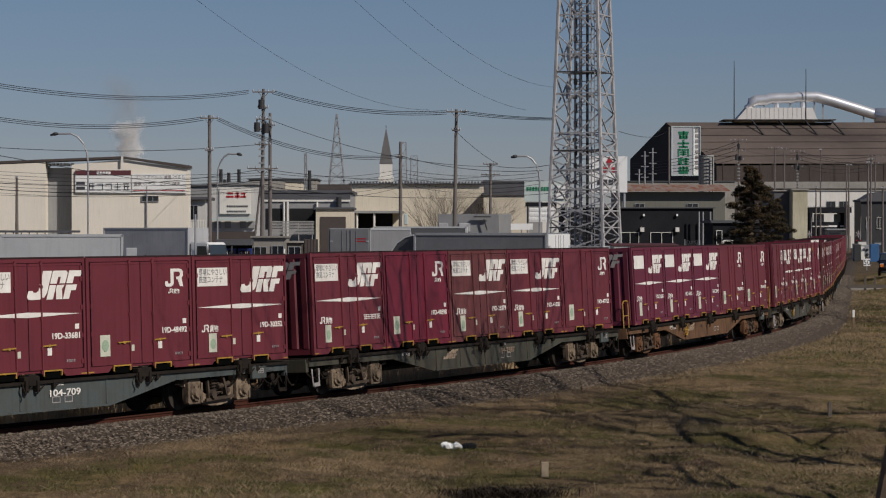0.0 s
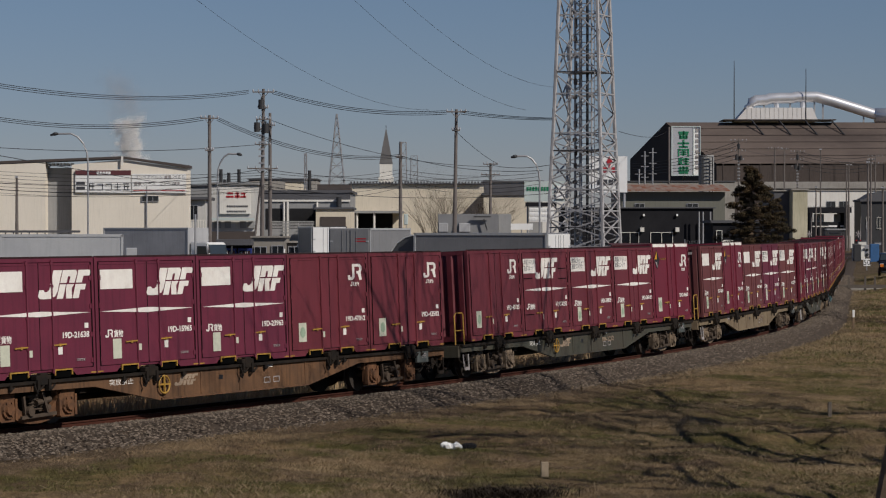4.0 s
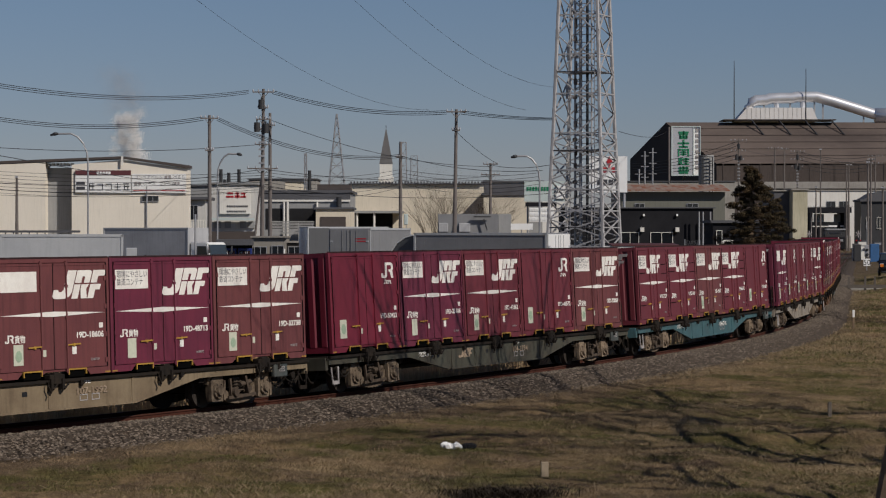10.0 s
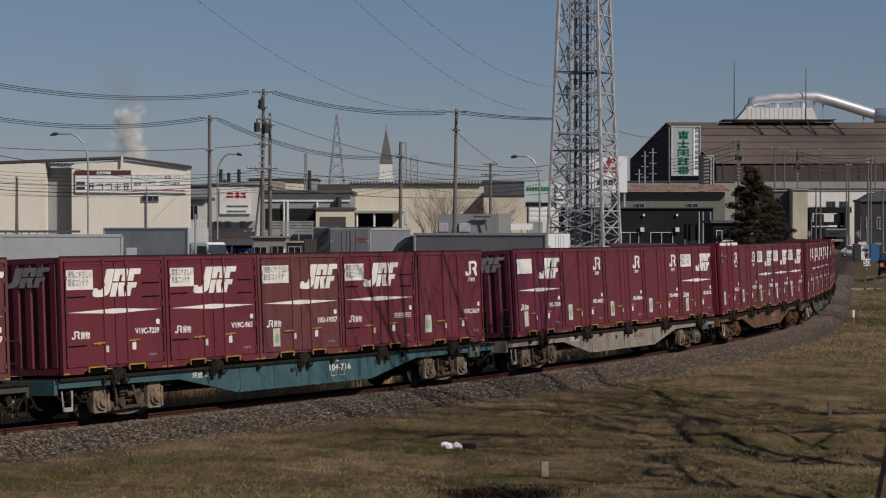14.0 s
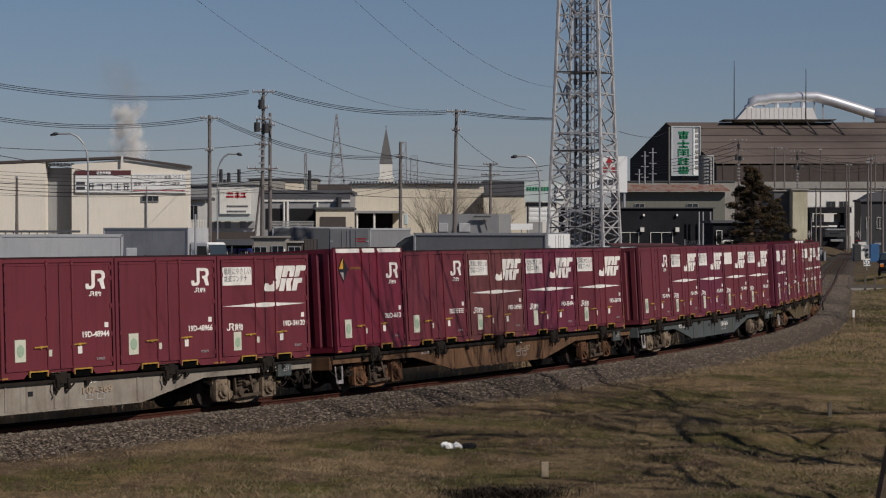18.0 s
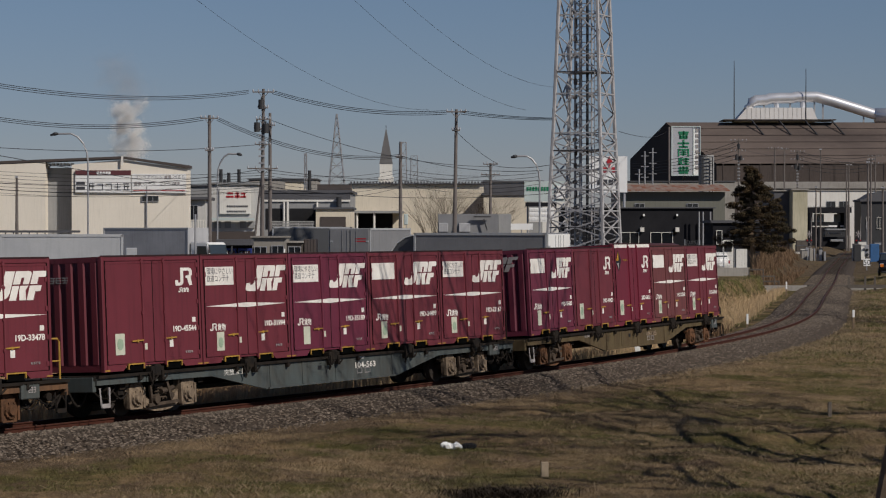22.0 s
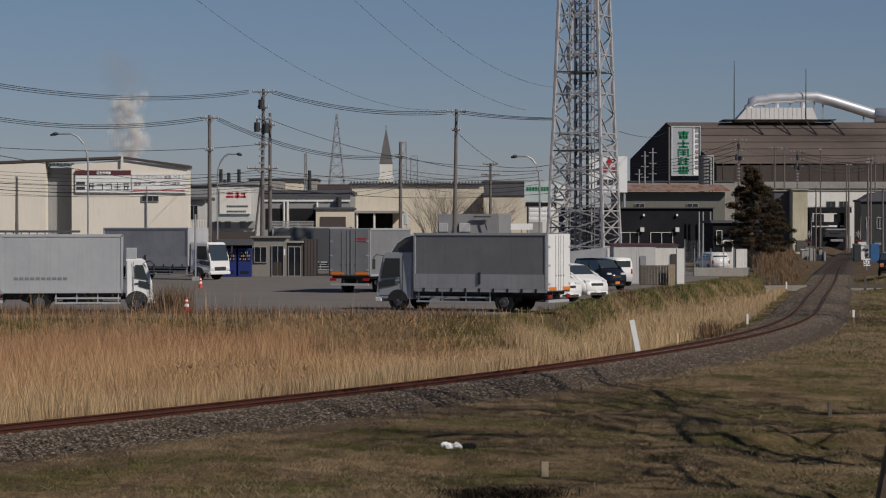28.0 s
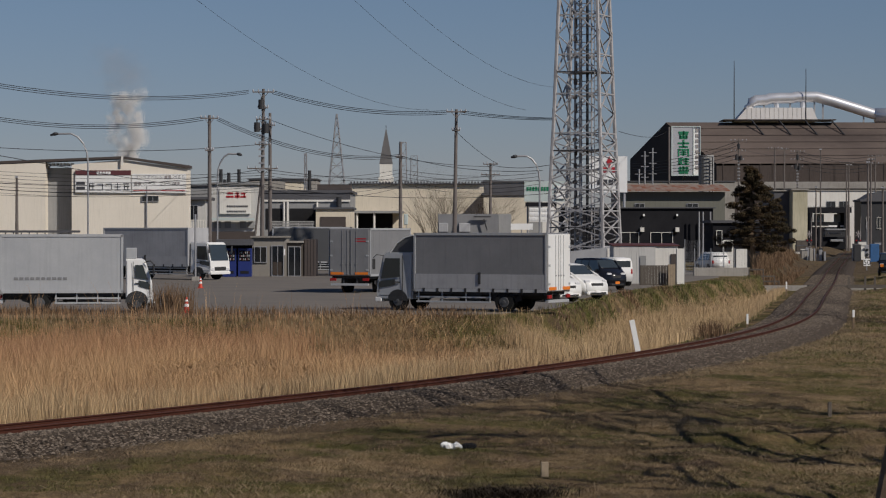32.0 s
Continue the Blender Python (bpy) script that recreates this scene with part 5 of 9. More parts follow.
# ---- lattice tower ----
def lattice(name, label, cx, cy, levels, half, mat, leg, brace):
    """A square lattice tower; half gives the half width at each level. Each panel carries a diamond of braces on each face."""
    ob = thing(name, label, "tower")
    corner = ((-1, -1), (1, -1), (1, 1), (-1, 1))
    for q in range(4):
        bm = bmesh.new()
        pipe(bm, [(cx + corner[q][0] * h0, cy + corner[q][1] * h0, z0) for z0, h0 in zip(levels, half)], leg, 6)
        part("leg", bm, mat, ob)
    for q in range(4):
        a, b = corner[q], corner[(q + 1) % 4]
        for i in range(len(levels) - 1):
            z0, z1, h0, h1 = levels[i], levels[i + 1], half[i], half[i + 1]
            p = lambda c, h, z: Vector((cx + c[0] * h, cy + c[1] * h, z))
            low, high = (p(a, h0, z0) + p(b, h0, z0)) / 2, (p(a, h1, z1) + p(b, h1, z1)) / 2
            ma, mb = (p(a, h0, z0) + p(a, h1, z1)) / 2, (p(b, h0, z0) + p(b, h1, z1)) / 2
            bm = bmesh.new()
            bar(bm, p(a, h1, z1), p(b, h1, z1), brace)
            part("girt", bm, mat, ob)
            for m in (ma, mb):
                bm = bmesh.new()
                bar(bm, m, high, brace)
                bar(bm, m, low, brace)
                out = (high + low) / 2 - m
                bar(bm, m - Vector((0, 0, leg * 2.2)), m + Vector((0, 0, leg * 2.2)), leg * 1.5)
                part("bracing", bm, mat, ob)
    return ob


def main_tower():
    D = 172
    rows = [(437, 67.5), (403, 65.8), (373, 64.2), (335, 62.4), (300, 60.6), (265, 58.8), (234, 57), (163, 53.8), (93, 51), (22, 47.8), (-48, 44.6), (-118, 41.5), (-170, 39)]
    zs = [LOT_Z] + [4.145 - (y - 406.8) * D / 4381 for y, w in rows]
    hs = [2.75] + [w * D / 4381 * 0.772 for y, w in rows]
    cx = 9.98
    # legs stand at the corners of a square seen slightly from one side
    ob = lattice("lattice_tower", "tall pale steel lattice tower with ladder and antenna poles", 0, 0, zs, hs, M["tower_paint"], 0.135, 0.085)
    ob.matrix_basis = pose(cx, D + 3, 0, 0, 0, -21.3)
    for x, y, r, mt in ((-0.30, 0.1, 0.12, "tower_paint"), (0.25, -0.05, 0.10, "dark_steel"), (0.48, 0.2, 0.06, "tower_paint"), (-0.75, 0.25, 0.09, "galv"), (-0.95, -0.3, 0.05, "galv")):
        bm = bmesh.new()
        rod(bm, (x, y, LOT_Z), (x, y, 20.5), r)
        part("feeder_pole", bm, M[mt], ob)
    for k in range(16):
        z = 4.4 + k * 1.0
        bm = bmesh.new()
        box(bm, -0.92 + 0.08 * (k % 3), -0.62, 0.12, 0.38, z, z + (0.25, 0.45, 0.7)[k % 3], 0.03)
        part("cable_clamp", bm, M["pole"], ob)
    bm = bmesh.new()
    for e in (-0.2, 0.2):
        rod(bm, (1.1 + e, -0.4, LOT_Z), (1.1 + e, -0.4, 20.5), 0.035, sides=6)
    for k in range(56):
        rod(bm, (0.9, -0.4, 1 + k * 0.35), (1.3, -0.4, 1 + k * 0.35), 0.018, sides=5)
    part("ladder", bm, M["galv"], ob)
    for y in (124, 265, 403):
        z, h = 4.145 - (y - 406.8) * D / 4381, float(np.interp(y, [-118, 437], [41.5, 67.5])) * D / 4381 * 0.772
        for a in range(5):
            bm = bmesh.new()
            bar(bm, (-h, -h + a * 2 * h / 4, z), (h, -h + a * 2 * h / 4, z), 0.10, 0.06)
            part("platform_beam", bm, M["tower_paint"] if a % 2 else M["dark_steel"], ob)
        bm = bmesh.new()
        box(bm, -0.9, 0.7, -0.7, 0.8, z - 0.03, z + 0.03)
        part("platform", bm, M["dark_steel"], ob)
    for k in range(34):
        z = 2.0 + k * 0.55
        bm = bmesh.new()
        bar(bm, (-0.7, 0.2, z), (0.7, 0.3, z), 0.06)
        bar(bm, (-0.7, 0.2, z), (-0.05, -0.3, z + 0.28), 0.05)
        part("cable_bracket", bm, M["galv"], ob)
    for z, x in ((16.6, -1.1), (13.9, -1.2)):
        bm = bmesh.new()
        box(bm, x - 0.12, x + 0.12, -0.2, 0.0, z - 0.5, z + 0.5, 0.03)
        part("antenna_panel", bm, M["tower_paint"], ob)


main_tower()


def far_pylons():
    for px, top, base, d, w in ((-38.62, 46.22, 19.92, 900, 1.5),):
        zs = [LOT_Z] + [base + (top - base) * k / 7 for k in range(8)]
        hs = [3.6] + [2.9 * (1 - k / 7.3) for k in range(8)]
        lattice("power_pylon", "far grey power pylon on the skyline", px, d, zs, hs, M["galv"], 0.22, 0.14)
    for px, top, d, h in ((-8.10, 21.81, 500, 1.0), (-7.45, 23.25, 640, 1.3), (-23.30, 17.07, 420, 0.25)):
        zs = [LOT_Z + (top - LOT_Z) * k / 9 for k in range(10)]
        lattice("far_mast", "far slim lattice mast on the skyline", px, d, zs, [h * (1 - 0.04 * k) for k in range(10)], M["galv"], 0.1, 0.08)


far_pylons()


# ---- poles, lamps and cables ----
def utility_pole(x, y, top, arms, lean=0.0, gear=False, label="weathered concrete utility pole with cross arms"):
    ob = thing("utility_pole", label, "utility pole", pose(x, y, LOT_Z), "utility poles")
    h = top - LOT_Z
    bm = bmesh.new()
    rod(bm, (0, 0, -0.3), (lean, 0, h), 0.19, 0.11, 10)
    part("shaft", bm, M["pole"], ob)
    for dz, half in arms:
        xx = lean * (h - dz) / h
        bm = bmesh.new()
        bar(bm, (xx - half, -0.16, h - dz), (xx + half, -0.16, h - dz), 0.09)
        bar(bm, (xx - half * 0.5, -0.16, h - dz), (xx, -0.13, h - dz - 0.5), 0.04)
        bar(bm, (xx + half * 0.5, -0.16, h - dz), (xx, -0.13, h - dz - 0.5), 0.04)
        arm = part("cross_arm", bm, M["pole"], ob)
        for k in (-0.95, -0.45, 0.45, 0.95):
            bm = bmesh.new()
            rod(bm, (xx + k * half, -0.16, h - dz), (xx + k * half, -0.16, h - dz + 0.24), 0.05, 0.035, 6)
            rod(bm, (xx + k * half, -0.16, h - dz + 0.08), (xx + k * half, -0.16, h - dz + 0.14), 0.075, sides=6)
            part("insulator", bm, M["sign_grey"], arm)
    if gear:
        for x2, z2 in ((-0.35, h - 3.4), (0.35, h - 3.5), (0.0, h - 1.6)):
            bm = bmesh.new()
            rod(bm, (x2, -0.2, z2), (x2, -0.2, z2 + 0.75), 0.24, sides=12)
            rod(bm, (x2, -0.2, z2 + 0.75), (x2, -0.2, z2 + 0.95), 0.06, sides=6)
            part("transformer", bm, M["dark_steel"], ob)
        for k in range(6):
            box_part("step_bolt", M["galv"], ob, -0.22, 0.22, -0.24, -0.12, h - 6.5 + k * 0.55, h - 6.35 + k * 0.55)
    return ob


def street_lamp(x, y, top, reach):
    ob = thing("street_lamp", "grey street lamp with a curved arm", "street lamp", pose(x, y, LOT_Z), "street lamps")
    h = top - LOT_Z
    bm = bmesh.new()
    sgn = 1 if reach > 0 else -1
    pts = [(0, 0, -0.2), (0, 0, h * 0.80)] + [(reach * (1 - math.cos(a)) * 0.62, 0, h * 0.80 + (h * 0.2) * math.sin(a)) for a in (0.35, 0.7, 1.05, 1.4)] + [(reach * 0.95, 0, h * 0.995)]
    pipe(bm, pts, 0.07, 8)
    part("post", bm, M["galv"], ob)
    bm = bmesh.new()
    rod(bm, (reach * 0.90, 0, h * 0.995), (reach * 1.0, 0, h * 0.995), 0.08, 0.15, 10)
    rod(bm, (reach * 1.0, 0, h * 0.995), (reach * 1.15, 0, h * 0.985), 0.15, 0.06, 10)
    part("lamp_head", bm, M["dark_steel"], ob)


def cable(a, b, sag, r=0.022):
    a, b = Vector(a), Vector(b)
    bm = bmesh.new()
    pts = []
    for i in range(13):
        u = i / 12
        p = a.lerp(b, u)
        p.z -= sag * 4 * u * (1 - u)
        pts.append(p)
    pipe(bm, pts, r, 4)
    ob = part("overhead_cable", bm, M["cable"], None)
    tagged(ob, "thin black overhead cable between poles", "cable", group="overhead cables")


utility_pole(-14.36, 196, 15.28, ((0.25, 0.85), (1.5, 0.4), (2.4, 0.55), (3.2, 0.42), (4.4, 0.6), (6.3, 1.2)), 0.15, True, "tall concrete utility pole with transformers and cross arms")
utility_pole(-17.16, 182, 12.57, ((0.25, 0.65), (2.6, 0.3)))
utility_pole(0.82, 188, 13.28, ((0.2, 0.75), (1.6, 0.3)), 0.2)
utility_pole(-3.60, 210, 11.61, ((1.3, 0.35),))
utility_pole(4.51, 235, 10.46, ((0.1, 0.7), (1.1, 0.9)))
utility_pole(-13.76, 197, 13.44, ((1.0, 0.4),))
utility_pole(47.75, 400, 18.83, ((0.3, 1.3), (2.0, 1.2), (3.4, 0.8)), 0, True)
utility_pole(57.61, 430, 18.55, ((0.3, 1.2),))
utility_pole(62.04, 450, 19.02, ((0.3, 0.8),))
utility_pole(62.97, 440, 18.29, ((0.3, 1.2), (1.7, 1.2), (3, 1)), 0, True)
utility_pole(71.66, 470, 19.46, ((0.2, 0.2),))
utility_pole(73.34, 450, 16.55, ((0.3, 1.2),))
utility_pole(76.83, 440, 17.48, ((0.3, 1.3), (1.6, 1.2)))
utility_pole(56.64, 330, 13.32, ((0.3, 0.2),))
utility_pole(72.11, 440, 15.88, ((0.3, 0.5),))
utility_pole(65.66, 380, 15.14, ((0.3, 0.5),))
utility_pole(53.28, 300, 9.40, ((0.3, 0.2),))
utility_pole(70.81, 470, 12.38, ((0.3, 0.2),))
utility_pole(-40.45, 235, 9.23, ((0.2, 0.1),), 0, False, "thin grey pole with a short arm")
street_lamp(-27.24, 190, 11.55, -2.52)
street_lamp(-18.67, 205, 10.45, 1.78)
street_lamp(7.22, 185, 9.67, -1.86)
for dz in (0, 0.12, -0.14):
    cable((-30.82, 160, 13.83 + dz), (-15.39, 196, 15.05 + dz), 0.80)
    cable((-13.51, 196, 15.05 + dz), (0.26, 188, 13.06 + dz), 0.62)
    cable((1.37, 188, 13.06 + dz), (8.03, 175, 11.97 + dz * 0.5), 0.12)
    cable((-34.68, 180, 12.62 + dz), (-17.61, 182, 12.32 + dz), 0.78)
    cable((-16.62, 182, 12.32 + dz), (-3.60, 210, 10.41 + dz), 1.1)
for a, b, s in (((-32.75, 170, 9.92), (-14.50, 196, 10.89), 0.45), ((-14.50, 196, 13.17), (4.51, 235, 10.14), 1.0),
                ((-44.31, 230, 8.81), (-14.36, 196, 8.92), 0.9), ((-44.31, 230, 8.18), (-14.05, 196, 8.12), 0.8),
                ((-14.05, 196, 8.92), (4.51, 235, 9.23), 0.6), ((0.94, 188, 11.65), (5.15, 235, 10.41), 0.2),
                ((-3.60, 210, 10.41), (7.43, 185, 8.57), 0.5), ((4.51, 235, 10.30), (8.03, 175, 8.81), 0.3),
                ((-14.36, 196, 7.58), (9.86, 200, 7.19), 0.7), ((12.49, 176, 11.13), (47.00, 520, 24.89), 0.8),
                ((-26.97, 140, 8.68), (-25.91, 250, 8.53), 0.1), ((-26.35, 260, 28.64), (-2.30, 420, 24.45), 3.0),
                ((-9.73, 260, 28.64), (14.00, 420, 24.45), 2.2), ((-4.69, 260, 28.64), (19.27, 420, 28.28), 2.2),
                ((47.84, 400, 17.37), (62.87, 440, 17.88), 0.8), ((62.97, 440, 17.88), (82.05, 430, 15.61), 1.0),
                ((30.29, 420, 10.07), (82.05, 430, 8.54), 1.0), ((55.31, 520, 20.38), (47.84, 400, 18.46), 0.5)):
    cable(a, b, s)
for k in range(9):
    za, zb = 300 + k * 5.2, 306 + k * 4.1
    cable((-44.0, 228 + k, 4.145 - (za - 406.8) * 0.052), (-14.36 + 0.3 * (k % 3), 196.4, 4.145 - (zb - 406.8) * 196 / 4381), 0.35 + 0.08 * (k % 4), 0.016)
for k in range(6):
    cable((-14.05, 196.4, 8.70 - k * 0.25), (-3.60, 210.2, 9.26 - k * 0.3), 0.5 + 0.06 * k, 0.016)
for k in range(5):
    cable((-3.60, 210.2, 9.26 - k * 0.3), (7.22, 185.2, 8.40 - k * 0.28), 0.4 + 0.05 * k, 0.016)
for k in range(5):
    cable((47.75, 400, 18.46 - k * 0.7), (39.50, 515, 17.88 - k * 0.5), 0.8, 0.04)
    cable((62.97, 440, 18.09 - k * 0.7), (76.83, 440, 17.28 - k * 0.6), 0.9, 0.04)


# ---- lorries ----
def wheel(parent, x, y, r, w, rim="galv"):
    bm = bmesh.new()
    rod(bm, (x, y - w / 2, r), (x, y + w / 2, r), r, sides=20)
    wh = part("wheel", bm, M["tyre"], parent, "black tyre")
    s = -1 if y < 0 else 1
    bm = bmesh.new()
    rod(bm, (x, y + s * (w / 2 - 0.02), r), (x, y + s * (w / 2 + 0.015), r), r * 0.56, r * 0.5, 16)
    rod(bm, (x, y + s * (w / 2), r), (x, y + s * (w / 2 + 0.06), r), r * 0.2, r * 0.16, 10)
    part("rim", bm, M[rim], wh)


def lorry(label, m, box_len, box_z0, top, width, cab_len, cab_top, body, cab, rear, wheel_r=0.43, deflector=True, rear_bars=0, sheet=0.0, axles=1, name="lorry", script=False, roof_box=False):
    """A box lorry that heads along its own x; its cab ends at x = 0, the box lies behind it."""
    ob = thing(name, label, "lorry", m, "lorries in the yard")
    h = width / 2
    x1, x0 = -cab_len - 0.12, -cab_len - 0.12 - box_len
    cargo = box_part("cargo_box", M[body], ob, x0, x1, -h, h, box_z0, top, 0.03)
    for s in (-1, 1):                                   # side wall: panels, rails and the drop-side
        y = s * h
        bm = bmesh.new()
        box(bm, x0, x1, min(y, y + s * 0.03), max(y, y + s * 0.03), box_z0 - 0.02, box_z0 + 0.10)
        box(bm, x0, x1, min(y, y + s * 0.03), max(y, y + s * 0.03), top - 0.10, top + 0.01)
        for x in (x0, x1 - 0.09):
            box(bm, x, x + 0.09, min(y, y + s * 0.03), max(y, y + s * 0.03), box_z0, top)
        part("edge_rail", bm, M["van_silver"], cargo)
        if sheet:
            zz = box_z0 + sheet
            box_part("drop_side", M["van_pale"] if body == "van_grey" else M[body], cargo, x0 + 0.1, x1 - 0.1, min(y, y + s * 0.022), max(y, y + s * 0.022), box_z0 + 0.11, zz)
            for k in range(9):
                xx = x0 + 0.5 + k * (box_len - 1.0) / 8
                bm = bmesh.new()
                box(bm, xx - 0.05, xx + 0.05, min(y, y + s * 0.05), max(y, y + s * 0.05), box_z0 - 0.05, box_z0 + 0.14)
                part("catch", bm, M["chassis"], cargo)
            bm = bmesh.new()
            xx = x0 + box_len * 0.5
            box(bm, xx - 0.06, xx + 0.06, min(y, y + s * 0.06), max(y, y + s * 0.06), zz - 0.42, zz + 0.08)
            part("latch", bm, M["chassis"], cargo)
        for k in range(int(box_len / 1.05)):
            xx = x0 + 0.6 + k * 1.05
            bm = bmesh.new()
            box(bm, xx - 0.006, xx + 0.006, min(y, y + s * 0.003), max(y, y + s * 0.003), box_z0 + sheet + 0.11, top - 0.11)
            part("panel_seam", bm, M[body], cargo)
        if script and s < 0:
            bm = bmesh.new()
            for k in range(10):
                box(bm, x0 + 0.6 + k * 0.23, x0 + 0.6 + k * 0.23 + 0.16, y - 0.02, y - 0.002, box_z0 + 0.55, box_z0 + 0.66)
            part("lettering_bars", bm, M["van_grey"], cargo)
    for s in (-1, 1):                                   # rear doors
        y0, y1 = (-h + 0.06, -0.015) if s < 0 else (0.015, h - 0.06)
        dr = box_part("rear_door", M[rear], ob, x0 - 0.05, x0 + 0.0, y0, y1, box_z0 + 0.05, top - 0.05, 0.01)
        for yy in (s * 0.12, s * 0.42):
            bm = bmesh.new()
            rod(bm, (x0 - 0.062, yy, box_z0 + 0.08), (x0 - 0.062, yy, top - 0.1), 0.012, sides=6)
            for zz in (box_z0 + 0.7,):
                box(bm, x0 - 0.10, x0 - 0.05, yy - 0.03, yy + 0.03, zz - 0.03, zz + 0.03)
            part("lock_bar", bm, M["van_pale" if rear == "white_paint" else rear], dr)
        for zz in (0.3, 1.1, 1.9):
            bm = bmesh.new()
            box(bm, x0 - 0.07, x0 - 0.05, s * (h - 0.22), s * (h - 0.06), box_z0 + zz, box_z0 + zz + 0.09) if s > 0 else box(bm, x0 - 0.07, x0 - 0.05, -(h - 0.06), -(h - 0.22), box_z0 + zz, box_z0 + zz + 0.09)
            part("hinge", bm, M["van_silver"], dr)
        if rear_bars and s < 0:
            for k in range(rear_bars):
                box_part("lettering_bar", M["sign_red"], dr, x0 - 0.056, x0 - 0.05, -h + 0.22, -h + 0.85, top - 0.62 - k * 0.14, top - 0.55 - k * 0.14)
        box_part("reflector", M["orange"], ob, x0 - 0.07, x0 - 0.055, min(s * 0.35, s * (h - 0.1)), max(s * 0.35, s * (h - 0.1)), box_z0 + 0.08, box_z0 + 0.22, label="orange reflector strip")
        box_part("tail_lamp", M["tail_red"], ob, x0 - 0.06, x0 + 0.02, min(s * (h - 0.42), s * (h - 0.05)), max(s * (h - 0.42), s * (h - 0.05)), box_z0 - 0.27, box_z0 - 0.12, 0.01, "red tail lamp")
        for xx in (-cab_len * 0.60,):
            wheel(ob, xx, s * (h - 0.2), wheel_r, 0.26, "van_dark")
        for a in range(axles):
            wheel(ob, x0 + box_len * 0.32 - a * 1.25, s * (h - 0.28), wheel_r, 0.48, "van_dark")
        bm = bmesh.new()                                 # side guard rails
        for zz in (0.42, 0.62, 0.82):
            xa, xb = x0 + box_len * 0.30 + 0.75, x1 - 0.1
            if zz < box_z0 - 0.1:
                bar(bm, (xa, s * (h - 0.06), zz), (xb, s * (h - 0.06), zz), 0.04, 0.07)
        for k in range(4):
            xx = x0 + box_len * 0.30 + 0.8 + k * (box_len * 0.7 - 1.0) / 3
            bar(bm, (xx, s * (h - 0.08), 0.38), (xx, s * (h - 0.08), box_z0), 0.05)
        part("side_guard", bm, M["van_silver"], ob)
        bm = bmesh.new()
        xa = x0 + box_len * 0.32
        for k in range(7):
            a0 = math.pi * k / 6
            if k < 6:
                a1 = math.pi * (k + 1) / 6
                rr = wheel_r + 0.09
                p0, p1 = (xa + rr * math.cos(a0), wheel_r + rr * math.sin(a0) * 0.85), (xa + rr * math.cos(a1), wheel_r + rr * math.sin(a1) * 0.85)
                bar(bm, (p0[0], s * (h - 0.28), p0[1]), (p1[0], s * (h - 0.28), p1[1]), 0.5, 0.02)
        part("mudguard", bm, M["chassis"], ob)
    bm = bmesh.new()
    for s in (-0.4, 0.4):
        box(bm, x0 + 0.1, -0.5, s - 0.05, s + 0.05, 0.55, 0.80)
    box(bm, x0 + 0.2, x1, -h + 0.1, h - 0.1, box_z0 - 0.14, box_z0)
    rod(bm, (x0 + box_len * 0.62, -h + 0.35, 0.6), (x0 + box_len * 0.62 + 1.1, -h + 0.35, 0.6), 0.25, sides=10)
    box(bm, x0 + box_len * 0.5, x0 + box_len * 0.5 + 0.7, h - 0.6, h - 0.15, 0.4, 0.85)
    part("chassis", bm, M["chassis"], ob)
    bm = bmesh.new()
    box(bm, x0 - 0.02, x0 + 0.12, -h + 0.1, h - 0.1, 0.42, 0.54)
    part("rear_bumper", bm, M["van_silver"], ob)
    # cab: side outline drawn out across the width
    bm = bmesh.new()
    cz0, ct = 0.5, cab_top
    out = [(-cab_len, cz0), (-0.02, cz0), (0.0, cz0 + 0.25), (-0.03, cz0 + 0.80), (-0.30, ct - 0.12), (-0.46, ct), (-cab_len, ct)]
    prism(bm, out, -h + 0.06, h - 0.06)
    es = [e for e in bm.edges if abs(e.verts[0].co.y - e.verts[1].co.y) < 1e-6]
    bmesh.ops.bevel(bm, geom=es, offset=0.05, segments=2, affect="EDGES")
    for v in bm.verts:
        if v.co.z > cz0 + 0.9:
            v.co.y *= 1 - 0.07 * (v.co.z - cz0 - 0.9) / (ct - cz0 - 0.9)
    cabm = part("cab", bm, M[cab], ob)
    bm = bmesh.new()
    zl, zh = cz0 + 0.86, ct - 0.16
    vs = [(-0.035, zl), (-0.275, zh)]
    p = [bm.verts.new((x + 0.012, y, z)) for x, z in vs for y in (-h + 0.18, h - 0.18)]
    f = bm.faces.new((p[0], p[1], p[3], p[2]))
    r = bmesh.ops.extrude_face_region(bm, geom=[f])
    bmesh.ops.translate(bm, vec=(-0.03, 0, -0.01), verts=[v for v in r["geom"] if isinstance(v, bmesh.types.BMVert)])
    part("windscreen", bm, M["car_glass"], cabm)
    for s in (-1, 1):
        y = s * (h - 0.06)
        bm = bmesh.new()
        prism(bm, [(-cab_len * 0.66, cz0 + 0.98), (-0.22, cz0 + 0.90), (-0.42, ct - 0.26), (-cab_len * 0.66, ct - 0.26)], min(y, y + s * 0.012), max(y, y + s * 0.012))
        part("side_window", bm, M["car_glass"], cabm)
        bm = bmesh.new()
        prism(bm, [(-cab_len * 0.52, cz0 + 0.62), (-0.12, cz0 + 0.48), (-0.10, cz0 + 0.66), (-0.2, cz0 + 0.80), (-cab_len * 0.52, cz0 + 0.88)], min(y, y + s * 0.012), max(y, y + s * 0.012))
        part("lower_window", bm, M["car_glass"], cabm)
        bm = bmesh.new()
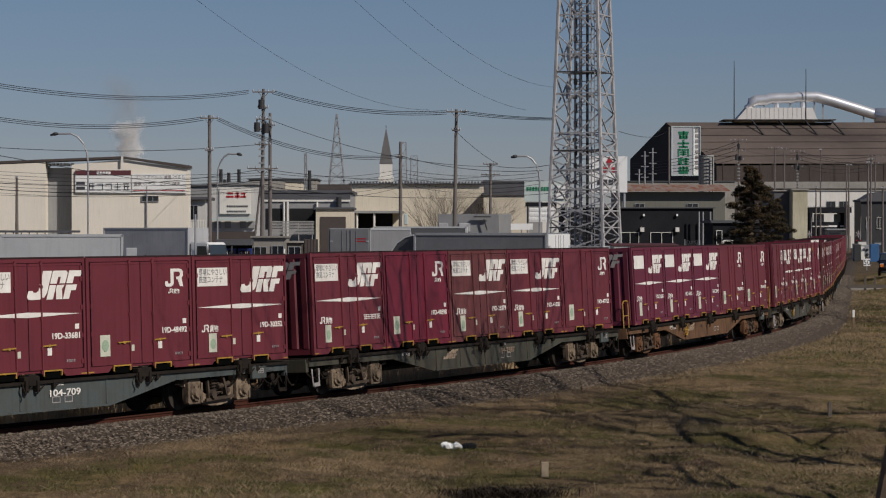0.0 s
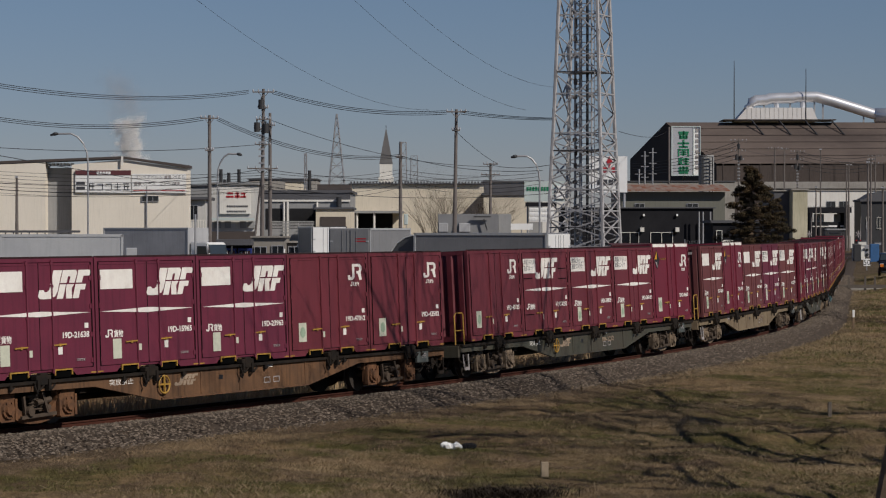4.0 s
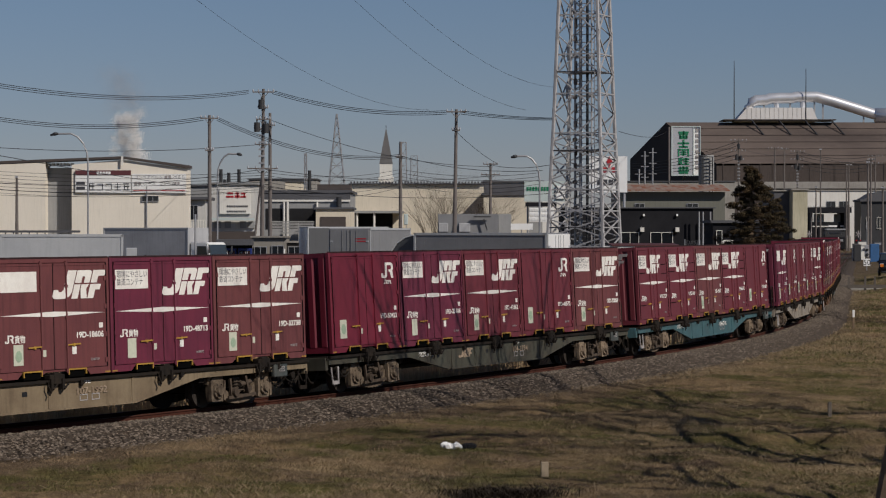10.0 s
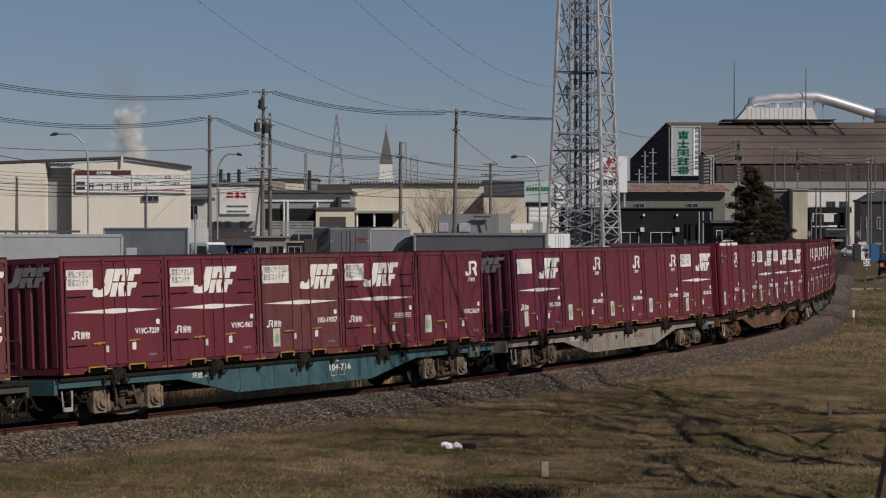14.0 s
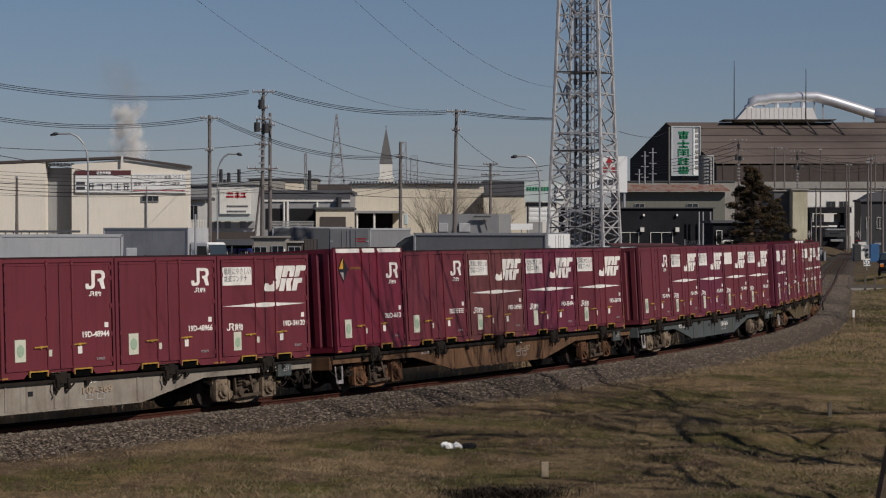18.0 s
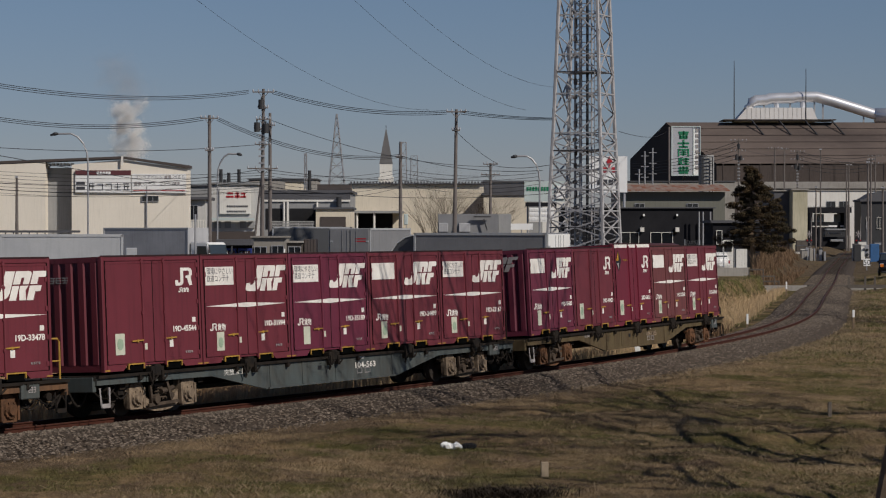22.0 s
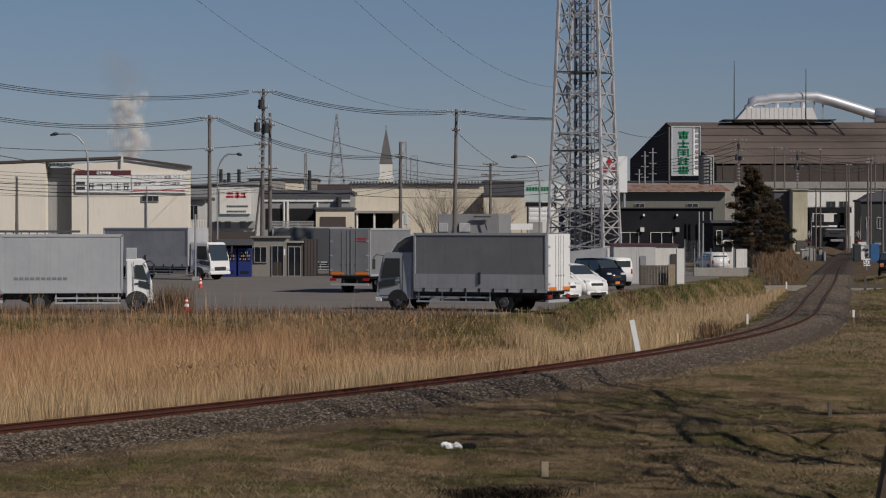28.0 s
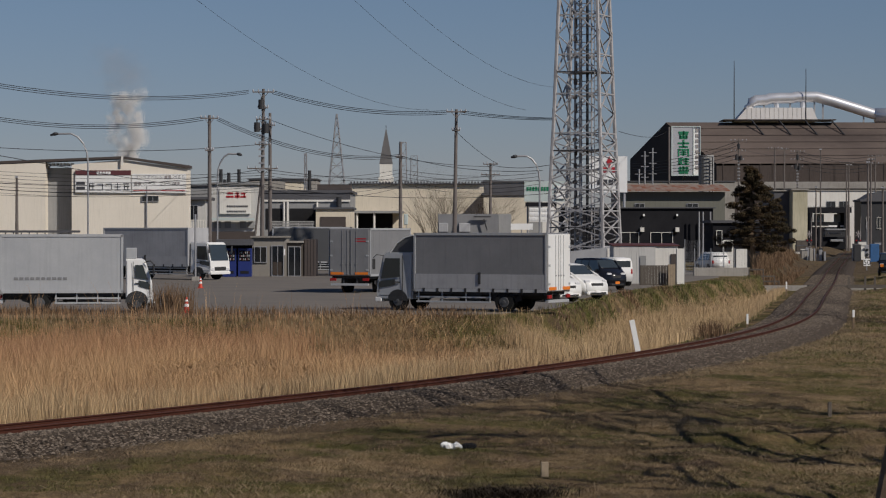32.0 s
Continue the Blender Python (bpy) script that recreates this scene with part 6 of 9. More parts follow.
        for q in ((-cab_len * 0.74, -cab_len * 0.72, cz0 + 0.15, ct - 0.12), (-0.14, -0.12, cz0 + 0.3, cz0 + 0.85), (-cab_len * 0.72, -0.14, cz0 + 0.15, cz0 + 0.17)):
            box(bm, q[0], q[1], min(y, y + s * 0.01), max(y, y + s * 0.01), q[2], q[3])
        part("door_seam", bm, M["chassis"], cabm)
        box_part("door_handle", M["chassis"], cabm, -cab_len * 0.66, -cab_len * 0.52, min(y, y + s * 0.03), max(y, y + s * 0.03), cz0 + 0.72, cz0 + 0.77)
        bm = bmesh.new()
        pipe(bm, [(-0.35, y, ct - 0.15), (-0.1, y + s * 0.18, ct - 0.1), (0.05, y + s * 0.2, ct - 0.25)], 0.018)
        box(bm, 0.0, 0.06, y + s * 0.2 - 0.10, y + s * 0.2 + 0.10, ct - 0.75, ct - 0.28, 0.02)
        part("mirror", bm, M["chassis"], cabm)
        box_part("headlamp", M["lamp_lens"], cabm, -0.03, 0.03, min(s * (h - 0.5), s * (h - 0.14)), max(s * (h - 0.5), s * (h - 0.14)), cz0 + 0.14, cz0 + 0.33, 0.02)
        bm = bmesh.new()
        prism(bm, [(-cab_len * 0.60 + (wheel_r + 0.07) * math.cos(a), wheel_r + (wheel_r + 0.07) * math.sin(a)) for a in [math.pi * k / 8 for k in range(9)]], min(y, y + s * 0.008), max(y, y + s * 0.008))
        part("wheel_arch", bm, M["chassis"], cabm)
    box_part("bumper", M["van_silver"] if cab == "van_pale" else M["white_paint"], cabm, -0.25, 0.07, -h + 0.05, h - 0.05, 0.38, cz0 + 0.08, 0.03)
    box_part("grille", M["chassis"], cabm, -0.02, 0.022, -h + 0.55, h - 0.55, cz0 + 0.16, cz0 + 0.42)
    if deflector:                                        # curved roof sheet on two dark side panels
        q = [(-0.62, ct), (-0.95, ct + 0.42), (-cab_len * 0.78, top - 0.16), (-cab_len, top - 0.06)]
        bm = bmesh.new()
        prism(bm, q + [(x, z - 0.05) for x, z in q[::-1]], -h + 0.16, h - 0.16)
        fairing = part("wind_deflector", bm, M["white_paint"], cabm, "white roof fairing")
        for s in (-1, 1):
            y = s * (h - 0.20)
            bm = bmesh.new()
            prism(bm, [(-cab_len, ct), (-0.66, ct), (-0.97, ct + 0.37), (-cab_len * 0.78, top - 0.22), (-cab_len, top - 0.12)], min(y, y - s * 0.03), max(y, y - s * 0.03))
            part("fairing_side", bm, M["van_dark"], ob)
    if roof_box:
        box_part("roof_locker", M["van_silver"], cabm, -cab_len, -cab_len + 0.46, -h + 0.2, h - 0.2, ct, ct + 0.46, 0.02)
    return ob


def yaw_pose(x, y, deg):
    return pose(x, y, LOT_Z, 0, 0, deg)


lorry("grey wing-bodied lorry with white rear doors, parked at the yard's edge", yaw_pose(-2.42, 110.2, 154), 6.35, 0.87, 3.40, 2.45, 1.75, 2.55, "van_grey", "van_silver", "white_paint", sheet=0.75)
lorry("silver box lorry with white cab, half hidden by reeds", yaw_pose(-12.55, 107.0, 7.0), 5.20, 0.86, 3.34, 2.2, 1.14, 2.3, "van_silver", "white_paint", "van_silver", sheet=0.0, script=True, deflector=False, roof_box=True)
lorry("dark grey box lorry with white cab facing the railway", yaw_pose(-15.75, 175.0, -31), 7.6, 0.95, 3.68, 2.4, 1.8, 2.65, "van_pale", "white_paint", "van_grey", sheet=0.7, axles=2, deflector=False)
lorry("grey box lorry seen from its rear doors", yaw_pose(-2.47, 147.0, 72), 7.0, 0.95, 3.62, 2.42, 1.8, 2.6, "van_grey", "van_pale", "van_grey", rear_bars=2)
ROVER = lorry("dark box lorry with white rear doors, turning in the yard", yaw_pose(-6, 168, 0), 6.2, 0.95, 3.75, 2.35, 1.7, 2.6, "van_dark", "white_paint", "white_paint", sheet=0.7)


# ---- cars ----
def car(label, m, length, width, height, paint, profile, name="car", group="parked cars"):
    """A car that heads along its own x, its middle at the origin."""
    ob = thing(name, label, "car", m, group)
    h, l2 = width / 2, length / 2

    def tuck(bm):
        for v in bm.verts:
            up, fore = max(0, v.co.z / height - 0.55) / 0.45, max(0, abs(v.co.x) / l2 - 0.72) / 0.28
            v.co.y *= (1 - (0.13 if profile == "van" else 0.2) * up) * (1 - 0.10 * fore * fore)
    pr = {"van": [(-1, 0.16), (-1, 0.55), (-0.97, 0.90), (-0.90, 0.98), (-0.2, 1.0), (0.26, 0.95), (0.58, 0.67), (0.80, 0.61), (0.93, 0.53), (0.985, 0.43), (1.0, 0.32), (0.985, 0.14)],
          "suv": [(-1, 0.18), (-1, 0.60), (-0.93, 0.72), (-0.72, 0.97), (-0.55, 1.0), (0.10, 1.0), (0.28, 0.93), (0.50, 0.64), (0.92, 0.56), (1.0, 0.44), (1.0, 0.16)]}[profile]
    bm = bmesh.new()
    prism(bm, [(x * l2, z * height) for x, z in pr], -h, h)
    es = [e for e in bm.edges if abs(e.verts[0].co.y - e.verts[1].co.y) < 1e-6]
    bmesh.ops.bevel(bm, geom=es, offset=0.09, segments=3, affect="EDGES")
    tuck(bm)
    body = part("body", bm, M[paint], ob, smooth=True)
    zb, zt = 0.60 * height, 0.93 * height
    for s in (-1, 1):
        y = s * h
        xs = (-0.90, -0.48, -0.06, 0.46) if profile == "van" else (-0.74, -0.40, -0.02, 0.36)
        for a, b in zip(xs, xs[1:]):
            bm = bmesh.new()
            last = b == xs[-1]
            prism(bm, [(a * l2 + 0.03, zb), ((b + (0.14 if last else 0)) * l2 - 0.03, zb), (b * l2 - (0.12 if last else 0.03), zt), (a * l2 + 0.03 + (0.15 if a == xs[0] else 0), zt)], min(y - s * 0.03, y + s * 0.006), max(y - s * 0.03, y + s * 0.006))
            tuck(bm)
            part("side_window", bm, M["car_glass"], body)
        for x in (-0.62, 0.62):
            wheel(ob, x * l2, s * (h - 0.10), 0.31 if height < 1.7 else 0.33, 0.22)
        for x in (-0.62, 0.62):
            bm = bmesh.new()
            prism(bm, [(x * l2 + 0.38 * math.cos(a), 0.33 + 0.38 * math.sin(a)) for a in [math.pi * k / 8 for k in range(9)]], min(y, y + s * 0.006), max(y, y + s * 0.006))
            part("wheel_arch", bm, M["chassis"], body)
        box_part("headlamp", M["lamp_lens"], body, l2 * 0.84, l2 * 0.955, min(s * (h - 0.45), s * (h - 0.12)), max(s * (h - 0.45), s * (h - 0.12)), 0.46 * height, 0.545 * height, 0.03)
        box_part("tail_lamp", M["tail_red"], body, -l2 * 1.004, -l2 * 0.95, min(s * (h - 0.24), s * (h - 0.10)), max(s * (h - 0.24), s * (h - 0.10)), 0.42 * height, 0.60 * height, 0.02)
        bm = bmesh.new()
        box(bm, 0.42 * l2, 0.50 * l2, y + s * 0.02 - 0.09, y + s * 0.02 + 0.09, 0.58 * height, 0.66 * height, 0.02)
        part("mirror", bm, M[paint], body)
    i0 = 5 if profile == "van" else 6
    (xa, za), (xb, zb2) = pr[i0], pr[i0 + 1]
    bm = bmesh.new()
    p = [bm.verts.new((x * l2 + 0.02, y, z * height + 0.02)) for x, z in ((xa + (xb - xa) * 0.08, za + (zb2 - za) * 0.08), (xa + (xb - xa) * 0.92, za + (zb2 - za) * 0.92)) for y in (-h + 0.12, h - 0.12)]
    f = bm.faces.new((p[0], p[1], p[3], p[2]))
    r = bmesh.ops.extrude_face_region(bm, geom=[f])
    bmesh.ops.translate(bm, vec=(-0.02, 0, -0.02), verts=[v for v in r["geom"] if isinstance(v, bmesh.types.BMVert)])
    tuck(bm)
    part("windscreen", bm, M["car_glass"], body)
    box_part("rear_window", M["car_glass"], body, -l2 * (1.0 if profile == "van" else 0.90), -l2 * (0.95 if profile == "van" else 0.80), -h + 0.26, h - 0.26, 0.66 * height, (0.88 if profile == "van" else 0.84) * height)
    box_part("bumper", M[paint], body, l2 * 0.90, l2 * 1.01, -h + 0.16, h - 0.16, 0.13 * height, 0.24 * height, 0.05)
    box_part("grille", M["chassis"], body, l2 * 0.90, l2 * 0.992, -h + 0.46, h - 0.46, 0.37 * height, 0.46 * height, 0.03)
    box_part("air_intake", M["chassis"], body, l2 * 0.98, l2 * 1.022, -h + 0.35, h - 0.35, 0.16 * height, 0.21 * height)
    box_part("plate", M["orange"] if paint == "black_paint" else M["sign_white"], body, l2 * 1.02, l2 * 1.024, -0.16, 0.16, 0.20 * height, 0.28 * height)
    box_part("plate", M["sign_white"], body, -l2 * 1.008, -l2 * 0.99, -0.16, 0.16, 0.30 * height, 0.39 * height)
    return ob


car("white minivan parked beside the grey lorry", yaw_pose(6.27, 126.5, -48), 4.6, 1.8, 1.85, "white_paint", "van")
car("white minivan parked in the row", yaw_pose(5.03, 123.0, -55), 4.2, 1.7, 1.75, "white_paint", "van")
car("black minivan parked in the row", yaw_pose(9.25, 146.0, -58), 3.5, 1.55, 1.88, "black_paint", "van")
car("white small van parked by the shed", yaw_pose(10.61, 157, 116), 3.4, 1.5, 1.8, "white_paint", "van")
car("white hatchback parked behind the wire fence", yaw_pose(22.75, 209, 104), 4.2, 1.75, 1.65, "white_paint", "suv")
CROSSERS = [car("white van driving over the level crossing", pose(60, 372, 0.02, 0, 0, 180), 3.4, 1.5, 1.85, "white_paint", "van", group="cars at the level crossing"),
            car("white minivan driving over the level crossing", pose(63, 372, 0.02, 0, 0, 180), 4.2, 1.7, 1.8, "white_paint", "van", group="cars at the level crossing"),
            car("white pick-up van driving over the level crossing", pose(66, 372, 0.02, 0, 0, 180), 3.6, 1.5, 1.8, "white_paint", "van", group="cars at the level crossing")]


# ---- yard buildings and clutter ----
def slatted(name, label, category, x0, x1, y, z0, z1, step, mat, post="galv", rails=2, gap=0.35):
    """A fence of upright slats with posts and rails."""
    ob = thing(name, label, category)
    n = max(2, int((x1 - x0) / step))
    me = None
    for i in range(n):
        x = x0 + i * (x1 - x0) / n
        if me is None:
            bm = bmesh.new()
            box(bm, 0, (x1 - x0) / n * (1 - gap), 0, 0.025, z0, z1)
            me = mesh_of("slat", bm, M[mat])
        put("slat", me, ob, pose(x, y, 0))
    for k in range(rails):
        z = z0 + 0.2 + k * (z1 - z0 - 0.4) / max(1, rails - 1)
        box_part("rail", M[post], ob, x0, x1, y + 0.026, y + 0.06, z, z + 0.05)
    for i in range(int((x1 - x0) / 2) + 2):
        x = min(x0 + i * 2.0, x1)
        box_part("post", M[post], ob, x - 0.03, x + 0.03, y + 0.061, y + 0.12, LOT_Z - 0.3, z1)
    return ob


def shed():
    D = 163
    ob = thing("yard_shed", "white ribbed sheet-metal shed with a dark red roof", "shed")
    x0, xm, x1 = 11.24, 13.99, 15.48
    z1 = 3.06
    bm = bmesh.new()
    box(bm, x0, xm, D, D + 4, LOT_Z, z1)
    wall_ribs(bm, x0, xm, D, LOT_Z, z1, 0.16, 0.012)
    part("wall", bm, M["shed_wall"], ob, "dull white ribbed wall")
    bm = bmesh.new()
    box(bm, xm, x1, D + 0.05, D + 4, LOT_Z, z1)
    wall_ribs(bm, xm, x1, D + 0.05, LOT_Z, z1, 0.16, 0.012)
    part("wall", bm, M["white_wall"], ob)
    bm = bmesh.new()
    vs = [bm.verts.new(p) for p in ((x0 - 0.1, D - 0.06, z1), (x1 + 0.1, D - 0.06, z1), (x1 + 0.1, D + 4.3, z1 + 0.10), (x0 - 0.1, D + 4.3, z1 + 0.10))]
    f = bm.faces.new(vs)
    r = bmesh.ops.extrude_face_region(bm, geom=[f])
    bmesh.ops.translate(bm, vec=(0, 0, 0.07), verts=[v for v in r["geom"] if isinstance(v, bmesh.types.BMVert)])
    part("roof", bm, M["red_roof"], ob)
    box_part("door", M["grey_wall"], ob, 12.98, 13.36, D - 0.07, D - 0.032, LOT_Z, 2.43)
    box_part("door", M["brown_trim"], ob, 14.99, 15.37, D - 0.03, D + 0.018, LOT_Z, 2.54)
    pn = thing("sheet_screen", "white sheet screen standing beside the shed", "screen")
    box_part("sheet", M["white_wall"], pn, 15.21, 15.69, 161, 161.08, LOT_Z, 2.92)
    for x in (15.21, 15.69):
        box_part("post", M["galv"], pn, x - 0.03, x + 0.03, 161.08, 161.14, LOT_Z - 0.2, 3.00)
    slatted("timber_screen", "weathered grey timber screen before the shed", "fence", 12.59, 14.64, 158, LOT_Z - 0.2, 1.87, 0.18, "wood", "wood", gap=0.06)
    slatted("timber_screen", "pale brown timber screen beside the shed", "fence", 14.34, 14.78, 157.5, LOT_Z - 0.3, 1.94, 0.14, "stake", "wood", gap=0.06)
    lo = thing("low_store", "long low pale grey store with a sloping roof", "store")
    bm = bmesh.new()
    prism(bm, [(8.79, LOT_Z), (11.94, LOT_Z), (11.94, 2.96), (8.79, 2.61)], 172, 175)
    part("wall", bm, M["van_pale"], lo)
    box_part("panel", M["white_wall"], lo, 11.42, 11.86, 171.95, 171.99, LOT_Z, 2.84)
    # car port fence and concrete base
    ba = box_part("retaining_wall", M["concrete"], None, 19.26, 23.51, 190, 190.5, 0.0, 1.23, 0.02)
    tagged(ba, "low weathered concrete retaining wall", "wall")
    wf = thing("wire_fence", "tall galvanised wire mesh fence with gate", "fence")
    for k in range(30):
        x = 19.05 + k * 0.125
        bm = bmesh.new()
        rod(bm, (x, 195, LOT_Z), (x, 195, 3.29 if k < 12 else 2.44), 0.007, sides=4)
        part("wire", bm, M["galv"], wf)
    for k in range(9):
        z = LOT_Z + 0.1 + k * 0.2
        bm = bmesh.new()
        rod(bm, (19.05, 195, z), (22.97, 195, z), 0.009, sides=4)
        part("wire", bm, M["galv"], wf)
    for x in (19.05, 19.81, 20.43, 21.10, 22.08, 22.97):
        bm = bmesh.new()
        rod(bm, (x, 195, LOT_Z - 0.2), (x, 195, 3.38 if x < 19.5 else 2.67), 0.04, sides=6)
        part("post", bm, M["galv"], wf)
    slatted("white_fence", "bright white board fence at the yard's corner", "fence", 22.75, 23.58, 192, LOT_Z - 0.1, 2.65, 0.2, "white_wall", "galv", gap=0.03)
    dr = thing("door_frame", "white framed glass door in the dark wall", "door")
    box_part("frame", M["white_wall"], dr, 25.99, 26.98, 230, 230.1, LOT_Z - 0.1, 3.19)
    box_part("pane", M["glass_dark"], dr, 26.14, 26.83, 229.96, 230, 2.09, 3.03)
    wb = building("side_house", "dark house behind the conifer with pale window", 25.64, 30.09, 235, 243, 4.78, "dark_wall", "dark_roof")
    window_part(wb, 25.10 + 0.9, 25.64 + 0.8, 234.95, 2.79, 4.03, 0, "white_wall")
    bench = thing("timber_bench", "stack of low weathered timber frames on the grass", "bench")
    for a, b, z in ((1325, 1352, 476), (1338, 1372, 488), (1345, 1380, 497)):
        D2 = 186
        xa, xb, zz = (a - 784) * D2 / 4381, (b - 784) * D2 / 4381, 4.145 - (z - 406.8) * D2 / 4381
        box_part("board", M["wood"], bench, xa, xb, D2, D2 + 0.06, zz - 0.12, zz)
        for x in (xa, xb - 0.08):
            box_part("leg", M["wood"], bench, x, x + 0.08, D2 + 0.06, D2 + 0.14, -0.6, zz)


shed()


def huts():
    D = 188
    ob = thing("yard_office", "small beige yard office with sliding windows and doors", "hut")
    x0, x1 = -14.50, -11.89
    bm = bmesh.new()
    box(bm, x0, x1, D, D + 4, LOT_Z, 3.54)
    part("wall", bm, M["hut_wall"], ob)
    box_part("roof", M["hut_wall"], ob, x0 - 0.12, x1 + 0.1, D - 0.25, D + 4.1, 3.54, 3.66)
    window_part(ob, -14.29, -13.43, D - 0.02, 1.69, 2.81, 1)
    window_part(ob, -12.96, -12.14, D - 0.02, LOT_Z + 0.05, 2.89, 1)
    for xa in (-12.90, -12.56):
        box_part("door_panel", M["door_brown"], ob, xa, xa + 0.30, D - 0.09, D - 0.06, LOT_Z + 0.10, LOT_Z + 1.10)
    box_part("notice", M["sign_white"], ob, -14.36, -14.24, D - 0.05, D - 0.02, 1.9, 2.3)
    box_part("notice", M["sign_white"], ob, -12.10, -11.98, D - 0.05, D - 0.02, 2.2, 2.7)
    o2 = thing("yard_office", "low brownish yard hut with a glazed door", "hut")
    bm = bmesh.new()
    box(bm, -11.84, -10.69, D + 0.3, D + 4, LOT_Z, 3.15)
    part("wall", bm, M["wood"], o2)
    window_part(o2, -11.72, -10.86, D + 0.28, LOT_Z + 0.05, 2.81, 1)
    box_part("roof", M["concrete"], o2, -11.89, -10.60, D + 0.1, D + 4, 3.15, 3.28)
    o3 = thing("steel_store", "dark rusty steel store box", "store")
    bm = bmesh.new()
    box(bm, -10.60, -9.70, D + 0.5, D + 4, LOT_Z, 3.41)
    wall_ribs(bm, -10.60, -9.70, D + 0.5, LOT_Z, 3.41, 0.2, 0.03)
    part("body", bm, M["brown_trim"], o3)
    for i, x in enumerate((-16.56, -15.41)):
        v = thing("vending_machine", "dark blue drinks vending machine", "vending machine", group="vending machines")
        w = 1.02
        box_part("cabinet", M["blue"], v, x, x + w, 186, 186.8, LOT_Z, 2.74, 0.02)
        box_part("display", M["glass_dark"], v, x + 0.1, x + w - 0.1, 185.97, 186, 1.80, 2.57)
        for k in range(3):
            for j in range(6):
                bm = bmesh.new()
                xx = x + 0.16 + j * 0.135
                rod(bm, (xx, 185.95, 1.80 + 0.05 + k * 0.25), (xx, 185.95, 1.80 + 0.2 + k * 0.25), 0.035, sides=6)
                part("can", bm, M[("sign_grey", "sign_maroon", "dim_mark")[(j + k) % 3]], v)
        box_part("slot", M["black_mark"], v, x + 0.2, x + w - 0.2, 185.97, 186, LOT_Z + 0.25, LOT_Z + 0.45)
    cn = thing("canopy", "dark canopy over the vending machines", "canopy")
    box_part("roof", M["dark_roof"], cn, -17.03, -14.38, 185.4, 190, 2.98, 3.41)
    for x in (-16.90, -14.43 - 0.1):
        box_part("post", M["dark_steel"], cn, x, x + 0.08, 189, 189.1, LOT_Z, 2.98)
    box_part("back_wall", M["dark_wall"], cn, -16.90, -14.43, 189.5, 189.6, LOT_Z, 2.98)
    # plant units on the roof line behind the lorries
    pu = thing("plant_container", "pale grey plant container with cooling units", "plant")
    box_part("body", M["van_grey"], pu, -0.42, 4.59, 205, 208, LOT_Z, 5.45, 0.03)
    for a, b in ((-0.37, 0.42), (1.31, 2.25)):
        box_part("cooling_unit", M["van_pale"], pu, a, b, 204.4, 205, 3.95, 4.70, 0.04)
    bm = bmesh.new()
    bar(bm, (3.65, 204.6, 4.09), (3.37, 204.6, 5.02), 0.1)
    bar(bm, (2.53, 204.6, 5.21), (3.93, 204.6, 5.21), 0.25, 0.1)
    part("bracket", bm, M["dark_steel"], pu)
    pb = thing("plant_cabinet", "grey equipment cabinet with small white sign", "cabinet")
    box_part("body", M["grey_wall"], pb, 4.61, 5.69, 206, 208, LOT_Z, 5.45, 0.02)
    box_part("sign", M["sign_white"], pb, 5.56, 7.37, 203, 203.1, 4.14, 4.65)
    box_part("post", M["galv"], pb, 6.39, 6.49, 203.1, 203.2, LOT_Z, 4.65)
    bd = thing("round_sign", "pale oval sign on a thin post", "sign")
    box_part("board", M["sign_blue"], bd, -3.34, -3.00, 212, 212.1, 4.57, 5.49, 0.04)
    box_part("post", M["galv"], bd, -3.19, -3.12, 212.1, 212.16, LOT_Z, 5.49)
    for px, d, top in ((-14.70, 150, 1.0), (-10.88, 105, 0.0)):
        c = thing("traffic_cone", "red and white traffic cone", "cone", pose(px, d, LOT_Z), "traffic cones")
        bm = bmesh.new()
        rod(bm, (0, 0, 0.03), (0, 0, 0.68), 0.14, 0.03, 12)
        part("cone", bm, M["cone"], c)
        bm = bmesh.new()
        rod(bm, (0, 0, 0.28), (0, 0, 0.40), 0.106, 0.087, 12)
        rod(bm, (0, 0, 0.50), (0, 0, 0.58), 0.072, 0.058, 12)
        part("band", bm, M["sign_white"], c)
        box_part("foot", M["cone"], c, -0.19, 0.19, -0.19, 0.19, 0, 0.035)
    pp = thing("yard_post", "slim grey post on a concrete foot", "post", pose(-17.10, 171, LOT_Z))
    bm = bmesh.new()
    rod(bm, (0, 0, 0), (0, 0, 4.6), 0.07, sides=8)
    part("shaft", bm, M["galv"], pp)
    box_part("foot", M["concrete"], pp, -0.25, 0.25, -0.25, 0.25, 0, 0.3, 0.02)
    gp = thing("leaning_pole", "leaning grey stay pole beside the utility pole", "pole", pose(-15.29, 197, LOT_Z))
    bm = bmesh.new()
    rod(bm, (0, 0, 0), (0.81, 0, 8.05 - LOT_Z), 0.1, 0.08)
    part("shaft", bm, M["pole"], gp)


huts()


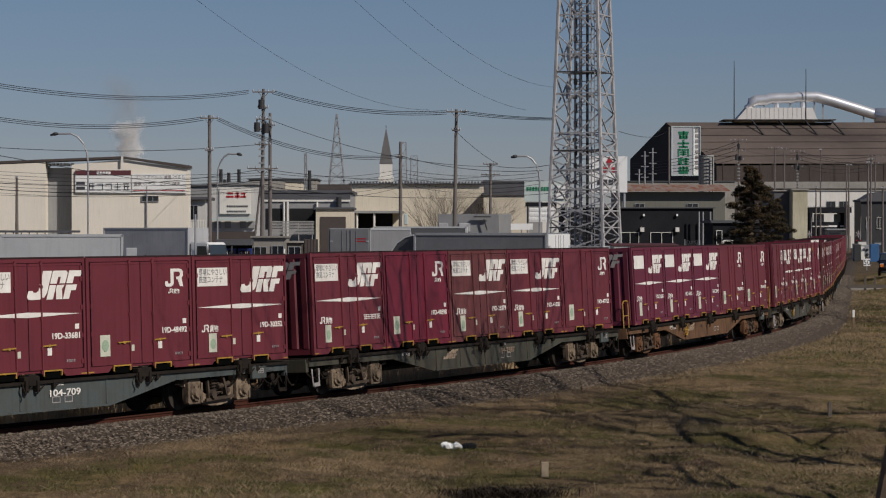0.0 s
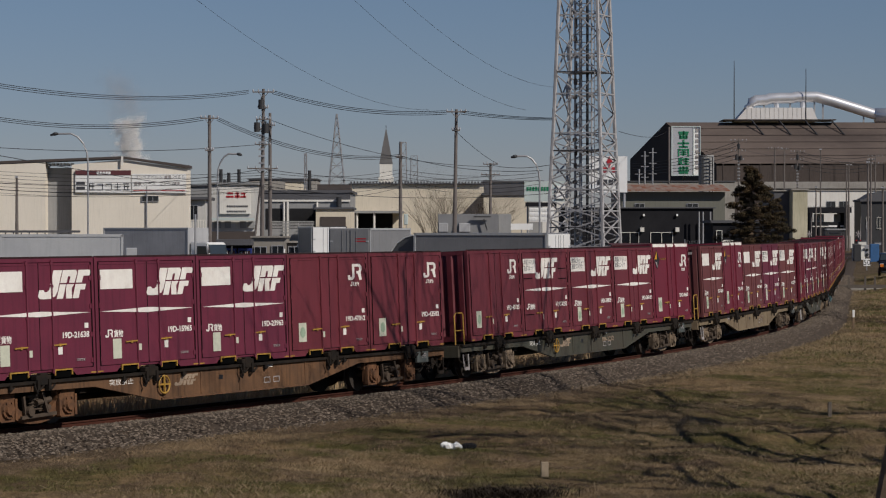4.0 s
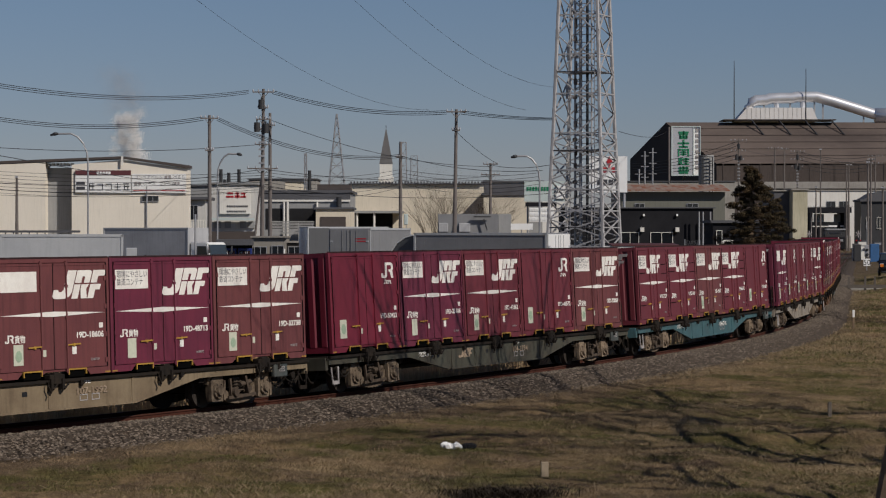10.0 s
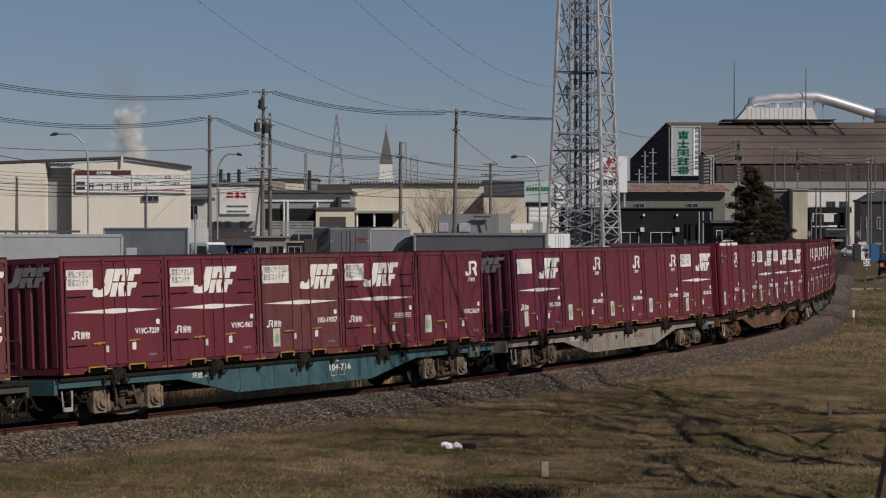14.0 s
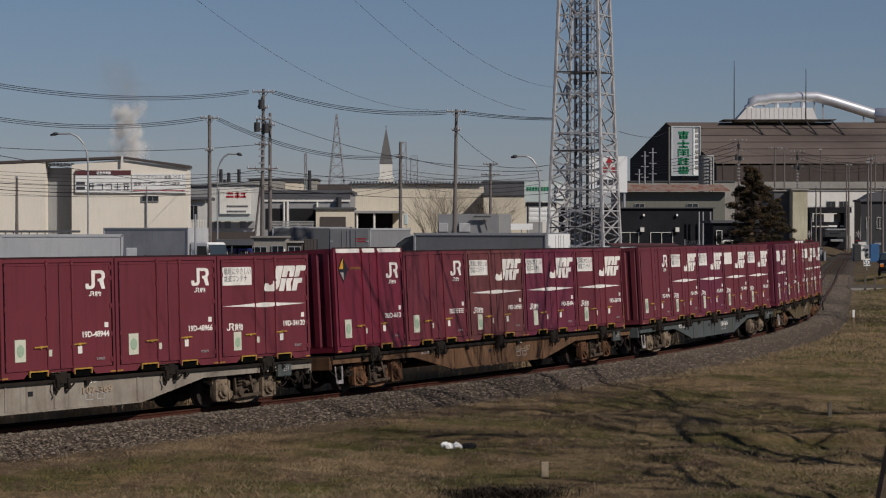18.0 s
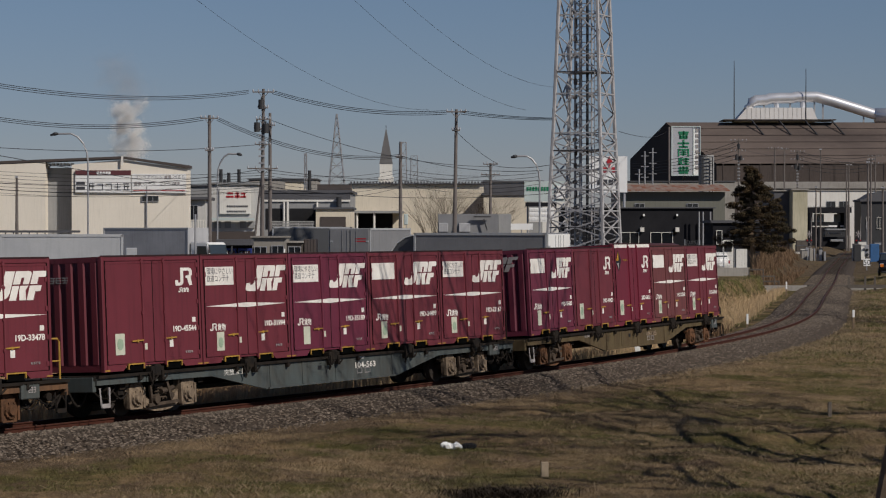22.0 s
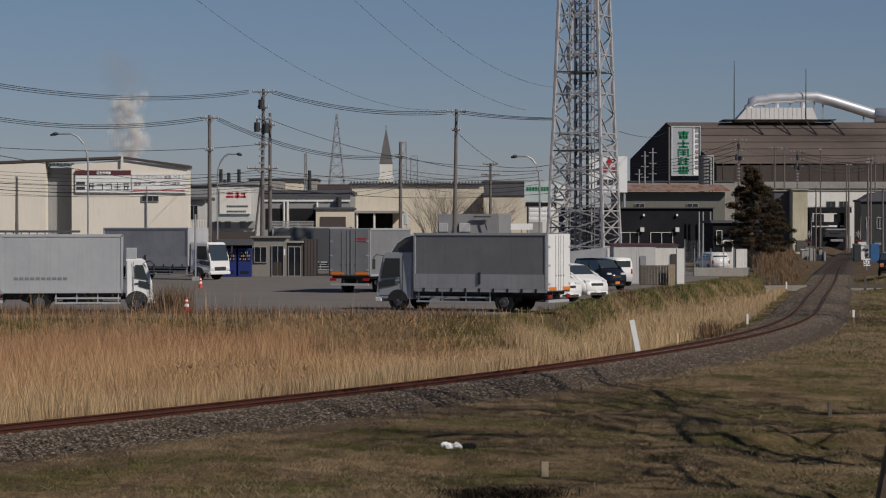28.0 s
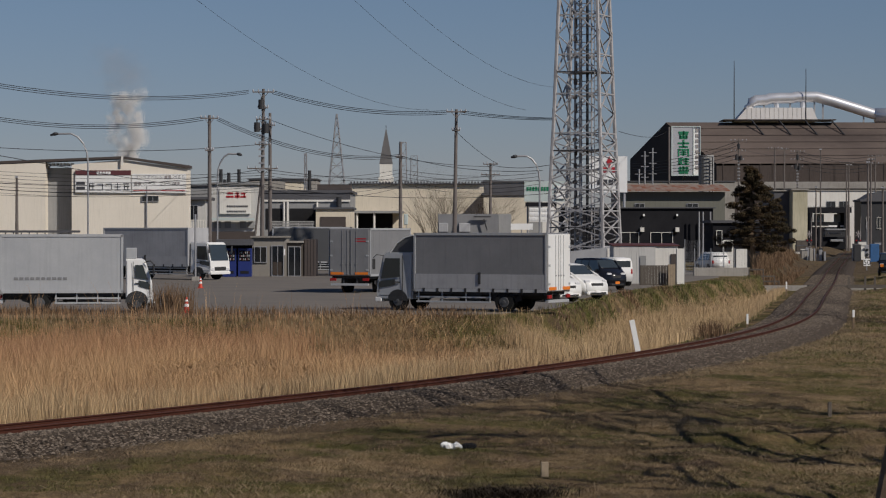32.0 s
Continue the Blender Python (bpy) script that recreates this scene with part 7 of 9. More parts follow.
def skyline():
    """Low roofs, tanks and stacks behind the office row."""
    for a, b, top, d, wall, lab in ((330, 372, 330, 300, "grey_wall", "low grey plant building"), (440, 560, 318, 460, "concrete", "pale works building on the skyline"),
                                    (505, 533, 322, 440, "beige_wall", "brownish works block on the skyline"), (560, 625, 334, 480, "grey_wall", "grey works roof on the skyline"),
                                    (1090, 1300, 322, 520, "concrete", "pale concrete band building at the mill's foot"), (925, 1010, 326, 420, "white_wall", "white hall on the skyline")):
        building("skyline_block", lab, (a - 784) * d / 4381, (b - 784) * d / 4381, d, d + 15, 4.145 - (top - 406.8) * d / 4381, wall, "dark_roof", parapet=0.2)
    for px, top, d in ((-42.16, 15.60, 470), (-40.66, 14.96, 470), (-38.73, 15.60, 470), (-24.78, 15.15, 460), (-38.77, 13.06, 440)):
        bm = bmesh.new()
        rod(bm, (px, d, LOT_Z), (px, d, top), 0.4, 0.32, 10)
        st = part("stack_pipe", bm, M["dark_steel"], None)
        tagged(st, "thin dark exhaust stack on the skyline", "stack", group="exhaust stacks")
    ar = thing("tank", "dark round tank beside the mill gable", "tank")
    bm = bmesh.new()
    rod(bm, (54.25, 510, LOT_Z), (54.25, 510, 19.49), 1.6, sides=16)
    part("shell", bm, M["grey_wall"], ar)
    bm = bmesh.new()
    for k in range(8):
        bar(bm, (53.11, 508, 14.21 + k * 0.7), (55.43, 508, 14.21 + k * 0.7), 0.12)
    bar(bm, (53.22, 508, LOT_Z), (53.22, 508, 18.85), 0.2)
    bar(bm, (55.31, 508, LOT_Z), (55.31, 508, 18.85), 0.2)
    part("frame", bm, M["dark_steel"], ar)
    for px, t in ((41.97, 20.46), (43.61, 21.17), (39.73, 10.59), (40.79, 16.70)):
        bm = bmesh.new()
        rod(bm, (px, 515, LOT_Z), (px, 515, t), 0.2, 0.16)
        for k in range(3):
            bar(bm, (px - 0.8, 515, t - 1 - k * 2.2), (px + 0.8, 515, t - 1 - k * 2.2), 0.14)
        p = part("service_mast", bm, M["galv"], None)
        tagged(p, "grey service mast before the mill gable", "mast", group="service masts")


skyline()


# ---- trackside ----
def trackside():
    lp = thing("leaning_post", "white painted post leaning beside the track", "post")
    D = 91
    bm = bmesh.new()
    bar(bm, (7.29, D, -0.91), (6.94, D, 0.82), 0.19, 0.12)
    part("shaft", bm, M["sign_white"], lp)
    for px, d, z0, z1 in ((14.27, 116, -0.28, 0.19), (18.25, 110, 0.25, 0.57), (23.87, 172, 0.01, 0.53)):
        mk = thing("marker_post", "short white marker post beside the track", "post", group="marker posts")
        box_part("shaft", M["sign_white"], mk, px - 0.05, px + 0.05, d, d + 0.1, z0, z1, 0.01)
        box_part("foot", M["bark"], mk, px - 0.045, px + 0.045, d + 0.005, d + 0.095, z0 - 0.5, z0)
    sk = thing("survey_stake", "short pale wooden stake in the grass", "stake", group="wooden stakes")
    box_part("shaft", M["stake"], sk, 1.83, 1.97, 46.2, 46.32, -0.75, -0.20, 0.01)
    s2 = thing("survey_stake", "short weathered wooden stake in the grass", "stake", group="wooden stakes")
    box_part("shaft", M["wood"], s2, 9.65, 9.74, 62, 62.1, -0.8, -0.17, 0.008)
    rg = thing("litter", "crumpled white rag with a dark end on the grass", "litter")
    rng = random.Random(5)
    bm = bmesh.new()
    for k in range(9):
        c = Vector((0.19 + (k - 4) * 0.045, 52 + rng.uniform(-0.05, 0.05), -0.43 + rng.uniform(0, 0.05)))
        q = bmesh.ops.create_icosphere(bm, subdivisions=1, radius=rng.uniform(0.05, 0.09))
        bmesh.ops.translate(bm, vec=c, verts=q["verts"])
    part("cloth", bm, M["sign_white"], rg)
    bm = bmesh.new()
    for k in range(5):
        q = bmesh.ops.create_icosphere(bm, subdivisions=1, radius=rng.uniform(0.05, 0.08))
        bmesh.ops.translate(bm, vec=(0.45 + k * 0.05, 52.05, -0.42 + rng.uniform(0, 0.03)), verts=q["verts"])
    part("dark_end", bm, M["interior"], rg)
    # foot crossing and level crossing
    D = 186
    fc = thing("foot_crossing", "narrow concrete foot path across the track", "foot path", kind="structure")
    for x0, x1 in ((21.48, 27.34), (30.40, 36.34)):
        box_part("slab", M["concrete"], fc, x0, x1, D - 0.3, D + 0.3, -0.7, -0.05)
    box_part("slab", M["wood"], fc, 27.43, 30.36, D - 0.5, D + 0.5, -0.16, -0.03)
    gb = thing("guard_beam", "low grey guard beam on posts beside the foot path", "guard rail")
    box_part("beam", M["wood"], gb, 29.91, 35.76, 183, 183.12, -0.17, 0.08)
    for x in (30.03, 31.24, 31.96, 33.67):
        box_part("post", M["wood"], gb, x - 0.07, x + 0.07, 183.12, 183.26, -0.6, 0.67)
    lc = thing("level_crossing_road", "asphalt road across the railway", "road", kind="structure")
    box_part("deck", M["road"], lc, 20, 95, 369, 376, -0.4, 0.0)
    for px, d in ((53.54, 362), (60.73, 362)):
        cs = thing("crossing_signal", "level crossing warning signal with crossed boards", "signal", pose(px, d, -0.2), "crossing signals")
        bm = bmesh.new()
        rod(bm, (0, 0, 0), (0, 0, 4.2), 0.1, sides=10)
        part("mast", bm, M["dim_mark"], cs)
        for k in range(4):
            bm = bmesh.new()
            rod(bm, (0, 0, 0.4 + k * 0.8), (0, 0, 0.8 + k * 0.8), 0.105, sides=10)
            part("black_band", bm, M["black_mark"], cs)
        for a in (-1, 1):
            bm = bmesh.new()
            bar(bm, (-0.4, -0.14, 3.7 - a * 0.25), (0.4, -0.14, 3.7 + a * 0.25), 0.04, 0.12)
            part("crossed_board", bm, M["dim_mark"], cs)
        box_part("lamp_board", M["black_mark"], cs, -0.55, 0.55, -0.18, -0.1, 2.6, 2.95, 0.03)
        for a in (-0.3, 0.3):
            bm = bmesh.new()
            rod(bm, (a, -0.18, 2.78), (a, -0.28, 2.78), 0.12, sides=12)
            part("lamp", bm, M["tail_red"], cs)
        box_part("gear_box", M["galv"], cs, -0.4, 0.4, -0.3, 0.3, 0, 1.1, 0.03)
        bm = bmesh.new()
        rod(bm, (0.2, -0.2, 1.0), (0.35, -0.2, 6.2), 0.05, 0.03, 8)
        part("raised_barrier", bm, M["dim_mark"], cs)
    sp = thing("speed_sign", "white speed board lettered 50 beside a grey signal box", "sign", pose(45.37, 265, -0.3))
    bm = bmesh.new()
    rod(bm, (0, 0, 0), (0, 0, 5.3), 0.05, sides=8)
    part("post", bm, M["galv"], sp)
    box_part("board", M["sign_white"], sp, -0.36, 0.36, -0.1, -0.06, 0.26 + 0.3, 1.05 + 0.3)
    cu = bpy.data.curves.new("lettering", "FONT")
    cu.body, cu.size, cu.align_x = "50", 0.78, "CENTER"
    tx = bpy.data.objects.new("lettering", cu)
    scene.collection.objects.link(tx)
    me = bpy.data.meshes.new_from_object(tx.evaluated_get(bpy.context.evaluated_depsgraph_get()))
    bpy.data.objects.remove(tx)
    me.transform(Matrix.Rotation(radians(90), 4, "X"))
    me.materials.clear()
    me.materials.append(M["black_mark"])
    put("number", me, sp, pose(0, -0.104, 0.26 + 0.42))
    box_part("signal_box", M["galv"], sp, -0.25, 0.2, -0.25, 0.0, 1.23 + 0.3, 2.50 + 0.3, 0.03)
    bm = bmesh.new()
    for z in (0.25, 0.75):
        rod(bm, (-0.02, -0.25, 1.23 + 0.3 + z), (-0.02, -0.36, 1.23 + 0.3 + z), 0.15, sides=12)
    part("signal_lens", bm, M["black_mark"], sp)
    # clutter by the line beyond the crossing
    rng = random.Random(9)
    for k in range(18):
        x, d = 51.77 + rng.uniform(0, 2.6), 350 + rng.uniform(0, 8)
        bm = bmesh.new()
        w, hh = rng.uniform(0.2, 0.5), rng.uniform(0.5, 1.6)
        box(bm, x - w / 2, x + w / 2, d, d + 0.4, -0.3, hh, 0.04)
        c = part("trackside_cabinet", bm, M[rng.choice(["galv", "sign_white", "concrete", "dark_steel"])], None)
        tagged(c, "small grey equipment cabinet beside the line", "cabinet", group="trackside cabinets")
    fv = car("dark vehicle with amber lamps parked by the line", pose(39.26, 218, 0.1, 0, 0, -100), 4.6, 1.8, 2.0, "black_paint", "van")
    for x in (-0.6, 0.6):
        box_part("amber_lamp", M["orange"], fv, 2.30, 2.34, x - 0.14, x + 0.14, 0.8, 1.05)


trackside()


# ---- trees ----
def limb(bm, a, d, length, r, depth, rng, spread, ok, tips=None):
    """One limb in bent segments, with side limbs."""
    p, v = Vector(a), Vector(d).normalized()
    n = 4
    for i in range(n):
        q = p + v * (length / n)
        if not ok(q):
            return
        r1 = r * (1 - 0.16)
        rod(bm, p, q, r, r1, 6 if r > 0.05 else 4, caps=False)
        p, r = q, r1
        if depth > 0 and i >= (1 if depth < 5 else 2):
            for _ in range(2 if depth > 1 else 1):
                side = Vector((rng.uniform(-1, 1), rng.uniform(-1, 1), rng.uniform(-0.25, 0.7))).normalized()
                limb(bm, p, v * 0.75 + side * spread, length * rng.uniform(0.55, 0.8), r * rng.uniform(0.55, 0.8), depth - 1, rng, spread, ok, tips)
        v = (v + Vector((rng.uniform(-1, 1), rng.uniform(-1, 1), rng.uniform(-0.4, 0.6))) * 0.17).normalized()
    if tips is not None:
        tips.append(p.copy())


def bough(bm, a, d, length, r, depth, rng, ok):
    """One slim limb in bent segments, with side limbs that grow finer."""
    p, v = Vector(a), Vector(d).normalized()
    n = 6
    for i in range(n):
        q = p + v * (length / n)
        if not ok(q):
            return
        r1 = max(0.008, r * 0.87)
        rod(bm, p, q, r, r1, 6 if r > 0.05 else 4, caps=False)
        p, r = q, r1
        if depth > 0 and i >= 1 and rng.random() < 0.75:
            side = Vector((rng.uniform(-1, 1), rng.uniform(-1, 1), rng.uniform(-0.2, 0.6))).normalized()
            bough(bm, p, v * 0.8 + side * 0.75, length * rng.uniform(0.42, 0.70), r * rng.uniform(0.45, 0.65), depth - 1, rng, ok)
        v = (v + Vector((rng.uniform(-1, 1), rng.uniform(-1, 1), rng.uniform(-0.35, 0.5))) * 0.17).normalized()


def bare_tree(label, base, lean, length, r, limbs, depth, seed, ok):
    """A leafless tree: trunk, then limbs that leave it one above the other."""
    ob = thing("bare_tree", label, "tree", group="bare trees")
    rng = random.Random(seed)
    p, v = Vector(base), Vector((lean[0], lean[1], 1)).normalized()
    bm = bmesh.new()
    rod(bm, p - v * 0.4, p + v * length * 0.55, r, r * 0.6, 12)
    part("trunk", bm, M["bark"], ob)
    for k in range(limbs):
        u = 0.24 + 0.31 * k / max(1, limbs - 1)
        a = k * 2.4 + rng.uniform(-0.4, 0.4)
        bm = bmesh.new()
        bough(bm, p + v * length * u, v * 0.9 + Vector((math.cos(a), math.sin(a), 0.1)) * 0.8, length * rng.uniform(0.45, 0.62), r * rng.uniform(0.30, 0.46), depth, rng, ok)
        part("limb", bm, M["bark"], ob)
    return ob


def right_of_view(q):
    return q.x > 0.181 * q.y + 0.4 or q.z > 4.4 + 0.0935 * q.y


bare_tree("tall leafless tree with stout limbs on the slope beside the line", (13.0, 47.0, -0.6), (-0.05, 0.02), 14.0, 0.36, 11, 3, 5, right_of_view)
bare_tree("leafless tree leaning over the slope", (7.62, 42.6, -0.6), (0.18, 0.02), 9.0, 0.20, 6, 2, 8, lambda q: right_of_view(q) or q.z < 2.6)
bare_tree("leafless tree further along the slope", (14.6, 52.5, -0.6), (-0.06, 0.02), 16.0, 0.33, 10, 3, 14, right_of_view)
bare_tree("tall leafless tree with upswept limbs", (16.0, 58.0, -0.6), (-0.10, 0.0), 18.5, 0.30, 11, 3, 29, right_of_view)
bare_tree("leafless tree beside the far curve", (28.6, 117.0, -0.5), (-0.04, 0.0), 13.0, 0.28, 11, 3, 41, right_of_view)
bare_tree("leafless tree beside the distant track", (34.0, 137.0, -0.5), (-0.04, 0.0), 14.0, 0.28, 11, 3, 47, right_of_view)
bare_tree("leafless tree at the edge of the slope", (11.6, 40.0, -0.6), (0.0, 0.0), 11.5, 0.26, 9, 3, 33, right_of_view)


def shrub(x, y, z, h, seed):
    """A leafless garden tree with a fan of fine twigs."""
    ob = thing("leafless_shrub", "leafless garden tree with a fan of fine twigs", "tree", group="garden trees")
    rng = random.Random(seed)
    bm = bmesh.new()
    for k in range(15):
        a = rng.uniform(0, math.tau)
        limb(bm, (x, y, z), Vector((math.cos(a) * 0.5, math.sin(a) * 0.3, 1)), h * rng.uniform(0.45, 0.72), 0.06, 3 if k < 5 else 2, rng, 0.5, lambda q: True)
    part("crown", bm, M["bogie"], ob)


shrub(-1.16, 318, LOT_Z, 9.72 - LOT_Z - 0.8, 2)
shrub(5.95, 318, LOT_Z, 8.99 - LOT_Z - 0.8, 6)


def leaf_cloud(centres, radii, n, size, seed, flatten=0.8):
    """Small leaf blades scattered in clumps; returns vertices and faces."""
    rng = np.random.default_rng(seed)
    k = rng.integers(0, len(centres), n)
    d = rng.normal(0, 1, (n, 3))
    d /= np.linalg.norm(d, axis=1)[:, None]
    rad = radii[k] * rng.random(n) ** 0.45
    c = centres[k] + d * rad[:, None] * np.array([1, 1, flatten])
    u = rng.normal(0, 1, (n, 3))
    u /= np.linalg.norm(u, axis=1)[:, None]
    w = np.cross(u, d)
    w /= np.maximum(np.linalg.norm(w, axis=1), 1e-6)[:, None]
    s = size * rng.uniform(0.5, 1.3, n)
    V = np.stack([c - u * s[:, None], c + w * s[:, None] * 0.35, c + u * s[:, None], c - w * s[:, None] * 0.35], 1).reshape(-1, 3)
    return V.tolist(), [(4 * i, 4 * i + 1, 4 * i + 2, 4 * i + 3) for i in range(n)]


def conifer():
    D, x, h = 210, 26.36, 9.60 - 0.3
    ob = thing("conifer", "dark brownish green conifer beside the yard fence", "tree")
    rng = random.Random(21)
    bm = bmesh.new()
    rod(bm, (x, D, -0.2), (x - 0.3, D, h * 0.95), 0.28, 0.05, 10)
    cs, rs = [], []
    for i in range(58):
        u = (i + 0.5) / 58
        z = 2.5 + (h - 2.6) * u
        reach = 3.7 * (1 - u) ** 0.80 * (0.50 + 0.55 * rng.random()) * min(1.0, 0.75 + 1.6 * u) + 0.18
        a = i * 2.4 + rng.uniform(-0.4, 0.4)
        dx, dy = math.cos(a), math.sin(a)
        off = 0.35 * (1 - u)
        reach *= 1.18 if dx > 0 else 0.95
        tip = Vector((x - 0.3 * u + off + dx * reach, D + dy * reach, z + 0.25 - 0.35 * (1 - u)))
        rod(bm, (x - 0.3 * u, D, z - 0.2), tip, 0.07 * (1.1 - u), 0.02, 5)
        for k in range(4):
            f = 0.35 + 0.22 * k
            cs.append((x - 0.3 * u + off * f + dx * reach * f, D + dy * reach * f, z - 0.1 + (0.3 - 0.35 * (1 - u)) * f + rng.uniform(-0.15, 0.2)))
            rs.append(rng.uniform(0.20, 0.60) * (1.15 - 0.45 * u))
    part("trunk", bm, M["bark"], ob)
    V, F = leaf_cloud(np.array(cs), np.array(rs), 56000, 0.092, 3, 0.65)
    put("crown", lump("crown", V, F, M["needles"]), ob)
    # brown thicket at its foot
    rng2 = np.random.default_rng(6)
    by = rng2.uniform(196, 330, 16000)
    bx = by * rng2.uniform(0.1255, 0.1475, 16000)
    v = line_offset(bx, by)
    k = v < -3.4
    bx, by, v = bx[k], by[k], v[k]
    tall = (0.5 + 1.9 * rng2.random(len(bx)) * (0.5 + 0.5 * np.sin(bx * 3.1 + by * 0.47))) * np.clip((-v - 2.5) / 4.0, 0.3, 1.0)
    blades("thicket", "brown leafless thicket below the conifer", "bushes", M["bush"], (bx, by, land_height(bx, by)), tall, 0.045, 0.45, 9)


conifer()


def brambles():
    """Tangled dry stems on the bank and in the reed bed."""
    x, y, rng = scatter(60000, -8, 12, 78, 112, 41)
    v = line_offset(x, y)
    cxx = (x + 0.5) / 5.0
    cyy = (y - 91) / 11.0
    k = field_mask(x, y, v) & (cxx ** 2 + cyy ** 2 + rng.normal(0, 0.25, len(x)) < 1.0)
    x, y = x[k], y[k]
    half = rng.random(len(x)) < 0.45
    blades("bramble_tangle", "tangled brown bramble stems among the reeds", "brambles", M["bush"], (x[half], y[half], land_height(x[half], y[half])), 0.62, 0.016, 1.5, 42, 0.7)
    blades("fallen_reeds", "pale fallen reeds among the brambles", "reeds", M["reed"], (x[~half], y[~half], land_height(x[~half], y[~half])), 0.60, 0.013, 1.7, 50, 0.7)
    x, y, rng = scatter(26000, -14, 4, 60, 84, 43)
    v = line_offset(x, y)
    band = np.abs((v + 11.5) + 1.5 * np.sin(x * 0.4))
    k = field_mask(x, y, v) & (band < 1.6) & (x > -9)
    x, y = x[k], y[k]
    blades("flattened_reeds", "flattened pale dry reeds across the bed", "reeds", M["reed"], (x, y, land_height(x, y) + 0.4), 0.7, 0.022, 2.2, 44, 0.9)
    rng = np.random.default_rng(45)
    xs, ys, hs = [], [], []
    for cx, cy, r, n in ((9.0, 64, 0.9, 900), (9.6, 53, 0.9, 900), (11, 80, 2.2, 1400), (-2.9, 42.5, 1.6, 1000), (0.5, 43.6, 1.2, 600), (6.0, 58, 1.4, 900), (14.5, 92, 2.4, 1400), (8.2, 49, 1.0, 700), (2.0, 60, 1.2, 600), (17, 100, 2.5, 1200)):
        xs.append(rng.normal(cx, r, n))
        ys.append(rng.normal(cy, r * 0.55, n))
    x, y = np.concatenate(xs), np.concatenate(ys)
    k = line_offset(x, y) > 2.6
    x, y = x[k], y[k]
    blades("straw_tufts", "tangled pale straw tufts on the slope", "grass", M["straw"], (x, y, land_height(x, y)), 0.17, 0.010, 2.6, 46, 0.7)
    x, y, rng2 = scatter(90000, -12, 24, 40, 105, 48)
    v = line_offset(x, y)
    patch = np.sin(x * 0.55 + 1.3 * np.sin(y * 0.21)) * np.sin(y * 0.37 + 0.8 * np.sin(x * 0.5)) + rng2.normal(0, 0.3, len(x)) + 0.5 * (v < 4.4) + 0.03 * x
    k = (v > 2.4) & in_view(x, y) & (patch > 0.36)
    x, y = x[k], y[k]
    blades("straw_wisps", "pale straw wisps lying over the turf", "grass", M["straw"], (x, y, land_height(x, y) + 0.02), 0.10, 0.010, 3.2, 49, 0.6)
    x, y = rng.normal(1.05, 0.42, 2600), rng.normal(43.3, 0.22, 2600)
    blades("dark_tuft", "dark tangled bramble clump at the slope's foot", "brambles", M["bush_dark"], (x, y, land_height(x, y)), 0.30, 0.014, 1.3, 47, 0.7)


brambles()


# ---- steam over the factory hall: loose clouds of fine droplets ----
def droplet_cloud(seed, r, n, size, mat):
    rng = np.random.default_rng(seed)
    m = 5
    c = rng.normal(0, 0.45, (m, 3)) * r
    k = rng.integers(0, m, n)
    p = c[k] + rng.normal(0, 0.30, (n, 3)) * r
    u = rng.normal(0, 1, (n, 3))
    u /= np.linalg.norm(u, axis=1)[:, None]
    w = np.cross(u, rng.normal(0, 1, (n, 3)))
    w /= np.linalg.norm(w, axis=1)[:, None]
    s = (size * rng.uniform(0.5, 1.4, n))[:, None]
    V = np.stack([p - u * s, p + w * s, p + u * s, p - w * s], 1).reshape(-1, 3)
    return lump("steam_puff", V.tolist(), [(4 * i, 4 * i + 1, 4 * i + 2, 4 * i + 3) for i in range(n)], mat)


STEAM = []
STEAM_D = 400.0
steam_rng = random.Random(77)
for k in range(46):
    z0 = 14.63 - 6.0 + k * 0.42
    dense = k < 30
    r = steam_rng.uniform(0.9, 1.7) if dense else steam_rng.uniform(1.8, 3.4)
    ob = put("steam_puff", droplet_cloud(k, r, int((5200 if dense else 1100) * r), 0.021 if dense else 0.016, M["steam" if dense else "smoke"]))
    tagged(ob, "soft white steam puff drifting above the roof" if dense else "thin grey smoke wisp drifting above the roof", "steam", group="steam plume")
    STEAM.append((ob, steam_rng.uniform(-1.5, 1.5), steam_rng.uniform(-1.5, 1.5), z0, steam_rng.uniform(-0.03, 0.02), steam_rng.uniform(-2, 2)))


# ---- the train: rigid pieces, their meshes shared ----
CL, CW, PITCH, LOAD_Z = 3.70, 1.225, 3.745, 1.02
WAGON_STEP = 20.283
MESH = {}


def shared(key, make, mat, smooth=False):
    """The mesh that goes by this key, made once."""
    if key not in MESH:
        bm = bmesh.new()
        make(bm)
        MESH[key] = mesh_of(key[0] if isinstance(key, tuple) else key, bm, mat, smooth)
    return MESH[key]


def lettering(text, height, mat, bold=0.0):
    """Flat lettering that stands in the x-z plane and starts at the origin."""
    key = ("lettering", text, height, mat.name)
    if key not in MESH:
        cu = bpy.data.curves.new("lettering", "FONT")
        cu.body, cu.size, cu.resolution_u, cu.offset = text, height, 3, bold
        ob = bpy.data.objects.new("lettering", cu)
        scene.collection.objects.link(ob)
        dg = bpy.context.evaluated_depsgraph_get()
        me = bpy.data.meshes.new_from_object(ob.evaluated_get(dg))
        bpy.data.objects.remove(ob)
        bpy.data.curves.remove(cu)
        me.transform(Matrix.Rotation(radians(90), 4, "X"))
        me.materials.clear()
        me.materials.append(mat)
        MESH[key] = me
    return MESH[key]


def fitted(me, width):
    """The factor that brings a lettering mesh to a width."""
    xs = [v.co.x for v in me.vertices]
    return width / max(max(xs) - min(xs), 1e-3) if xs else 1.0


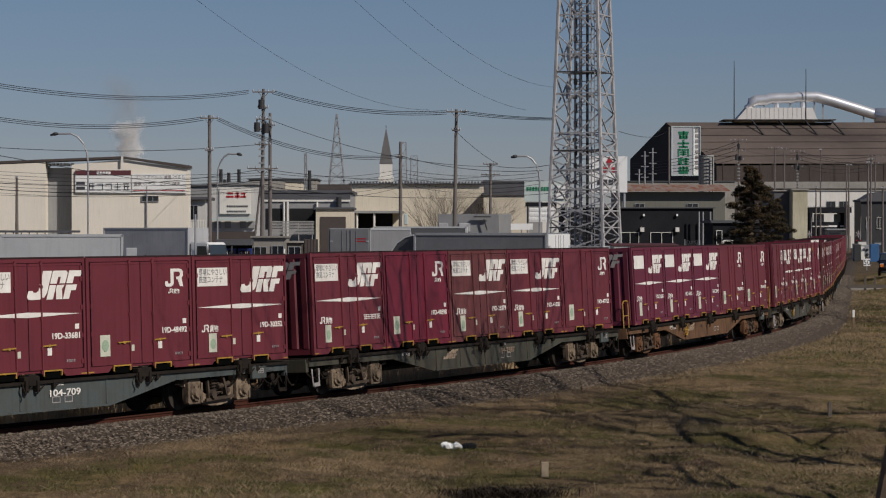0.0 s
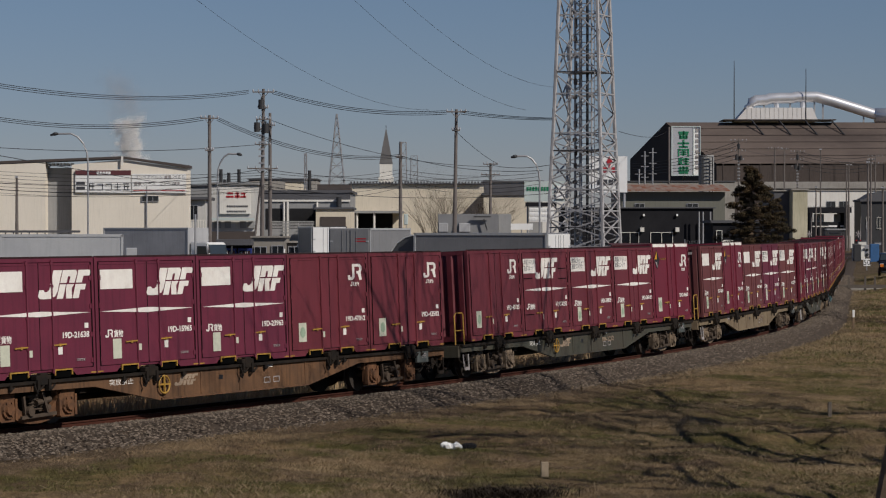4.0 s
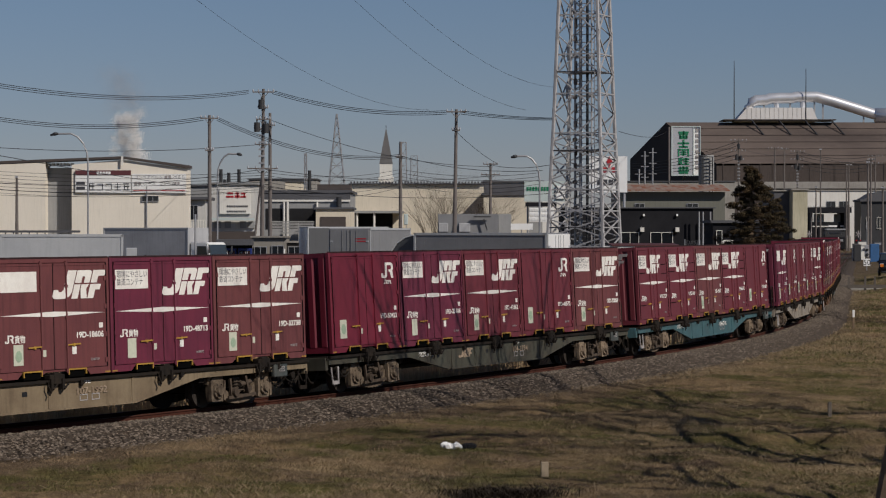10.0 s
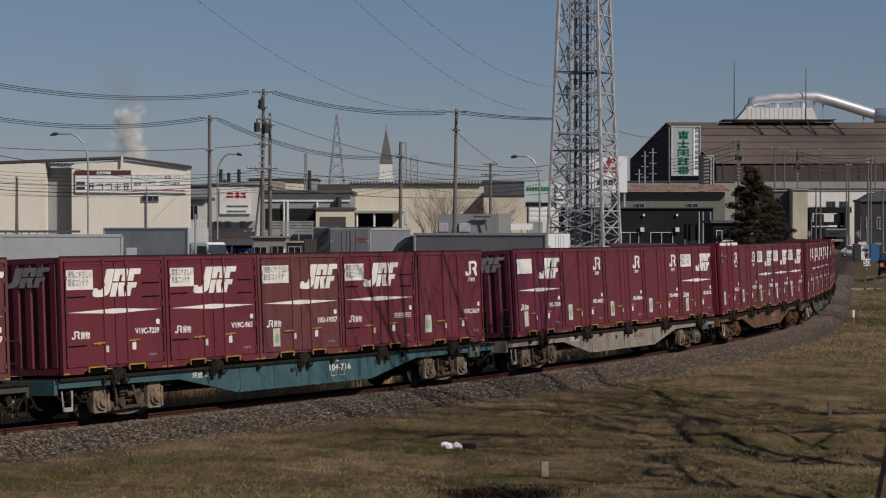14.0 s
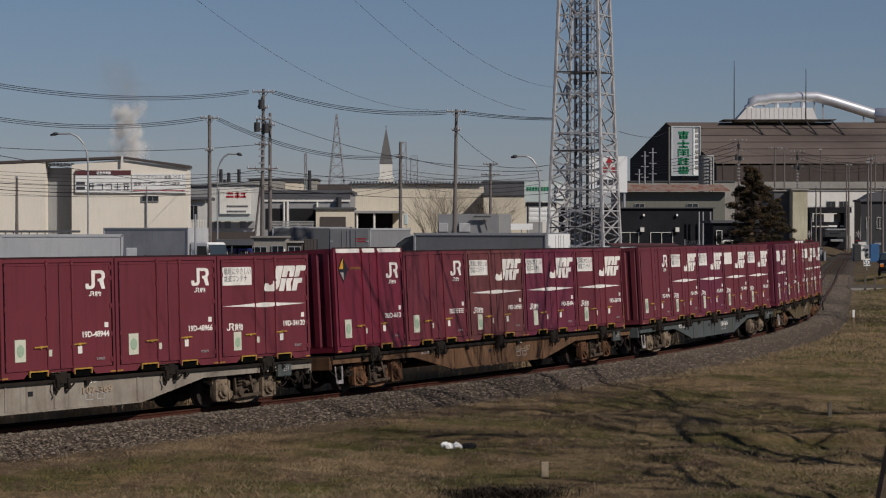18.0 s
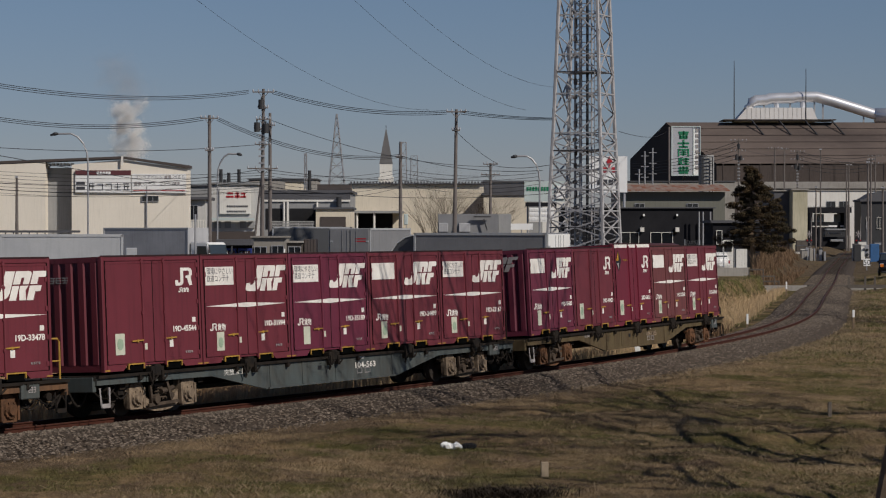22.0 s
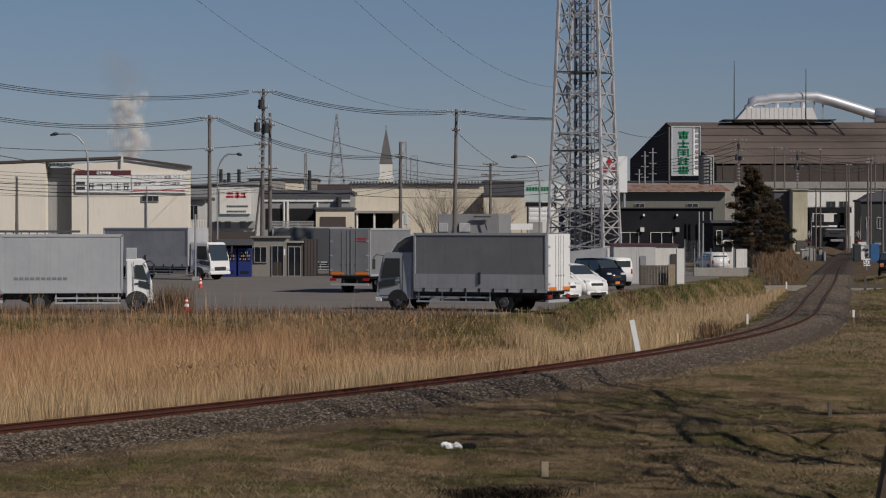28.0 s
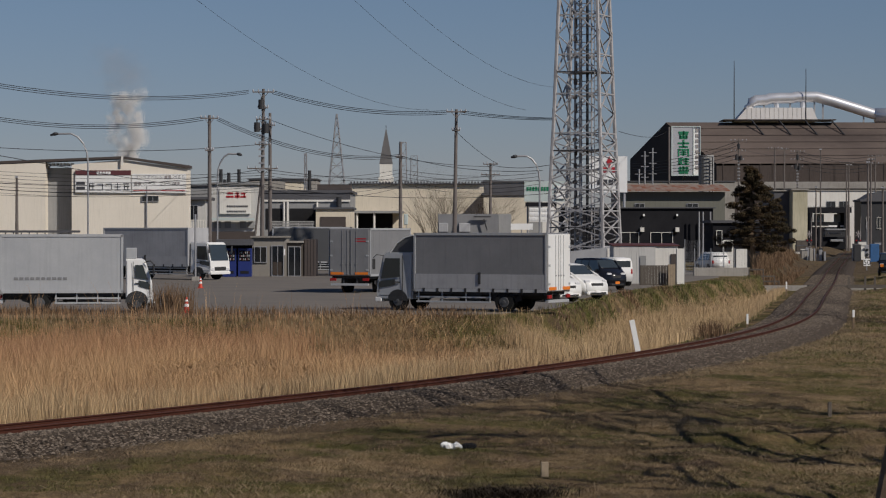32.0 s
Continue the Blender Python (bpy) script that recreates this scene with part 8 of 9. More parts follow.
for text, x, z, w in (("コンベアベルト", -31.16, 9.27, 2.74), ("ベルト", -27.22, 9.27, 1.14), ("ホース", -30.30, 8.64, 1.26), ("コンベア", -28.65, 8.64, 1.48)):
    me = lettering(text, 0.46, M["sign_ink"])
    put("lettering", me, HALL_SIGN[0], pose(x, 250 - 0.166, z) @ Matrix.Diagonal((fitted(me, w), 1, 1, 1)))


def plate(bm, x0, x1, z0, z1, y=0.0, t=0.004):
    box(bm, x0, x1, y - t, y, z0, z1)


def flat(bm, pts, y=0.0, t=0.004):
    prism(bm, pts, y - t, y)


def slant_mark(bm, w, h):
    """The freight mark: a hooked bar, a bow with a leg and a flag, slanted and cut by one thin slit."""
    def sl(x, z):
        return ((x + (z - 0.5) * 0.16) * w, z * h)
    hook = [(-0.05, 0.10), (-0.01, 0.02), (0.08, 0.0), (0.24, 0.01), (0.33, 0.09), (0.365, 0.24), (0.365, 1.0), (0.17, 1.0), (0.17, 0.32), (0.13, 0.25), (0.07, 0.25), (0.04, 0.32), (-0.05, 0.32)]
    bow = [(0.385, 0.55), (0.53, 0.55), (0.53, 0.78), (0.59, 0.78), (0.59, 0.55), (0.715, 0.55), (0.725, 0.92), (0.68, 1.0), (0.385, 1.0)]
    stem = [(0.385, 0.0), (0.525, 0.0), (0.525, 0.50), (0.385, 0.50)]
    leg = [(0.545, 0.50), (0.545, 0.34), (0.60, 0.0), (0.735, 0.0), (0.675, 0.34), (0.715, 0.50)]
    flag = [(0.745, 0.55), (0.885, 0.55), (0.885, 0.79), (1.03, 0.79), (1.03, 1.0), (0.745, 1.0)]
    foot = [(0.75, 0.0), (0.885, 0.0), (0.885, 0.30), (0.99, 0.30), (0.99, 0.50), (0.745, 0.50)]
    for q in (hook, bow, stem, leg, flag, foot):
        flat(bm, [sl(x, z) for x, z in q])


def round_mark(bm, w, h):
    """The passenger mark: one hooked bar joined to an arch."""
    t = 0.17 * w
    def arc(cx, cz, rx, rz, a0, a1, n=5):
        out = []
        for i in range(n + 1):
            a = radians(a0 + (a1 - a0) * i / n)
            out.append((cx + rx * math.cos(a), cz + rz * math.sin(a)))
        return out
    flat(bm, [(0, 0.30 * h), (0, 0.10 * h), (0.04 * w, 0), (0.30 * w, 0), (0.44 * w, 0.08 * h), (0.48 * w, 0.2 * h), (0.48 * w, h), (0.48 * w - t, h), (0.48 * w - t, 0.22 * h), (0.26 * w, 0.17 * h), (t, 0.17 * h), (t * 0.9, 0.30 * h)])
    flat(bm, [(0.48 * w, 0.83 * h), (0.48 * w, h), (0.80 * w, h), (0.93 * w, 0.95 * h), (w, 0.82 * h), (w, 0.60 * h), (0.92 * w, 0.48 * h), (w, 0), (0.82 * w, 0), (0.70 * w, 0.40 * h), (0.62 * w, 0.40 * h), (0.62 * w, 0.55 * h), (0.78 * w, 0.56 * h), (0.83 * w, 0.63 * h), (0.83 * w, 0.76 * h), (0.76 * w, 0.83 * h)])


def bars_mark(bm, w, h, n):
    """Writing that cannot be made out: a row of small bars."""
    st = w / n
    for i in range(n):
        x0, w0, t = i * st, st * 0.82, h * 0.17
        k = (i * 7 + n) % 3
        for q in ((x0, x0 + w0, h - t, h), (x0 + w0 * (0.0, 0.4, 0.7)[k], x0 + w0 * (0.0, 0.4, 0.7)[k] + t, 0, h - t), (x0, x0 + w0, h * 0.42, h * 0.42 + t), (x0 + w0 * 0.1, x0 + w0 * 0.9, 0, t)):
            plate(bm, *q)


def c_body(bm, hh):
    box(bm, -CL / 2 + 0.04, CL / 2 - 0.04, -CW + 0.05, CW - 0.03, 0.10, hh - 0.05)


def c_end(bm, hh):
    """Corrugated end sheet, one folded piece."""
    pts = [(0.0, -1.1)]
    for i in range(7):
        y = -0.99 + i * 0.33
        pts += [(0.0, y - 0.11), (-0.04, y - 0.07), (-0.04, y + 0.07), (0.0, y + 0.11)]
    pts.append((0.0, 1.1))
    lo = [bm.verts.new((x, y, 0.17)) for x, y in pts]
    hi = [bm.verts.new((x, y, hh - 0.13)) for x, y in pts]
    for i in range(len(pts) - 1):
        bm.faces.new((lo[i], lo[i + 1], hi[i + 1], hi[i]))


def c_frame(bm, hh):
    """Corner posts, top and bottom rails with corner castings."""
    for ex in (-1, 1):
        for ey in (-1, 1):
            x, y = ex * (CL / 2 - 0.05), ey * (CW - 0.05)
            box(bm, x - 0.05, x + 0.05, y - 0.05, y + 0.05, 0.0, hh, 0.008)
    for ey in (-1, 1):
        y = ey * (CW - 0.035)
        box(bm, -CL / 2 + 0.1, CL / 2 - 0.1, y - 0.03, y + 0.03, hh - 0.10, hh - 0.01)
    for ex in (-1, 1):
        x = ex * (CL / 2 - 0.04)
        box(bm, x - 0.03, x + 0.03, -CW + 0.1, CW - 0.1, hh - 0.12, hh - 0.01)
        box(bm, x - 0.03, x + 0.03, -CW + 0.1, CW - 0.1, 0.02, 0.16)


def c_sill(bm):
    """Bottom rail: end pieces cut away towards the fork pockets, a thin strip between."""
    for e in (-1, 1):
        a, b = CL / 2 - 0.1, 1.03
        q = [(e * a, 0.01), (e * (b + 0.14), 0.01), (e * b, 0.13), (e * b, 0.15), (e * a, 0.15)]
        prism(bm, q if e < 0 else q[::-1], -CW, -CW + 0.06)
    box(bm, -CL / 2 + 0.1, CL / 2 - 0.1, -CW + 0.02, -CW + 0.06, 0.11, 0.15)
    box(bm, -CL / 2 + 0.1, CL / 2 - 0.1, CW - 0.06, CW - 0.01, 0.01, 0.15)


def c_leaf(bm, hh):
    """One side door leaf: a sheet with a folded rim and two shallow pressings."""
    w = CL / 2 - 0.125
    box(bm, 0, w, -0.03, 0, 0.165, hh - 0.115, 0.006)
    for z in (0.165, hh - 0.165):
        box(bm, 0.02, w - 0.02, -0.038, -0.03, z, z + 0.05)


def c_rod(bm, hh):
    rod(bm, (0, 0, 0.06), (0, 0, hh - 0.06), 0.021, sides=6)
    for z in (0.12, 0.62, 1.25, 1.9, hh - 0.12):
        box(bm, -0.045, 0.045, -0.012, 0.03, z - 0.03, z + 0.03)


def c_hinge(bm):
    box(bm, -0.035, 0.035, -0.016, 0.01, -0.05, 0.05)


def c_pocket(bm):
    """Rim of a fork-lift pocket."""
    for x0, x1, z0, z1 in ((-0.30, 0.30, 0.128, 0.158), (-0.30, -0.27, 0.03, 0.128), (0.27, 0.30, 0.03, 0.128)):
        box(bm, x0, x1, -0.03, 0.0, z0, z1)


def c_roof(bm, hh):
    box(bm, -CL / 2 + 0.05, CL / 2 - 0.05, -CW + 0.05, CW - 0.05, hh - 0.05, hh - 0.02)
    for i in range(9):
        x = -1.6 + i * 0.4
        box(bm, x - 0.05, x + 0.05, -CW + 0.1, CW - 0.1, hh - 0.02, hh + 0.0)
    for e in (-1, 1):
        box(bm, -CL / 2 + 0.02, CL / 2 - 0.02, e * (CW - 0.02) - 0.024, e * (CW - 0.02) + 0.024, hh - 0.012, hh + 0.022)


PAINTS = {"m": "maroon", "c": "crimson", "f": "faded", "p": "purple"}
PAINT_WORDS = {"m": "maroon", "c": "crimson red", "f": "faded red", "p": "purplish maroon"}
SLOGAN = "環境にやさしい\n鉄道コンテナ"


def container(kind, paint, number):
    """A 12-foot freight container. kind: J arch mark, S freight mark with slogan, V the same with louvres and the mark near the middle, W freight mark with blank panel, H tall with hazard diamond."""
    hh = 2.6 if kind == "H" else 2.5
    mat = M[PAINTS[paint]]
    words = {"J": "freight container with white railway mark", "S": "freight container with slogan panel and stripe", "V": "ventilated freight container with slogan panel and stripe",
             "W": "freight container with blank panel and stripe", "H": "tall freight container with hazard diamond"}[kind]
    ob = thing("freight_container", "%s %s on a wagon" % (PAINT_WORDS[paint], words), "container", group="freight containers on the train")
    body = put("body", shared(("body", hh, paint), lambda b: c_body(b, hh), mat), ob)
    put("corner_frame", shared(("corner_frame", hh, paint), lambda b: c_frame(b, hh), mat), ob)
    for e in (-1, 1):
        put("end_panel", shared(("end_panel", hh, paint), lambda b: c_end(b, hh), mat), ob, Matrix.Translation((e * (CL / 2 - 0.042), 0, 0)) @ (Matrix.Identity(4) if e < 0 else Matrix.Rotation(math.pi, 4, "Z")), "corrugated end")
    put("bottom_rail", shared(("bottom_rail", paint), c_sill, mat), ob)
    put("roof", shared(("roof", hh), lambda b: c_roof(b, hh), M["roofing"]), ob, label="grimy flat ribbed roof")
    front = -CW + 0.03
    for k, x in enumerate((-CL / 2 + 0.115, 0.010)):
        leaf = put("side_door", shared(("side_door", hh, paint), lambda b: c_leaf(b, hh), mat), ob, pose(x, front, 0))
        lx = CL / 2 - 0.125
        put("lock_rod", shared(("lock_rod", hh, paint), lambda b: c_rod(b, hh), mat), leaf, pose(lx - 0.40 if k == 0 else 0.40, -0.045, 0))
        for z in (0.3, 0.85, 1.45, 2.05, hh - 0.22):
            put("hinge", shared(("hinge", paint), c_hinge, mat), leaf, pose(0.03 if k == 0 else lx - 0.03, -0.03, z))
        put("door_gap", shared(("door_gap", hh), lambda b: box(b, -0.017, 0.017, -0.036, 0.0, 0.16, hh - 0.11), M["dark_red"]), leaf, pose(-0.006 if k == 0 else lx + 0.006, -0.006, 0))
        put("lock_handle", shared("lock_handle", lambda b: (bar(b, (-0.02, 0, 0), (0.40, 0, 0.012), 0.02, 0.03), box(b, 0.16, 0.22, -0.012, 0.012, -0.03, 0.03)), M["yellow_mark"]),
            leaf, pose(lx - 0.82 if k == 0 else 0.42, -0.055, 0.64 + 0.02 * k), "dirty yellow handle")
    put("seam", shared(("seam", hh), lambda b: box(b, -0.012, 0.012, -0.02, 0.0, 0.17, hh - 0.12), M["dark_red"]), ob, pose(-0.005, front - 0.012, 0))
    for x in (-0.72, 0.72):
        put("fork_pocket", shared("fork_pocket", c_pocket, M["yellow_mark"]), ob, pose(x, -CW, 0.0), "yellow-edged fork pocket")
        # solid sheet painted black for the pocket's shade, no hollow behind it
        put("pocket_opening", shared("pocket_opening", lambda b: box(b, -0.27, 0.27, 0, 0.04, -0.02, 0.128), M["pocket_shade"]), ob, pose(x, -CW + 0.004, 0))
        put("corner_mark", shared("corner_mark", lambda b: box(b, -0.09, 0.09, -0.006, 0, 0.012, 0.04), M["yellow_mark"]), ob, pose(x * 2.43, -CW, 0.012), "yellow corner mark")
    f = front - 0.036

    def mark(name, key, make, mat2, x, z, label="", yy=None):
        put(name, shared(key, make, mat2), ob, pose(x, f if yy is None else yy, z), label)

    def xr(r):
        return (r - 0.5) * CL
    if kind in "SWV":
        mark("freight_mark", "freight_mark", lambda b: slant_mark(b, 1.46, 0.60), M["white_mark"], xr(0.33 if kind == "V" else 0.535), 1.63, "white slanted railway mark")
        mark("stripe", "stripe", lambda b: flat(b, [(0, 0), (1.65, -0.055), (1.72, -0.055), (3.4, 0), (1.72, 0.055), (1.65, 0.055)]), M["white_mark"], xr(0.04), 1.32, "long tapering white stripe")
        wide = 0.92 if kind == "V" else 1.15
        mark("panel", ("panel", wide), lambda b: plate(b, 0, wide, 0, 0.42), M["white_mark"], xr(0.045), 1.80, "white panel")
        if kind == "V":
            for x, z in ((0.05, 1.64), (0.77, 1.90), (0.77, 1.60), (0.05, 0.60)):
                mark("louvre", "louvre", lambda b: box(b, 0, 0.62, -0.012, 0.0, 0, 0.022), M["dark_red"], xr(x), z)
        if kind in "SV":
            me = lettering(SLOGAN, 0.17, M["slogan_ink"])
            put("slogan", me, ob, pose(xr(0.045) + 0.05, f - 0.008, 2.06) @ Matrix.Diagonal((fitted(me, wide - 0.09), 1, 1.0, 1)), "dark slogan lettering")
        mark("owner_mark", "owner_mark", lambda b: round_mark(b, 0.27, 0.17), M["white_mark"], xr(0.08), 0.755)
        me = lettering("貨物", 0.17, M["white_mark"], 0.004)
        put("owner_lettering", me, ob, pose(xr(0.08) + 0.30, f, 0.765) @ Matrix.Diagonal((fitted(me, 0.33), 1, 1, 1)))
        if kind != "V":
            mark("sticker", "sticker", lambda b: plate(b, 0, 0.30, 0, 0.43), M["pale_sticker"], xr(0.15), 0.29, "pale paper sticker")
        if paint != "p" and kind != "V":
            mark("leaf_mark", "leaf_mark", lambda b: flat(b, [(0.1 + 0.1 * math.cos(a * math.tau / 10), 0.15 + 0.12 * math.sin(a * math.tau / 10)) for a in range(10)]), M["green_mark"], xr(0.15) + 0.05, 0.33, yy=f - 0.008)
    else:
        mark("arch_mark", "arch_mark", lambda b: round_mark(b, 0.66, 0.40), M["white_mark"], xr(0.735), 1.82, "white railway mark")
        mark("owner_mark", ("owner_mark", 2), lambda b: round_mark(b, 0.17, 0.105), M["white_mark"], xr(0.765), 1.67)
        me = lettering("貨物", 0.11, M["white_mark"], 0.003)
        put("owner_lettering", me, ob, pose(xr(0.765) + 0.19, f, 1.675) @ Matrix.Diagonal((fitted(me, 0.22), 1, 1, 1)))
        mark("sticker", ("sticker", 2), lambda b: plate(b, 0, 0.34, 0, 0.46), M["pale_sticker"], xr(0.11), 0.36, "pale paper sticker")
        mark("leaf_mark", ("leaf_mark", 2), lambda b: flat(b, [(0.11 + 0.115 * math.cos(a * math.tau / 10), 0.17 + 0.13 * math.sin(a * math.tau / 10)) for a in range(10)]), M["green_mark"], xr(0.11) + 0.06, 0.42, yy=f - 0.008)
    if kind == "H":
        mark("hazard_diamond", "hazard_diamond", lambda b: flat(b, [(0.27, 0), (0.54, 0.33), (0.27, 0.66), (0, 0.33)]), M["black_mark"], xr(0.045), 1.74, "black and yellow hazard diamond")
        mark("diamond_half", "diamond_half", lambda b: flat(b, [(0.045, 0), (0.26, 0), (0.26, 0.265)]), M["hazard"], xr(0.045), 2.085, "orange-yellow quarter", yy=f - 0.008)
        mark("diamond_foot", "diamond_foot", lambda b: flat(b, [(0.10, 0.22), (0.27, 0.02), (0.27, 0.22)]), M["dim_mark"], xr(0.045), 1.78, "grey lower quarter", yy=f - 0.008)
        mark("notice", "notice", lambda b: bars_mark(b, 0.55, 0.05, 6), M["yellow_mark"], xr(0.22), 2.07)
        for i, (x0, x1) in enumerate(((0.03, 0.36), (0.40, 0.58), (0.62, 0.97))):
            put("roof_stripe", shared(("roof_stripe", i), lambda b: plate(b, 0, (x1 - x0) * CL, 0, 0.105), M["white_mark"]), ob, pose(xr(x0), -CW - 0.002, hh - 0.117), "white stripe along the roof edge")
    if number:
        me = lettering(number, 0.17, M["white_mark"], 0.006)
        put("number", me, ob, pose(xr(0.69), f, 0.80) @ Matrix.Diagonal((fitted(me, 0.90), 1, 1, 1)))
    else:
        mark("number", ("number", 0), lambda b: bars_mark(b, 0.9, 0.12, 8), M["white_mark"], xr(0.69), 0.80)
    mark("tare_plate", "tare_plate", lambda b: plate(b, 0, 0.13, 0, 0.11), M["white_mark"], xr(0.90), 0.99)
    mark("notice_plate", "notice_plate", lambda b: plate(b, 0, 0.14, 0, 0.16), M["white_mark"], xr(0.655), 0.46)
    mark("notice_plate", ("notice_plate", 2), lambda b: plate(b, 0, 0.10, 0, 0.14), M["pale_sticker"], xr(0.40), 0.44)
    mark("notice_plate", ("notice_plate", 3), lambda b: bars_mark(b, 0.3, 0.05, 4), M["dim_mark"], xr(0.82), 0.30)
    end = Matrix.Translation((-CL / 2 - 0.003, 0, 0)) @ Matrix.Rotation(radians(-90), 4, "Z")
    if kind in "SWV":
        put("end_mark", shared("end_mark", lambda b: slant_mark(b, 1.05, 0.42), M["dim_mark"]), ob, end @ pose(-0.22, 0, 1.88), "dull railway mark on the end")
    else:
        put("end_mark", shared(("end_mark", 2), lambda b: bars_mark(b, 0.7, 0.13, 4), M["dim_mark"]), ob, end @ pose(-0.35, 0, 1.95))
    return ob


# ---- flat wagons ----
def w_sill(bm):
    """Fish-bellied side sill."""
    out = [(-9.7, 0.76), (-5.35, 0.74), (-3.05, 0.32), (3.05, 0.32), (5.35, 0.74), (9.7, 0.76), (9.7, 0.95), (-9.7, 0.95)]
    prism(bm, out, -0.02, 0.06)
    box(bm, -3.0, 3.0, -0.06, 0.0, 0.32, 0.36)
    for x in (-2.9, -1.45, 0.1, 2.9):                 # stiffeners
        box(bm, x - 0.03, x + 0.03, -0.035, -0.02, 0.37, 0.91)


def w_deck(bm):
    box(bm, -9.75, 9.75, -1.16, 1.16, 0.86, 0.965)
    for y in (-1.205, 1.205):
        box(bm, -9.7, 9.7, y - 0.045, y + 0.045, 0.905, 0.968)
    for x in (-8.6, -5.6, -4.2, -1.87, 0, 1.87, 4.2, 5.6, 8.6):
        box(bm, x - 0.1, x + 0.1, -1.05, 1.05, 0.62, 0.86)
    box(bm, -9.7, 9.7, -0.22, 0.22, 0.55, 0.86)
    for x in (-7.1, 7.1):
        box(bm, x - 0.35, x + 0.35, -0.7, 0.7, 0.60, 0.86)


def w_gear(bm):
    """Brake reservoir, cylinder and pipes under the deck."""
    rod(bm, (-1.2, -0.55, 0.50), (0.3, -0.55, 0.50), 0.2, sides=10)
    rod(bm, (2.0, 0.2, 0.5), (2.7, 0.2, 0.5), 0.17, sides=10)
    rod(bm, (-9.5, -0.75, 0.70), (9.5, -0.75, 0.70), 0.03, sides=6)
    rod(bm, (-6, 0.3, 0.5), (6, 0.3, 0.5), 0.03, sides=6)


def w_lock(bm):
    """Twist-lock block under a container's middle with its levers hanging at the deck's edge."""
    box(bm, -0.24, 0.24, -0.09, 0.08, 0.02, 0.13, 0.015)
    box(bm, -0.12, 0.12, -0.10, 0.02, -0.08, 0.17, 0.015)
    for x in (-0.19, 0.17):
        box(bm, x - 0.04, x + 0.04, -0.11, 0.0, -0.20, 0.04)
        rod(bm, (x, -0.12, -0.18), (x + 0.14, -0.12, -0.08), 0.02, sides=6)
    pipe(bm, [(-0.30, -0.10, 0.02), (-0.34, -0.12, -0.10), (-0.26, -0.12, -0.24), (-0.30, -0.11, -0.30)], 0.022)


def w_hook(bm):
    """Small lashing eye on the side sill."""
    box(bm, -0.035, 0.035, -0.07, 0.0, -0.10, 0.03)
    rod(bm, (0, -0.07, -0.08), (0.09, -0.07, -0.03), 0.015, sides=6)


def w_hose(bm):
    """Brake hoses and a slack chain looping under the wagon's end."""
    for x0, x1, y, sag, r in ((-1.35, -0.55, -1.0, 0.30, 0.022), (-1.2, -0.30, -0.92, 0.36, 0.018), (-0.75, 0.15, -1.02, 0.26, 0.02), (-0.2, 0.55, -0.7, 0.40, 0.028), (0.0, 0.62, -0.55, 0.34, 0.026)):
        pipe(bm, [(x0 + (x1 - x0) * k / 7, y, 0.72 - sag * math.sin(math.pi * k / 7)) for k in range(8)], r, 6)
    rod(bm, (-1.6, -0.95, 0.72), (0.1, -0.95, 0.74), 0.03, sides=6)
    box(bm, -1.05, -0.85, -1.0, -0.85, 0.50, 0.74)
    rod(bm, (-0.35, -1.02, 0.62), (-0.35, -1.12, 0.62), 0.09, sides=10)


def w_coupler(bm):
    box(bm, 0, 0.42, -0.09, 0.09, 0.66, 0.88)
    box(bm, 0.36, 0.62, -0.20, 0.16, 0.60, 0.94, 0.03)
    box(bm, 0.05, 0.16, -0.35, 0.35, 0.62, 0.92)
    pipe(bm, [(0.2, -0.5, 0.72), (0.42, -0.5, 0.55), (0.5, -0.45, 0.35), (0.62, -0.38, 0.42)], 0.025)
    pipe(bm, [(0.2, 0.5, 0.72), (0.42, 0.5, 0.55), (0.52, 0.45, 0.35), (0.6, 0.4, 0.42)], 0.025)


def w_rails(bm):
    """Hand rail of an end platform."""
    pipe(bm, [(0, -1.02, 0.95), (0, -1.02, 1.72), (0.10, -1.02, 1.82), (0.52, -1.02, 1.82), (0.58, -1.02, 1.74), (0.58, -1.02, 0.95)], 0.022)
    pipe(bm, [(0.02, 1.02, 0.95), (0.02, 1.02, 1.72), (0.10, 1.02, 1.82), (0.52, 1.02, 1.82), (0.58, 1.02, 0.95)], 0.022)
    rod(bm, (0.0, -1.02, 1.35), (0.58, -1.02, 1.35), 0.016, sides=6)


def w_step(bm):
    """Stirrup step: a bent flat bar with a tread."""
    pipe(bm, [(-0.17, 0, 0.70), (-0.14, -0.02, 0.30), (0.14, -0.02, 0.30), (0.17, 0, 0.70)], 0.024)
    bar(bm, (-0.14, -0.02, 0.315), (0.14, -0.02, 0.315), 0.05, 0.09)


def b_sideframe(bm):
    """Cast side frame: a beam that swings down between the axle boxes and up again."""
    n = 10
    top, low = [], []
    for k in range(n + 1):
        u = -1 + 2 * k / n
        top.append((u * 0.80, 0.24 + 0.42 * abs(u) ** 2.2))
        low.append((u * 0.98, 0.07 + 0.40 * abs(u) ** 2.6))
    prism(bm, low + top[::-1], -0.06, 0.06)
    for e in (-1, 1):
        q = [(e * 0.66, 0.50), (e * 0.66, 0.72), (e * 0.78, 0.79), (e * 1.16, 0.79), (e * 1.27, 0.70), (e * 1.27, 0.56)]
        prism(bm, q if e > 0 else q[::-1], -0.08, 0.06)


